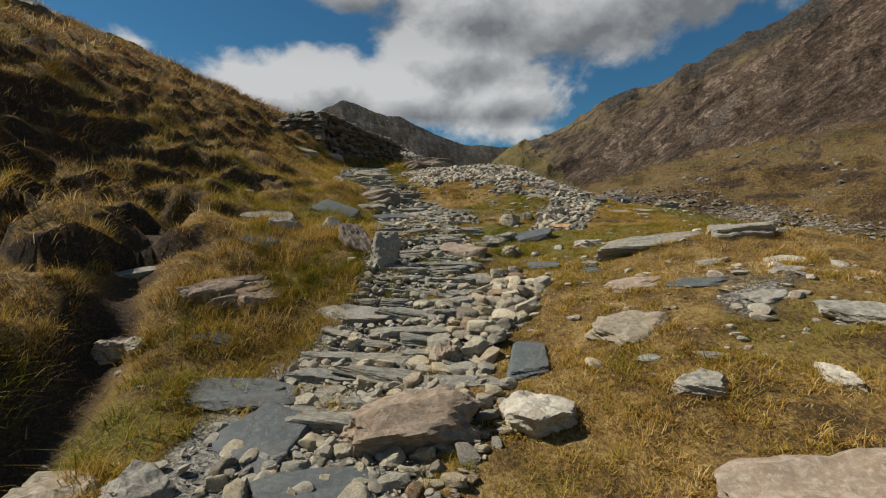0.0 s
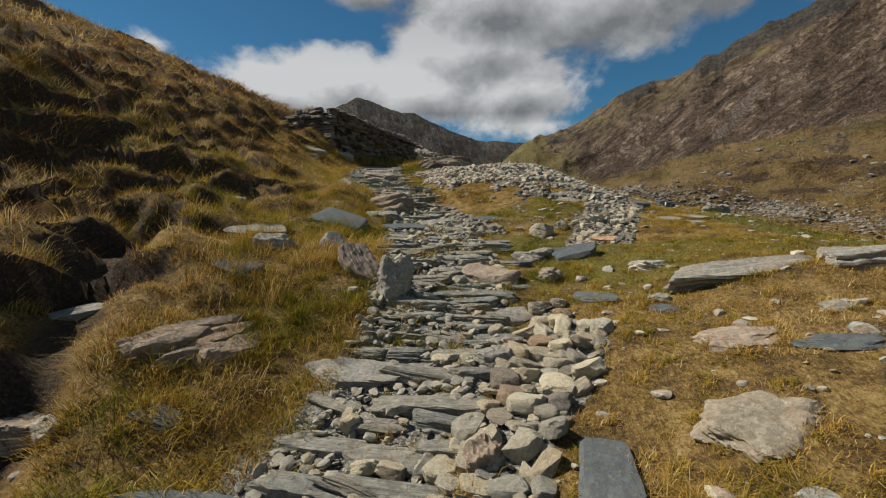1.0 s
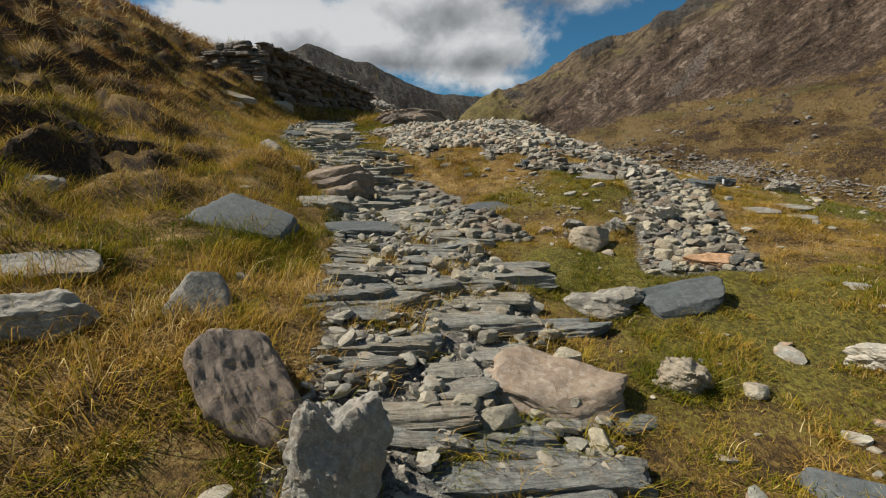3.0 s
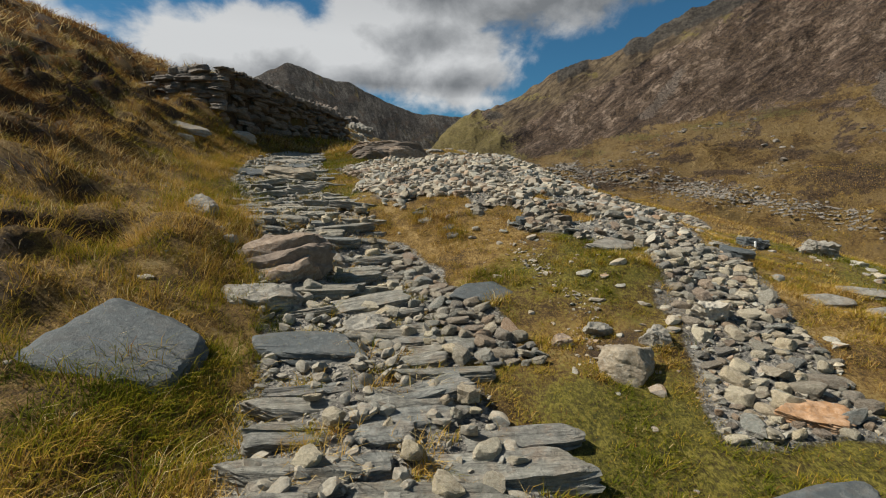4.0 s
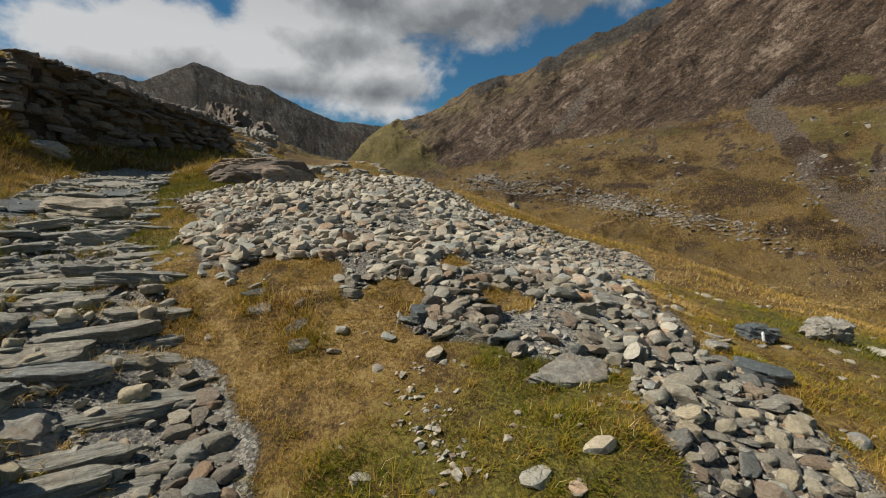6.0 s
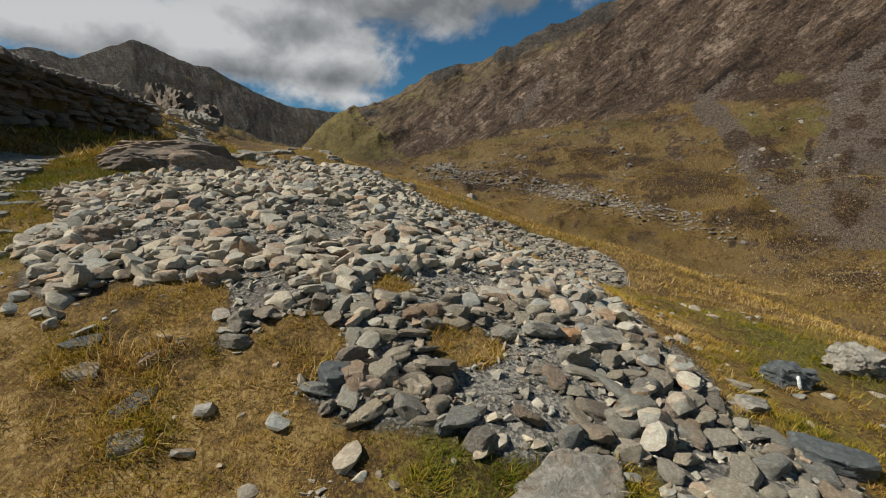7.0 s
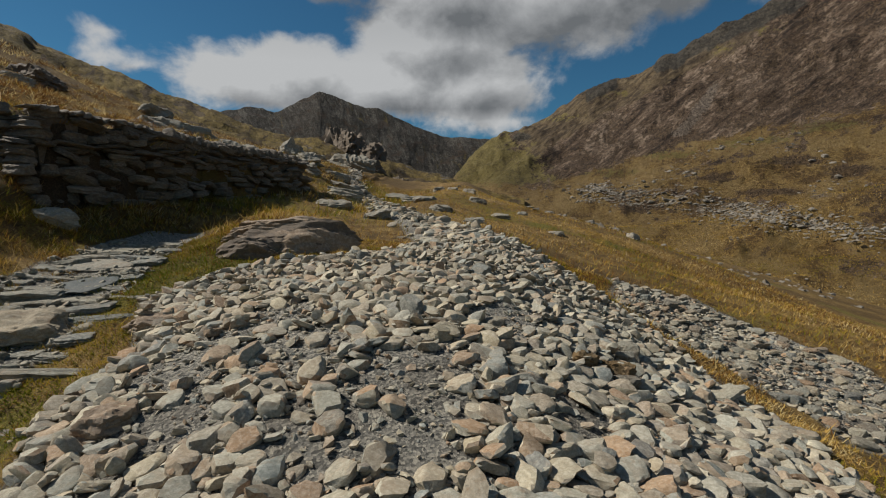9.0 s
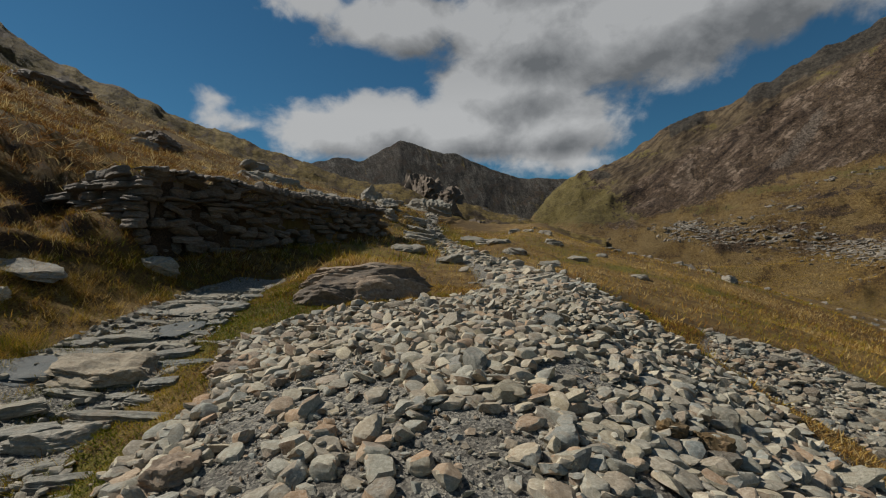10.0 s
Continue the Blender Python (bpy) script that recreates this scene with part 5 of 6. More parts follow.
    B("stone", "pale grey stone in grass", M_PALE_GREY, 1.37, 6.28, (0.16, 0.12, 0.11), 0, (0, 0), 0.3)
    B("stone", "pale flat stone in grass", M_PALE_GREY, 1.0, 5.98, (0.15, 0.08, 0.06), 35, (0, 0), 0.3)
    # right-hand ledge and stones
    B("rock_ledge", "long pale grey rock ledge in the turf", M_GREY, 1.75, 6.15, (0.68, 0.22, 0.12), -3, (6, 2), 0.3, seed=61)
    B("rock_ledge", "white-lichened end of the rock ledge", M_PALE_GREY, 2.72, 5.98, (0.38, 0.2, 0.16), -6, (4, -3), 0.3, seed=67)
    B("stone", "pale lichened stone in straw grass", M_PALE_GREY, 1.2, 3.05, (0.17, 0.13, 0.1), 10, (0, 0), 0.35)
    B("boulder", "pale grey rock half sunk in grass", M_PALE_GREY, 2.5, 3.65, (0.26, 0.17, 0.13), -10, (0, 0), 0.4)
    B("stone", "white narrow stone in grass", M_WHITE, 1.9, 2.98, (0.07, 0.15, 0.09), 8, (0, 0), 0.35)
    B("flat_rock", "pink-brown rock showing through turf", M_PINK, 1.25, 4.95, (0.32, 0.18, 0.08), 0, (6, 0), 0.45)
    # middle of the walk
    B("slate_slab", "dark blue-grey pointed slab on the grass", M_BLUE, -1.0, 10.6, (0.36, 0.30, 0.06), 24, (9, 4), 0.2, planes=7, seed=44)
    B("flat_rock", "grey slab capping a grassy mound", M_GREY, 0.6, 11.66, (0.36, 0.15, 0.08), 12, (10, -3), 0.4)
    B("stone", "orange stained flat stone", M_ORANGE, 0.96, 8.75, (0.23, 0.14, 0.09), -12, (5, 0), 0.25)
    B("stone", "pale quartz stone at the top of the stone row", M_WHITE, 0.97, 10.08, (0.18, 0.15, 0.15), 20, (0, 0), 0.25)
    B("boulder", "grey rock with a pitted top in grass", M_GREY, 4.1, 13.05, (0.32, 0.22, 0.22), 10, (0, 0), 0.3, rough=0.16)
    B("stone", "pale stone beside the pitted rock", M_WHITE, 4.5, 12.85, (0.2, 0.13, 0.11), 30, (0, 0), 0.3)
    for x, y, t in ((2.35, 10.55, 10), (2.85, 10.8, -15), (2.7, 10.3, 25)):
        B("slate_slab", "flat grey-green slab in short grass", M_GREY, x, y, (0.3, 0.14, 0.05), t, (5, 0), 0.25)
    # flush stones on the open turf
    for x, y, s, t, mat, what in ((1.75, 4.65, (0.3, 0.12, 0.05), -10, M_BLUE, "blue-grey"), (1.3, 4.85, (0.24, 0.16, 0.07), 20, M_PINK, "pinkish"), (1.4, 3.4, (0.14, 0.07, 0.05), -30, M_GREY, "grey"), (2.1, 4.1, (0.2, 0.12, 0.06), 10, M_PALE_GREY, "pale"),
                                  (2.1, 5.25, (0.16, 0.1, 0.05), 35, M_PALE_GREY, "pale"), (0.95, 5.75, (0.17, 0.1, 0.05), -25, M_BLUE, "blue-grey"), (2.5, 4.6, (0.18, 0.1, 0.05), 0, M_GREY, "grey"), (2.75, 5.1, (0.22, 0.12, 0.06), -15, M_WHITE, "white")):
        B("flush_stone", what + " stone worn flush with the turf", mat, x, y, s, t, (4, 0), 0.55, level=4)
    # slabs and stones on the worn ground below the heap
    for x, y, s, t, mat, what in ((-1.38, 12.56, (0.20, 0.08, 0.05), 62, M_BLUE, "blue-grey slate slab"), (-1.33, 12.34, (0.13, 0.09, 0.05), 10, M_GREY, "grey slab"), (-1.84, 13.07, (0.15, 0.08, 0.05), 8, M_BLUE, "blue slate"),
                                  (-1.76, 12.86, (0.16, 0.09, 0.05), -12, M_PALE_GREY, "pale grey slab"), (-1.41, 12.84, (0.10, 0.07, 0.07), 70, M_PINK, "pinkish stone"), (-1.2, 13.62, (0.22, 0.12, 0.12), 5, M_BROWN, "brown rock"),
                                  (-0.37, 12.5, (0.13, 0.14, 0.10), 20, M_BLUE, "blue-grey block"), (0.06, 12.33, (0.12, 0.11, 0.10), -15, M_TAN, "tan block"), (-0.17, 12.38, (0.13, 0.08, 0.08), 30, M_PINK, "pinkish stone"),
                                  (1.25, 12.9, (0.11, 0.09, 0.10), 10, M_ORANGE, "orange stone"), (1.65, 12.8, (0.15, 0.11, 0.09), -10, M_TAN, "tan stone"), (1.1, 13.3, (0.24, 0.12, 0.12), 12, M_TAN, "buff rock"),
                                  (1.5, 12.95, (0.34, 0.2, 0.12), 18, M_PALE_GREY, "pale grey slab"), (2.15, 11.75, (0.3, 0.15, 0.14), -35, M_BLUE, "blue-grey slab"), (2.2, 12.3, (0.2, 0.14, 0.1), 0, M_GREY, "grey flat rock")):
        B("loose_slab", what + " lying at the foot of the heap", mat, x, y, tuple(0.78 * v for v in s), t, (6, 4), 0.25, level=4, category="stone")
    marked = B("boulder", "blue-grey boulder with a white paint mark", M_BLUE, 2.85, 12.67, (0.22, 0.16, 0.17), 0, (0, 0), 0.3, seed=3)
    p, f = rock_shape(77, (0.018, 0.012, 0.06), 2)
    part("paint_mark", mesh_of("paint_mark", p, f, M_PAINT), marked, pose(0.0, -0.135, 0.055, -25, 8, 0), "white paint mark")
    # beside the upper steps and the wall
    B("boulder", "pale grey block beside the upper steps", M_PALE_GREY, -4.35, 15.2, (0.45, 0.2, 0.15), 22, (0, 0), 0.3)
    B("boulder", "large buff flat-topped rock at the path edge", M_TAN, -4.95, 16.15, (0.62, 0.36, 0.24), 16, (3, 0), 0.35, layers=0.08)
    B("slate_slab", "wide blue slate step", M_BLUE, -5.75, 15.95, (0.6, 0.42, 0.08), 24, (3, 0), 0.3)
    B("slate_slab", "blue-grey slate step below the wall", M_BLUE, -5.35, 17.5, (0.48, 0.36, 0.08), 12, (2, 0), 0.3)
    B("slate_slab", "grey slate step below the wall", M_GREY, -5.75, 18.35, (0.5, 0.3, 0.08), 5, (2, 0), 0.3)
    B("flat_rock", "pale slab jutting from the bank", M_PALE_GREY, -7.95, 17.3, (0.6, 0.3, 0.1), 15, (6, -8), 0.15)
    B("stone", "white stone on the grassy bank", M_WHITE, -7.6, 16.7, (0.2, 0.14, 0.12), 0, (0, 0), 0.3)
    B("boulder", "pale grey rock below the wall", M_PALE_GREY, -7.45, 19.25, (0.4, 0.25, 0.22), 35, (15, 0), 0.3)
    B("boulder", "rusty brown rock in the rubble", M_BROWN, -2.45, 14.6, (0.24, 0.18, 0.14), 10, (0, 0), 0.3)
    B("boulder", "brown flat rock at the rubble's edge", M_BROWN, -3.5, 16.4, (0.28, 0.17, 0.12), 30, (0, 0), 0.3)
    outcrop("rock_outcrop", "dark overhanging outcrop beside the rubble", (M_DARK, M_BROWN), -3.5, 19.4, (1.2, 0.7, 0.7), 12, (-24, -6), 4, 9, 0.38, 5)
    B("stone", "stone under rust-coloured moss on the rubble", M_MOSSY, 1.15, 15.95, (0.15, 0.12, 0.13), 0, (0, 0), 0.2)
    B("stone", "small stone with brown moss on the rubble", M_MOSSY, 0.85, 15.9, (0.12, 0.1, 0.11), 40, (0, 0), 0.2)
    # crags on the hill
    B("crag", "broad grey crag on the hill's skyline", M_GREY, -14.2, 32.0, (2.3, 1.3, 0.85), 26, (0, 4), 0.5, rough=0.18, taper=0.25)
    B("crag", "low grey crag above the wall", M_GREY, -10.7, 30.9, (1.15, 0.8, 0.62), 10, (0, 0), 0.45, rough=0.18, taper=0.25)
    B("crag", "dark crag on the hill crest", M_DARK, -31, 33.5, (2.4, 1.6, 0.9), 40, (0, 0), 0.4, rough=0.18, taper=0.25)
    B("crag", "dark crag in the hillside grass", M_DARK, -22.6, 33.6, (1.5, 1.0, 0.8), 10, (0, 0), 0.4, rough=0.18, taper=0.25)
    B("crag", "dark crag on the near skyline", M_DARK, -18.2, 15.6, (1.3, 0.9, 0.6), 30, (0, 12), 0.55, rough=0.18, taper=0.25)
    B("crag", "tall grey crag beside the upper path", M_GREY, -11.9, 39.2, (1.0, 0.8, 1.1), 25, (0, 8), 0.4, rough=0.2, taper=0.25)
    B("crag", "broken grey crag on the ridge above the path", M_GREY, -12.6, 53.5, (2.9, 1.8, 1.7), -15, (0, 10), 0.4, rough=0.22, taper=0.25)
    for x, y, s in ((-21, 31, 0.9), (-15, 29, 0.7), (-9.4, 35, 0.9), (-10.5, 38, 1.1), (-6.8, 36.5, 0.6), (-3.2, 41.5, 0.5), (-1.2, 39, 0.5), (1.4, 32.3, 0.35), (-23, 42, 1.6), (-13, 45, 1.3), (6.5, 34, 0.5)):
        B("rock", "weathered grey rock in hill grass", M_GREY, x, y, (s, s * 0.7, s * 0.5), x * 40, (0, 0), 0.35, layers=0.02, rough=0.14, taper=0.25)

    for x, y, s, mat in ((-3.0, 24.5, 0.55, M_GREY), (-0.4, 25.6, 0.45, M_PALE_GREY), (-4.9, 26.2, 0.6, M_GREY), (-1.6, 27.8, 0.5, M_GREY), (-5.6, 29.5, 0.7, M_PALE_GREY), (-2.6, 30.6, 0.55, M_GREY), (0.4, 29.2, 0.4, M_GREY), (-6.4, 32.4, 0.8, M_GREY),
                         (-3.6, 33.6, 0.6, M_PALE_GREY), (-7.4, 35.2, 0.9, M_GREY), (-5.0, 37.4, 0.7, M_GREY), (-0.6, 33.4, 0.5, M_GREY), (-8.8, 37.8, 1.0, M_GREY), (2.2, 27.4, 0.35, M_PALE_GREY), (-2.15, 38.5, 0.35, M_WHITE)):
        B("rock", "pale quartz rock beside the upper path" if mat is M_WHITE else "flat grey rock breaking through grass by the upper path", mat, x, y, (s, s * 0.6, s * 0.4), x * 53 + y * 17, (6, 4), 0.3, rough=0.13, level=4)


def far_crags():
    for land_name, x, y, s, mat in (("hillside", -62, 205, (15, 9, 10), M_DARK), ("hillside", -50, 196, (11, 8, 7), M_DARK), ("hillside", -52, 118, (4.5, 4, 4.5), M_DARK), ("hillside", -36, 150, (5, 4, 4), M_DARK), ("hillside", -25, 140, (4, 3, 2), M_DARK),
                                  ("hillside", -45, 95, (3.2, 2.4, 2.2), M_GREY), ("hillside", -120, 95, (7, 4, 4), M_DARK), ("hillside", -95, 85, (5, 3, 2.5), M_DARK)):
        p, f = rock_shape(int(y), s, 5, 15, 0.85, 0.3, 0.0, taper=0.3, outline=0.25)
        me = mesh_of("crag", p, f, mat, True)
        me.set_sharp_from_angle(angle=radians(28))
        thing("crag", "rugged dark crag on the hillside", "rock", me, pose(x, y, far_z(land_name, x, y) - 0.3 * s[2], 0, 10, x))


def paint_material():
    k = Mat("white_paint", 0.7)
    return k.done(k.mix(k.step(k.noise(60, 4), 0.4, 0.6), (0.55, 0.55, 0.52), (0.8, 0.8, 0.77)))


M_PAINT = paint_material()
rocks()
far_crags()


# ---- the stepped way ----
def slab_library():
    out = []
    for i in range(20):
        long, deep, high = ((0.30, 0.09, 0.05), (0.42, 0.10, 0.055), (0.20, 0.10, 0.05), (0.48, 0.11, 0.06), (0.36, 0.07, 0.045), (0.16, 0.08, 0.045), (0.34, 0.14, 0.055))[i % 7]
        p, f = slab_shape(900 + i, (long, deep, high), 4)
        me = mesh_of("slab", p, f, M_SLAB, True)
        me.set_sharp_from_angle(angle=radians(26))
        out.append((me, long, deep, high))
    return out


def near_rocks(x, y):
    return [1.0 - math.hypot(px - x, py - y) / (big + 0.1) for px, py, big, small, turn in PLACED]


def build_way():
    rs = np.random.RandomState(3)
    lib = slab_library()
    way = thing("stone_path", "rough stepped path of grey slate slabs climbing the slope", "path", kind="structure")
    y = 2.75
    while y < 19.6:
        c, w = float(way_x(y)), float(way_w(y))
        slope = float(way_x(y + 0.4) - way_x(y - 0.4)) / 0.8
        turn = -math.degrees(math.atan(slope)) * 0.75
        x = c - w + rs.uniform(-0.1, 0.12)
        gap = rs.uniform(0.12, 0.21) if y < 12 else rs.uniform(0.18, 0.32)
        while x < c + w - 0.1:
            me, long, deep, high = lib[rs.randint(len(lib))]
            s = rs.uniform(0.75, 1.1) if y < 7 else rs.uniform(0.85, 1.15)
            cx = x + long * s
            x += 2 * long * s * rs.uniform(0.84, 1.06)
            if rs.rand() < (0.18 if y < 7 else 0.12) or (rs.rand() < 0.95 and max(near_rocks(cx, y)) > 0.3) or cx > c + w + 0.12:
                continue
            dy = (cx - c) * math.tan(radians(turn)) + rs.uniform(-0.08, 0.08)
            z = spot(cx, y + dy) + rs.uniform(-0.025, 0.012)
            part("slab", me, way, Matrix.LocRotScale((cx, y + dy, z), Euler((radians(rs.normal(3, 4.5)), radians(rs.normal(0, 3.5)), radians(turn + rs.normal(0, 6)))),
                                                     (s * rs.choice((-1, 1)), s * rs.uniform(0.85, 1.3), rs.uniform(0.9, 1.4))))
        y += gap
    # loose pale stones lying on the steps
    for _ in range(130):
        y = rs.uniform(3.4, 14)
        x = float(way_x(y)) + float(way_w(y)) * (1 - 1.6 * rs.rand() ** 1.7)
        s = 0.06 + 0.12 * rs.rand() ** 1.5
        part("stone", LIB_PALE[rs.randint(12)], way, Matrix.LocRotScale((x, y, spot(x, y) + 0.035 + 0.15 * s), Euler((radians(rs.normal(0, 14)), radians(rs.normal(0, 14)), rs.rand() * 6.28)), (s * rs.uniform(0.9, 1.3), s, s * rs.uniform(0.8, 1.2))))
    # chippings between the slabs
    n = 4200
    ys = np.r_[rs.uniform(2.2, 19.5, 3400), rs.uniform(3.2, 7.0, 800)]
    xs = way_x(ys) + way_w(ys) * rs.uniform(-1.05, 1.15, n)
    sz = 0.022 + 0.095 * rs.rand(n) ** 2.6
    for k, shapes in ((sz > 0.06, WORN), (sz <= 0.06, TINY)):
        tagged(part("chippings", joined_stones("chippings", xs[k], ys[k], sz[k], M_CHIP, rs, 20, 0.1, shapes, lift=0.02, worn=True), way, None, "loose grey chippings"), kind="stuff")


build_way()


# ---- loose stones ----
def build_rubble():
    rs = np.random.RandomState(11)
    pile = thing("rubble_pile", "heap of loose grey and tan angular stones", "rubble")
    sizes = 0.045 + 0.155 * rs.rand(11000) ** 2.6
    sizes[:30] = rs.uniform(0.2, 0.34, 30)
    p = spaced(rs, PILE, sizes, 0.37)
    p = p[(near_spots(GRASSY, p[:, 0], p[:, 1]) < 0.5) & ((near_spots(GRAVELLY, p[:, 0], p[:, 1]) + 0.35 * rs.rand(len(p)) < 0.75) | (rs.rand(len(p)) < 0.12))]
    order = np.argsort(p[:, 1] - 6 * (p[:, 2] > 0.2))
    near, rest = p[order[:300]], p[order[300:]]
    stones_as_parts(pile, near, LIB, rs, 12, 0.28)
    close = (rest[:, 1] < 15.6) & (rest[:, 2] > 0.11)
    far = (rest[:, 1] > 17.5) | (rest[:, 2] < 0.055)
    for k, shapes in ((close & ~far, ROUGH), (~close & ~far, WORN), (far, RAW)):
        q = rest[k]
        tagged(part("heap_rest", joined_stones("heap_rest", q[:, 0], q[:, 1], q[:, 2] * 1.08, M_LOOSE, rs, 15, 0.22, shapes, worn=True), pile), kind="stuff")
    # a second layer on top, and chips between
    q = scatter(rs, PILE, 900)
    q = q[(near_spots(GRASSY, q[:, 0], q[:, 1]) < 0.5) & (near_spots(GRAVELLY, q[:, 0], q[:, 1]) < 0.5)]
    tagged(part("upper_layer", joined_stones("upper_layer", q[:, 0], q[:, 1], 0.055 + 0.12 * rs.rand(len(q)) ** 2.2, M_LOOSE, rs, 24, 0.0, WORN, lift=0.04, worn=True), pile), kind="stuff")
    q = scatter(rs, PILE, 11000)
    q = q[near_spots(GRASSY, q[:, 0], q[:, 1]) < 0.6]
    tagged(part("gravel", joined_stones("gravel", q[:, 0], q[:, 1], 0.016 + 0.075 * rs.rand(len(q)) ** 2.6, M_LOOSE, rs, 25, 0.1, TINY), pile), kind="stuff")

    # stones fallen past the rim
    q = scatter(rs, [(-2.9, 12.6), (-0.9, 11.9), (1.0, 11.2), (2.7, 11.9), (2.9, 14.5), (2.2, 17), (-2.0, 17), (-3.6, 15)], 900)
    d = inside(PILE, q[:, 0], q[:, 1])
    q = q[(d < 0.05) & (d > -0.75 * rs.rand(len(q)) ** 1.6)]
    tagged(part("scattered_rest", joined_stones("scattered_rest", q[:, 0], q[:, 1], 0.03 + 0.13 * rs.rand(len(q)) ** 2, M_LOOSE, rs, 14, 0.35, WORN, worn=True), pile), kind="stuff")

    row = thing("stone_row", "row of loose pale and grey stones in turf", "rubble")
    p = spaced(rs, BAND, 0.05 + 0.14 * rs.rand(330) ** 2.2, 0.42)
    stones_as_parts(row, p, LIB[:18] + LIB_PALE, rs, 14, 0.25)
    q = scatter(rs, BAND, 700)
    tagged(part("gravel", joined_stones("gravel", q[:, 0], q[:, 1], 0.02 + 0.07 * rs.rand(len(q)) ** 2, M_LOOSE, rs, 25, 0.1, TINY), row), kind="stuff")

    cob = thing("cobble_edge", "band of pale rounded cobbles along the steps", "rubble")
    p = spaced(rs, COBBLES, 0.065 + 0.17 * rs.rand(240) ** 2.0, 0.38)
    stones_as_parts(cob, p, LIB_PALE + LIB[18:24], rs, 14, 0.2, "cobble")
    edge = thing("edge_stones", "loose grey stones gathered at the path's edge", "rubble")
    p = spaced(rs, EDGE_STONES, 0.05 + 0.14 * rs.rand(240) ** 2.0, 0.40)
    stones_as_parts(edge, p, LIB, rs, 14, 0.2)
    # gravel at the foot of the steps
    foot = [(-1.7, 2.2), (-0.3, 2.2), (0.1, 3.1), (-0.3, 3.6), (-1.2, 3.6), (-1.7, 3.2)]
    bed = thing("gravel_bed", "pale angular gravel and stones below the steps", "gravel")
    p = spaced(rs, foot, 0.06 + 0.12 * rs.rand(170) ** 2, 0.42)
    stones_as_parts(bed, p, LIB_PALE + LIB[:5], rs, 16, 0.2)
    q = scatter(rs, foot, 700)
    tagged(part("gravel", joined_stones("gravel", q[:, 0], q[:, 1], 0.02 + 0.05 * rs.rand(len(q)) ** 2, M_LOOSE, rs, 25, 0.1, TINY), bed), kind="stuff")

    # loose stones along the side way and the upper way
    side = thing("side_path", "side path of loose grey slate stones", "path", kind="structure")
    p = spaced(rs, SIDE_WAY, 0.07 + 0.17 * rs.rand(300) ** 2, 0.38)
    stones_as_parts(side, p, LIB_FAR, rs, 10, 0.25)
    q = scatter(rs, SIDE_WAY, 3000)
    tagged(part("chippings", joined_stones("chippings", q[:, 0], q[:, 1], 0.03 + 0.08 * rs.rand(len(q)) ** 2, M_LOOSE, rs, 14, 0.2, TINY), side), kind="stuff")
    ys = 20 + 28 * rs.rand(900) ** 1.6
    xs = np.interp(ys, UPPER_Y, UPPER_X) + rs.normal(0, 0.5, 900) * np.interp(ys, (20, 30, 50), (0.9, 0.8, 0.8))
    thing("upper_path_stones", "loose grey stones on the upper path", "gravel", joined_stones("upper_path_stones", xs, ys, 0.07 + 0.25 * rs.rand(900) ** 2.5, M_LOOSE, rs, 12, 0.2, WORN, worn=True), kind="stuff")
    # stones strewn in the turf
    n = 900
    xs, ys = rs.uniform(-0.3, 6, n), rs.uniform(1.5, 16, n)
    keep = (way_depth(xs, ys) < -0.2) & (inside(PILE, xs, ys) < -0.2) & (vnoise(xs * 0.8, ys * 0.8, 3) + 0.3 * rs.rand(n) > 0.55)
    xs, ys = xs[keep], ys[keep]
    p = np.stack([rs.normal(2.1, 0.6, 80), rs.normal(4.2, 0.5, 80)], -1)
    xs, ys = np.r_[xs, p[:, 0]], np.r_[ys, p[:, 1]]
    p = np.stack([rs.uniform(-1.0, 1.0, 45), rs.uniform(9.0, 12.0, 45)], -1)
    xs, ys = np.r_[xs, p[:, 0]], np.r_[ys, p[:, 1]]
    thing("strewn_stones", "small grey and pale stones strewn in the turf", "gravel", joined_stones("strewn_stones", xs, ys, 0.03 + 0.13 * rs.rand(len(xs)) ** 3, M_LOOSE, rs, 8, 0.45, WORN, worn=True), kind="stuff")
    t = rs.rand(260)
    xs, ys = -0.3 + 0.10 * rs.normal(size=260) + 0.2 * np.sin(5 * t), 9.2 + 2.7 * t
    thing("pebble_trail", "trail of small pebbles in a worn line of turf", "gravel", joined_stones("pebble_trail", xs, ys, 0.018 + 0.06 * rs.rand(260) ** 2.5, M_LOOSE, rs, 10, 0.3, TINY), kind="stuff")
    n = 110
    xs, ys = rs.uniform(-6, -2, n), rs.uniform(1.5, 18, n)
    keep = (way_depth(xs, ys) < -0.1) & (way_x(ys) - xs < 2.8)
    xs, ys = xs[keep], ys[keep]
    thing("bank_stones", "small stones half sunk in the grassy bank", "gravel", joined_stones("bank_stones", xs, ys, 0.04 + 0.13 * rs.rand(len(xs)) ** 2.5, M_CHIP, rs, 10, 0.5, WORN, worn=True), kind="stuff")
    # boulder field beyond, on the falling ground
    n = 1500
    a, r = np.radians(rs.uniform(-8, 52, n)), np.exp(rs.uniform(np.log(30), np.log(75), n))
    xs, ys = r * np.sin(a), 8 + r * np.cos(a)
    keep = (vnoise(xs * 0.12, ys * 0.12, 8) > 0.52) & (np.abs(xs) > 2)
    xs, ys = xs[keep], ys[keep]
    thing("scree_blocks", "grey blocks strewn over the falling hillside", "scree", joined_stones("scree_blocks", xs, ys, 0.1 + 0.6 * rs.rand(len(xs)) ** 3, M_SCREE, rs, 12, 0.5), kind="stuff")


build_rubble()


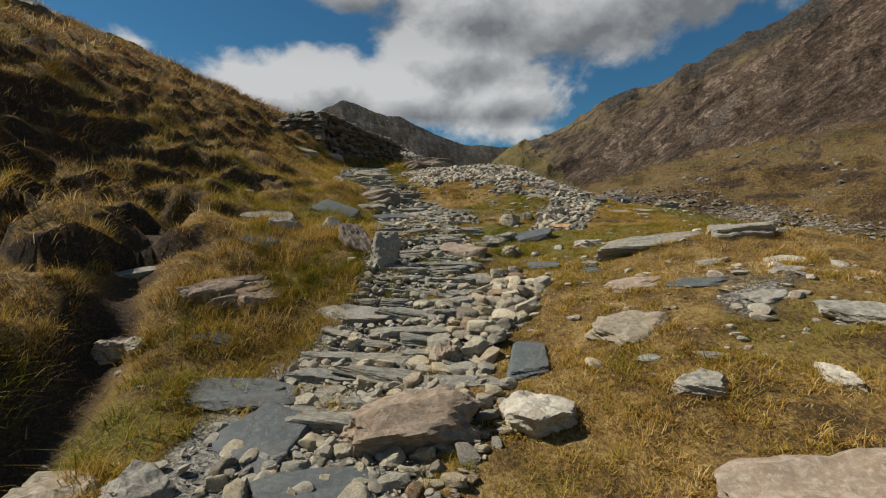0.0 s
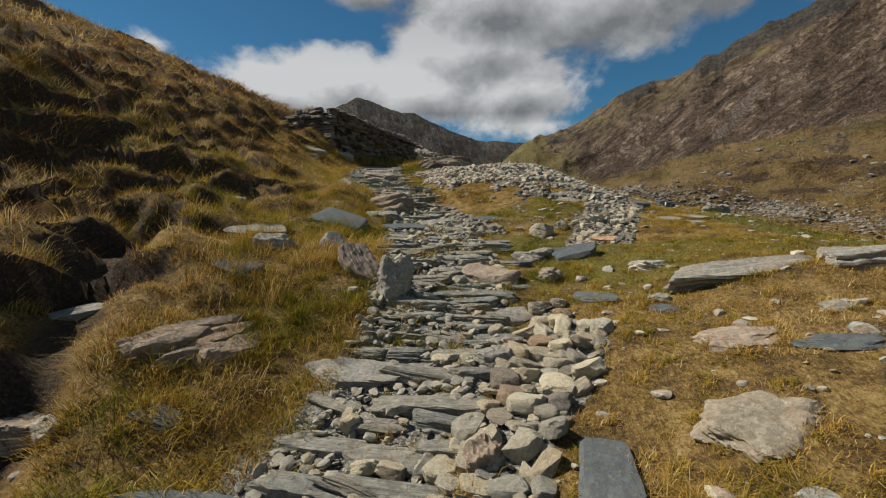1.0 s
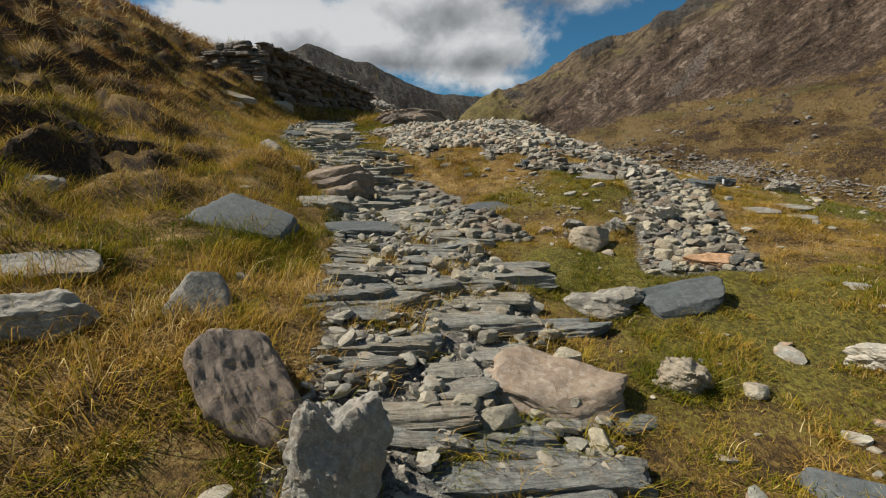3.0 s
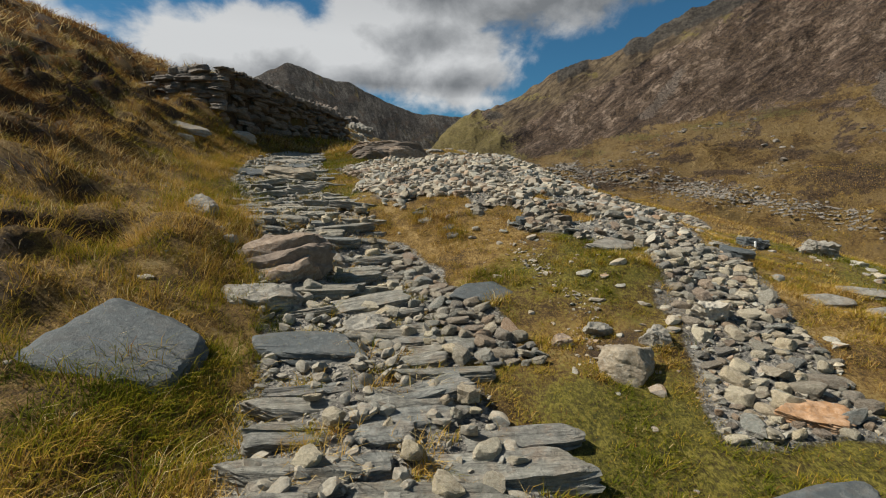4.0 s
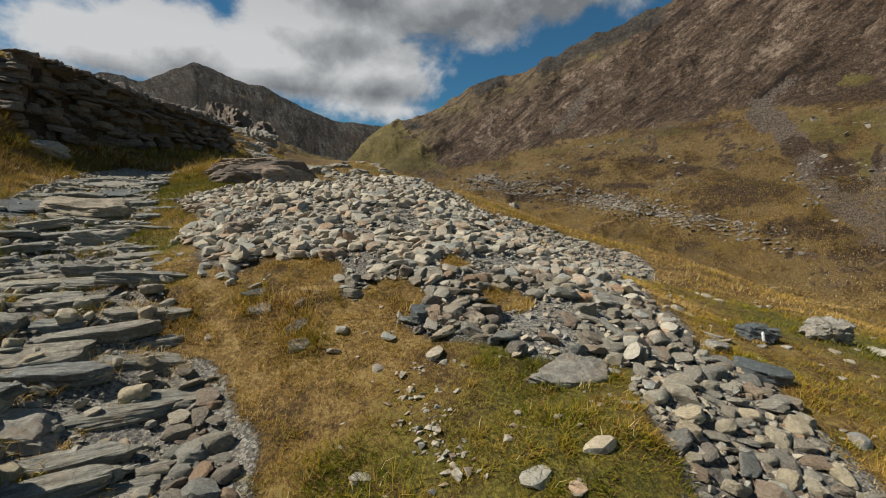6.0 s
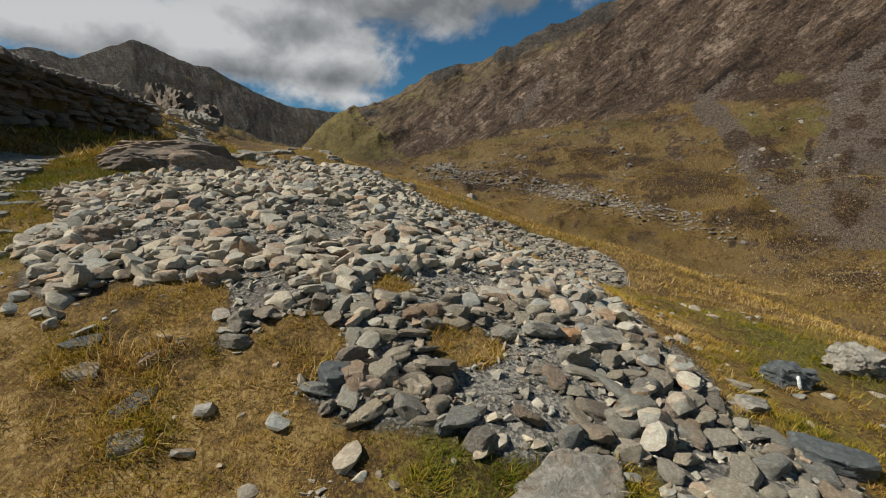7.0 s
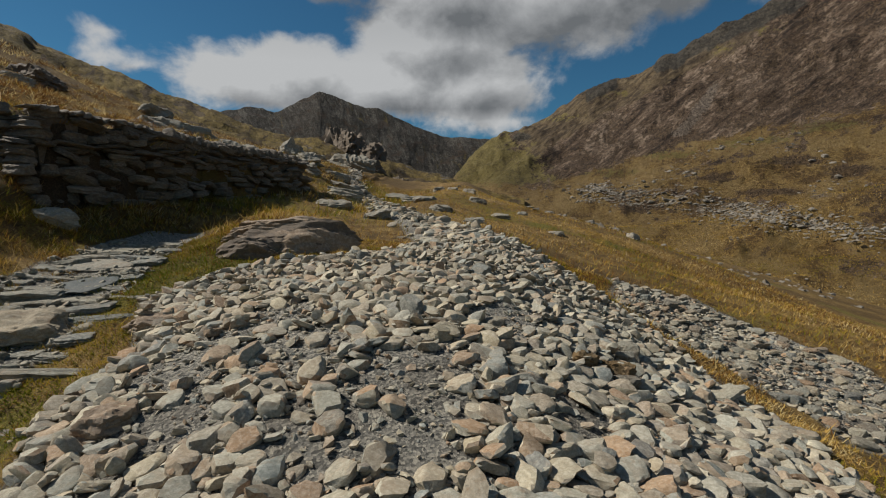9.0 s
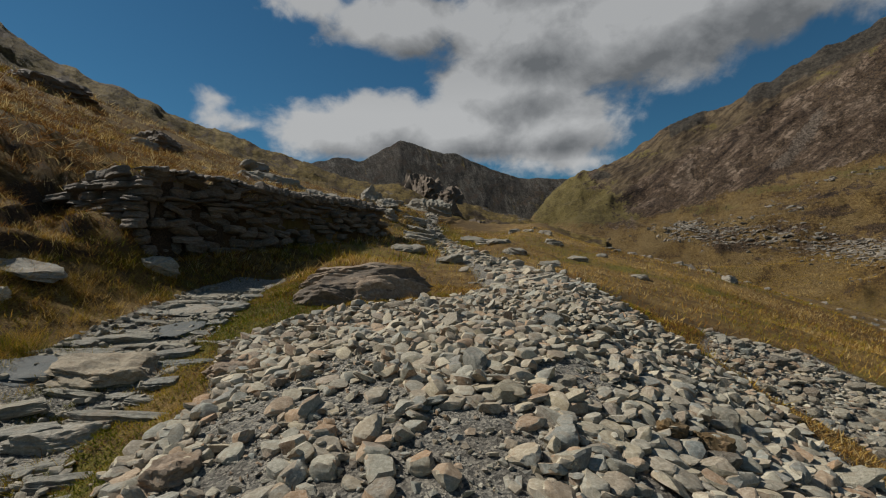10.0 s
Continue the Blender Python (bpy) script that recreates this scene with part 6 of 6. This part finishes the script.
def build_valley_blocks():
    """Grey blocks and outcrops strewn in bands over the foot of the far slope."""
    rs = np.random.RandomState(44)
    X, Y, Z = FAR["mountain_east"]
    n = 6500
    a, r = rs.uniform(2, 64, n), np.exp(rs.uniform(math.log(60), math.log(340), n))
    field = fbm(a * 0.5, np.log(r) * 9, 2.2, 4, 12)
    keep = rs.rand(n) < smooth(field, 0.05, 0.4)
    a, r = a[keep], r[keep]
    x, y = r * np.sin(np.radians(a)), 8 + r * np.cos(np.radians(a))
    size = r * (0.0025 + 0.009 * rs.rand(len(r)) ** 4)
    far, high = np.degrees(np.arctan2(X, Y - 8)), np.degrees(np.arctan2(Z - 4, np.hypot(X, Y - 8)))
    line = np.interp(far, (6, 18, 27, 36, 46), (2.4, 1.2, -0.4, -2.4, -5.0))
    chance = np.exp(-((high - line) / 0.8) ** 2) * smooth(far, 8, 13) * (1 - smooth(far, 40, 46)) * (np.hypot(X, Y - 8) < 360)
    pick = rs.choice(len(X), 3200, p=chance / chance.sum())
    reach = np.hypot(X[pick], Y[pick] - 8)
    x, y = np.r_[x, X[pick] + 0.006 * reach * rs.normal(size=3200)], np.r_[y, Y[pick] + 0.006 * reach * rs.normal(size=3200)]
    size = np.r_[size, reach * (0.0025 + 0.008 * rs.rand(3200) ** 3)]
    rot = turns(rs, len(x), 16)
    vs, fs, k = [], [], 0
    for i in range(len(x)):
        v, f = RAW[rs.randint(len(RAW))]
        z = Z[np.argmin((X - x[i]) ** 2 + (Y - y[i]) ** 2)]
        vs.append((v * size[i]) @ rot[i].T + (x[i], y[i], z + 0.05 * size[i]))
        fs.append(f + k)
        k += len(v)
    thing("valley_blocks", "grey blocks strewn over the foot of the mountain", "scree", mesh_of("valley_blocks", np.vstack(vs), np.vstack(fs), M_SCREE), kind="stuff")


build_valley_blocks()


# ---- the wall ----
def build_wall():
    rs = np.random.RandomState(5)
    wall = thing("dry_stone_wall", "dark tumbled dry-stone wall of flat slates holding the hillside", "wall")
    ux, uy = WALL_B[0] - WALL_A[0], WALL_B[1] - WALL_A[1]
    length = math.hypot(ux, uy)
    ux, uy = ux / length, uy / length
    head = math.degrees(math.atan2(uy, ux))

    def at(s, d, z):
        return WALL_A[0] + ux * s + uy * d, WALL_A[1] + uy * s - ux * d, z

    def top(s):
        return 6.2 - 0.12 * s / length + 0.14 * float(fbm(np.array([s]), np.array([0.3]), 1.1, 3, 4)[0])

    # core
    ss = np.linspace(0.12, length, 40)
    v, n = [], len(ss)
    for s in ss:
        foot, t = 4.0 + 0.6 * s / length, top(s) - 0.12
        v += [at(s, -0.05, foot), at(s, -0.12, t), at(s, -0.5, t), at(s, -0.5, foot)]
    f = [(4 * i + k, 4 * i + (k + 1) % 4, 4 * i + 4 + (k + 1) % 4, 4 * i + 4 + k) for i in range(n - 1) for k in range(4)] + [(3, 2, 1, 0), (4 * n - 4, 4 * n - 3, 4 * n - 2, 4 * n - 1)]
    part("wall_core", mesh_of("wall_core", v, f, M_DARK), wall)
    lib = []
    for i in range(10):
        p, fc = slab_shape(1200 + i, (0.5, 0.42, 0.5), 3, (0.95, 1.25), 0.5)
        me = mesh_of("stone", p, fc, M_WALL, True)
        me.set_sharp_from_angle(angle=radians(24))
        lib.append((me, *slab_shape(1200 + i, (0.5, 0.42, 0.5), 2, (0.95, 1.25), 0.3)))
    made, vs, fs, off = 0, [], [], 0
    z = 0.0
    rows = []
    while z < 2.2:
        h = rs.uniform(0.07, 0.24)
        rows.append((z, h))
        z += h * 0.97
    for face in ("front", "end"):
        for z, h in rows:
            s = rs.uniform(-0.1, 0.1)
            run = length if face == "front" else 2.0
            while s < run:
                w = rs.uniform(0.25, 0.75)
                mid = s + w / 2
                s += w * 0.96
                along = min(mid, length) if face == "front" else 0.0
                foot = 4.02 + 0.62 * along / length
                zz = foot + z + h / 2
                t = top(along) if face == "front" else 6.3 - 0.22 * max(mid - 1.0, 0) + 0.1 * rs.normal()
                if zz > t:
                    continue
                out = rs.uniform(-0.2, 0.24) - 0.05 * (zz - foot)
                if face == "front":
                    m = Matrix.LocRotScale(at(mid, out - 0.08, zz), Euler((radians(rs.normal(0, 9)), radians(rs.normal(0, 9)), radians(head + rs.normal(0, 14)))), (w, 0.45, h * rs.uniform(0.85, 1.35)))
                else:
                    m = Matrix.LocRotScale(at(-0.22 - out, 0.15 - mid, zz), Euler((radians(rs.normal(0, 5)), radians(rs.normal(0, 4)), radians(head + 90 + rs.normal(0, 6)))), (w, 0.42, h * 1.15))
                me, p, fc = lib[rs.randint(10)]
                if made < 300 and (mid < 6 or face == "end"):
                    part("stone", me, wall, m)
                    made += 1
                else:
                    q = np.c_[p, np.ones(len(p))] @ np.array(m).T
                    vs.append(q[:, :3])
                    fs.append(fc + off)
                    off += len(p)
    # slates standing on edge along the top
    s = 0.0
    while s < length:
        w = rs.uniform(0.05, 0.16)
        tall = rs.uniform(0.14, 0.3)
        lean = rs.normal(10, 9) if s > 3.0 else 80 + rs.normal(0, 8)
        m = Matrix.LocRotScale(at(s, -0.15 + rs.normal(0, 0.04), top(s) + (tall * 0.2 if s > 3 else 0.02)), Euler((radians(rs.normal(0, 8)), radians(lean), radians(head))), (w, 0.5, tall * 1.3))
        me, p, fc = lib[rs.randint(10)]
        q = np.c_[p, np.ones(len(p))] @ np.array(m).T
        vs.append(q[:, :3])
        fs.append(fc + off)
        off += len(p)
        s += (w if s > 3 else tall) * rs.uniform(0.7, 1.1)
    tagged(part("joined_rest", mesh_of("joined_rest", np.vstack(vs), np.vstack(fs), M_WALL_LOOSE), wall), kind="stuff")


build_wall()


# ---- grass ----
def blades(name, label, x, y, length, width, lean, droop, tint, rs, sink=0.01, plain=False, height=None):
    """Grass blades in one mesh: each a bent strip of three triangles."""
    n = len(x)
    z = land(x, y) - sink if height is None else height - sink
    e = 0.05
    gx, gy = ((land(x + e, y) - z - sink) / e, (land(x, y + e) - z - sink) / e) if height is None else (0 * x, 0 * x)
    head = rs.rand(n) * 2 * np.pi
    dx, dy = lean * np.cos(head) - droop * np.clip(gx, -1.5, 1.5), lean * np.sin(head) - droop * np.clip(gy, -1.5, 1.5)
    up = np.stack([dx, dy, np.ones(n)], -1)
    up /= np.linalg.norm(up, axis=1)[:, None]
    side = np.stack([np.cos(head + 1.57), np.sin(head + 1.57), np.zeros(n)], -1) * (width / 2)[:, None]
    fall = np.stack([dx, dy, -0.55 * np.ones(n)], -1)
    root = np.stack([x, y, z], -1)
    mid = root + up * (length * 0.55)[:, None]
    tip = mid + (up + 0.75 * fall * (lean + droop)[:, None]) * (length * 0.5)[:, None]
    if plain:
        v = np.stack([root - side, root + side, tip], 1).reshape(-1, 3)
        f = np.arange(3 * n).reshape(-1, 3)
    else:
        v = np.stack([root - side, root + side, mid - side * 0.7, mid + side * 0.7, tip], 1).reshape(-1, 3)
        i = np.arange(n)[:, None] * 5
        f = np.concatenate([i + [0, 1, 2], i + [1, 3, 2], i + [2, 3, 4]], 1).reshape(-1, 3)
    me = mesh_of(name, v, f, M_GRASS, True, {"tint": np.repeat(np.clip(tint, 0, 1), len(v) // n)})
    return thing(name, label, "grass", me, kind="stuff")


def stoniness(x, y):
    s = smooth(way_depth(x, y), -0.12, 0.08)
    for p, w in ((PILE, 0.2), (BAND, 0.12), (SIDE_WAY, 0.25), (COBBLES, 0.08), (EDGE_STONES, 0.08)):
        s = np.maximum(s, smooth(inside(p, x, y), -w, w * 0.5))
    s = np.maximum(s, smooth(upper_depth(x, y), -0.2, 0.2))
    s = s * (1 - smooth(near_spots(GRASSY, x, y), 0.4, 0.65))
    s = np.maximum(s, 0.75 * np.exp(-np.hypot((x - 2.1) / 1.0, (y - 4.2) / 0.9) ** 2))
    return np.maximum(s, 0.9 * np.clip(gully(x, y) * 1.3 - 0.2, 0, 1))


def hue(x, y, rs):
    """From green (0) over ochre to straw (0.9); dead brown above, which also paints shade on the bank."""
    g = fbm(x, y, 2.4, 3, 61) + 0.9 * np.exp(-(np.hypot(x + 3.2, y - 8.2) / 1.1) ** 2) + 0.38 * np.exp(-(np.hypot(x + 2.7, y - 6.0) / 1.5) ** 2) + 0.55 * smooth(x, 1.5, 3) * (1 - smooth(x, 4.5, 8)) * smooth(y, 6, 9) * (1 - smooth(y, 14, 18))
    g = g + 0.06 * worn_turf(x, y) - 0.4 * near_spots(GRASSY, x, y)
    t = 0.45 + 0.10 * smooth(x, -1.5, 0.5) - 0.62 * np.clip(g, -0.45, 0.8) + 0.46 * fbm(x, y, 0.45, 3, 81)
    t = t + rs.normal(0, 0.17, len(x)) - 0.10
    # brown blades at random; the extra share on the bank paints its shade
    brown = rs.rand(len(x)) < 0.07 + 0.22 * smooth(fbm(x, y, 0.7, 3, 88), 0.0, 0.45) + 0.42 * np.maximum(smooth(y, 15, 22), smooth(-x, 7, 11)) * smooth(fbm(x, y, 3.5, 4, 65), -0.7, 0.4) + 0.75 * smooth(way_x(y) - x, 1.6, 5.0) * smooth(fbm(x, y, 1.6, 3, 87) + 0.35 * smooth(-x, 5, 10), -0.3, 0.4)
    return np.where(brown, 0.94 + 0.06 * rs.rand(len(x)), np.clip(t, 0, 0.91))


def build_grass():
    rs = np.random.RandomState(21)

    def sown(x0, x1, y0, y1, per):
        n = int((x1 - x0) * (y1 - y0) * per)
        x, y = rs.uniform(x0, x1, n), rs.uniform(y0, y1, n)
        k = rs.rand(n) > stoniness(x, y) + 0.7 * smooth(fbm(x, y, 1.1, 3, 71), 0.45, 0.8)
        return x[k], y[k]

    # short turf along the way, in tufts
    x, y = sown(-4.4, 3.2, 1.8, 14.6, 7000)
    tuft = fbm(x, y, 0.16, 2, 93)
    k = rs.rand(len(x)) < 0.3 + 0.7 * smooth(tuft, -0.35, 0.3)
    x, y, tuft = x[k], y[k], tuft[k]
    n = len(x)
    tall = (0.75 + 0.7 * smooth(tuft, -0.2, 0.5)) * (1 + 0.9 * smooth(fbm(x, y, 0.8, 2, 91), 0.1, 0.6))
    blades("turf", "short straw and green turf beside the path", x, y, (0.022 + 0.038 * rs.rand(n)) * tall, 0.0037 + 0.0038 * rs.rand(n), 0.4 + 0.7 * rs.rand(n), np.full(n, 0.25), hue(x, y, rs) - 0.08 * tuft, rs, plain=True)
    x, y = sown(-5.2, 3.2, 14.6, 21, 2600)
    n = len(x)
    blades("upper_turf", "tawny and green turf round the heap", x, y, 0.03 + 0.06 * rs.rand(n), 0.007 + 0.006 * rs.rand(n), 0.4 + 0.7 * rs.rand(n), np.full(n, 0.25), hue(x, y, rs), rs, plain=True)
    # tussocks on the bank and the knolls
    n = 3700
    cx, cy = rs.uniform(-11.5, -1.6, n), rs.uniform(0.2, 23.5, n)
    k = (stoniness(cx, cy) < 0.3) & (way_x(cy) - way_w(cy) - cx > 0.05)
    cx, cy = cx[k], cy[k]
    extra = [(0.35 + 0.5 * rs.normal(), 10.9 + 0.25 * rs.normal()) for _ in range(30)] + [(-3.0 + 0.35 * rs.normal(), 10.6 + 0.15 * rs.normal()) for _ in range(22)] + [(0.55 + 0.4 * rs.normal(), 5.0 + 0.6 * rs.normal()) for _ in range(40)]
    extra += [(-0.35 + 0.22 * rs.normal(), 2.55 + 0.1 * rs.normal()) for _ in range(12)] + [(1.0 + 0.5 * rs.normal(), 2.9 + 0.4 * rs.normal()) for _ in range(30)]
    for px, py, big, small, turn in PLACED:
        if py < 21 and big < 1.5:
            for _ in range(int(8 + 26 * big)):
                a = rs.rand() * 6.28
                lx, ly, c, q = big * 1.02 * math.cos(a), small * 1.05 * math.sin(a), math.cos(radians(turn)), math.sin(radians(turn))
                extra.append((px + lx * c - ly * q + 0.03 * rs.normal(), py + lx * q + ly * c + 0.03 * rs.normal()))
    for _ in range(150):
        extra.append((-2.65 + 0.5 * rs.normal(), 6.2 + 1.5 * rs.normal()))
    for _ in range(50):
        extra.append((-2.85 + 0.25 * rs.normal(), 8.3 + 0.3 * rs.normal()))
    # scattered tufts on the open turf
    for _ in range(420):
        extra.append((rs.uniform(-0.2, 5.5), rs.uniform(1.5, 17)))
    # tufts between the slabs
    for _ in range(420):
        ty = rs.uniform(3, 18)
        extra.append((float(way_x(ty)) + float(way_w(ty)) * rs.uniform(-1.1, 1.1), ty))
    ex = np.array(extra)
    ex = ex[(stoniness(ex[:, 0], ex[:, 1]) < 0.4) | (np.arange(len(ex)) >= len(ex) - 420)]
    bank_count = len(cx)
    cx, cy = np.r_[cx, ex[:, 0]], np.r_[cy, ex[:, 1]]
    per = 46
    size = np.repeat((0.6 + 0.8 * rs.rand(len(cx))) * np.where(np.arange(len(cx)) < bank_count, 1.0, np.where(cx > -0.4, 0.36, 0.6)), per)
    bx, by = np.repeat(cx, per) + rs.normal(0, 0.075, len(cx) * per) * size, np.repeat(cy, per) + rs.normal(0, 0.075, len(cx) * per) * size
    shade = np.repeat(rs.normal(0, 0.10, len(cx)), per)
    n = len(bx)
    tint = np.clip(hue(bx, by, rs) + shade, 0, 1)
    back = (by > 13) | (bx < -6)
    for name, label, k, far in (("tussock_grass", "long drooping ochre tussock grass on the bank", ~back, False), ("distant_tussocks", "ochre and brown tussocks higher on the bank", back, True)):
        n = int(k.sum())
        blades(name, label, bx[k], by[k], (0.10 + 0.15 * rs.rand(n)) * size[k], (0.0055 if far else 0.0035) + 0.003 * rs.rand(n), 0.35 + 0.5 * rs.rand(n), np.full(n, 0.55), tint[k], rs, plain=far)
    # tussocks over the hill
    n = 9600
    cx, cy = np.r_[rs.uniform(-24, -4, n // 4), rs.uniform(-28, -11, n // 4), rs.uniform(-46, -16, n // 2)], np.r_[rs.uniform(20, 44, n // 4), rs.uniform(1, 32, n // 4), rs.uniform(12, 62, n // 2)]
    k = (stoniness(cx, cy) < 0.3) & (rs.rand(n) < 0.35 + smooth(fbm(cx, cy, 2.5, 3, 33), -0.3, 0.4))
    cx, cy = cx[k], cy[k]
    per, n = 16, len(cx) * 16
    size = np.repeat(0.6 + 0.9 * rs.rand(len(cx)), per)
    bx, by = np.repeat(cx, per) + rs.normal(0, 0.16, n) * size, np.repeat(cy, per) + rs.normal(0, 0.16, n) * size
    tint = np.clip(hue(bx, by, rs) + np.repeat(rs.normal(0, 0.12, len(cx)), per), 0, 1)
    blades("hill_tussocks", "brown and ochre tussocks on the hill", bx, by, (0.16 + 0.16 * rs.rand(n)) * size * (1 + 0.5 * smooth(-bx, 22, 34)), 0.018 + 0.012 * rs.rand(n) + 0.025 * smooth(-bx, 22, 34), 0.35 + 0.5 * rs.rand(n), np.full(n, 0.5), tint, rs, plain=True)
    # wide slopes
    x, y = sown(-12, -4.5, -1, 24, 420)
    n = len(x)
    blades("bank_grass", "ochre and green grass covering the bank", x, y, 0.05 + 0.09 * rs.rand(n), 0.006 + 0.004 * rs.rand(n), 0.4 + 0.5 * rs.rand(n), np.full(n, 0.5), hue(x, y, rs), rs, plain=True)
    x, y = sown(-26, 13, 16.5, 46, 60)
    n = len(x)
    blades("hill_grass", "tawny grass on the hillside", x, y, 0.08 + 0.12 * rs.rand(n), 0.012 + 0.01 * rs.rand(n), 0.4 + 0.5 * rs.rand(n), np.full(n, 0.3), hue(x, y, rs), rs, plain=True)
    x, y = sown(3.2, 22, 1, 32, 330)
    n = len(x)
    pale = 0.22 * smooth(x, 3.5, 6) * smooth(y, 11, 14)
    blades("slope_grass", "pale tan grass on the falling slope", x, y, 0.035 + 0.06 * rs.rand(n) * (1 + smooth(x, 4, 6)), 0.006 + 0.005 * rs.rand(n), 0.4 + 0.5 * rs.rand(n), np.full(n, 0.3), hue(x, y, rs) + pale, rs, plain=True)
    # pale tufts over the valley floor
    X, Y, Z = (q.reshape(183, -1) for q in FAR["mountain_east"])
    n = 150000
    i, j, f = rs.randint(0, 75, n), rs.randint(40, X.shape[1] - 140, n), rs.rand(n)
    x, y, z = (q[i, j] * (1 - f) + q[i + 1, j] * f for q in (X, Y, Z))
    reach = np.hypot(x, y - 8)
    x, y = x + 0.05 * rs.normal(size=n), y + 0.05 * rs.normal(size=n)
    patch = fbm(x, y, 5.0, 4, 52)
    k = rs.rand(n) < 0.25 + 0.75 * smooth(patch, -0.35, 0.25)
    x, y, z, reach, patch = x[k], y[k], z[k], reach[k], patch[k]
    n = len(x)
    tint = np.clip(0.50 + 0.5 * fbm(x, y, 9.0, 4, 53) + rs.normal(0, 0.14, n), 0, 0.9)
    blades("valley_tufts", "pale tan and green grass tufts on the valley floor", x, y, (0.10 + 0.22 * rs.rand(n)) * (0.6 + reach / 130), 0.035 + 0.0007 * reach * rs.rand(n), 0.5 + 0.6 * rs.rand(n), np.full(n, 0.3), tint, rs, plain=True, height=z)
    x, y = sown(-28, -11.5, 0, 34, 110)
    n = len(x)
    blades("high_bank_grass", "brown and ochre grass high on the bank", x, y, 0.09 + 0.14 * rs.rand(n), 0.012 + 0.008 * rs.rand(n), 0.4 + 0.5 * rs.rand(n), np.full(n, 0.45), hue(x, y, rs), rs, plain=True)


build_grass()
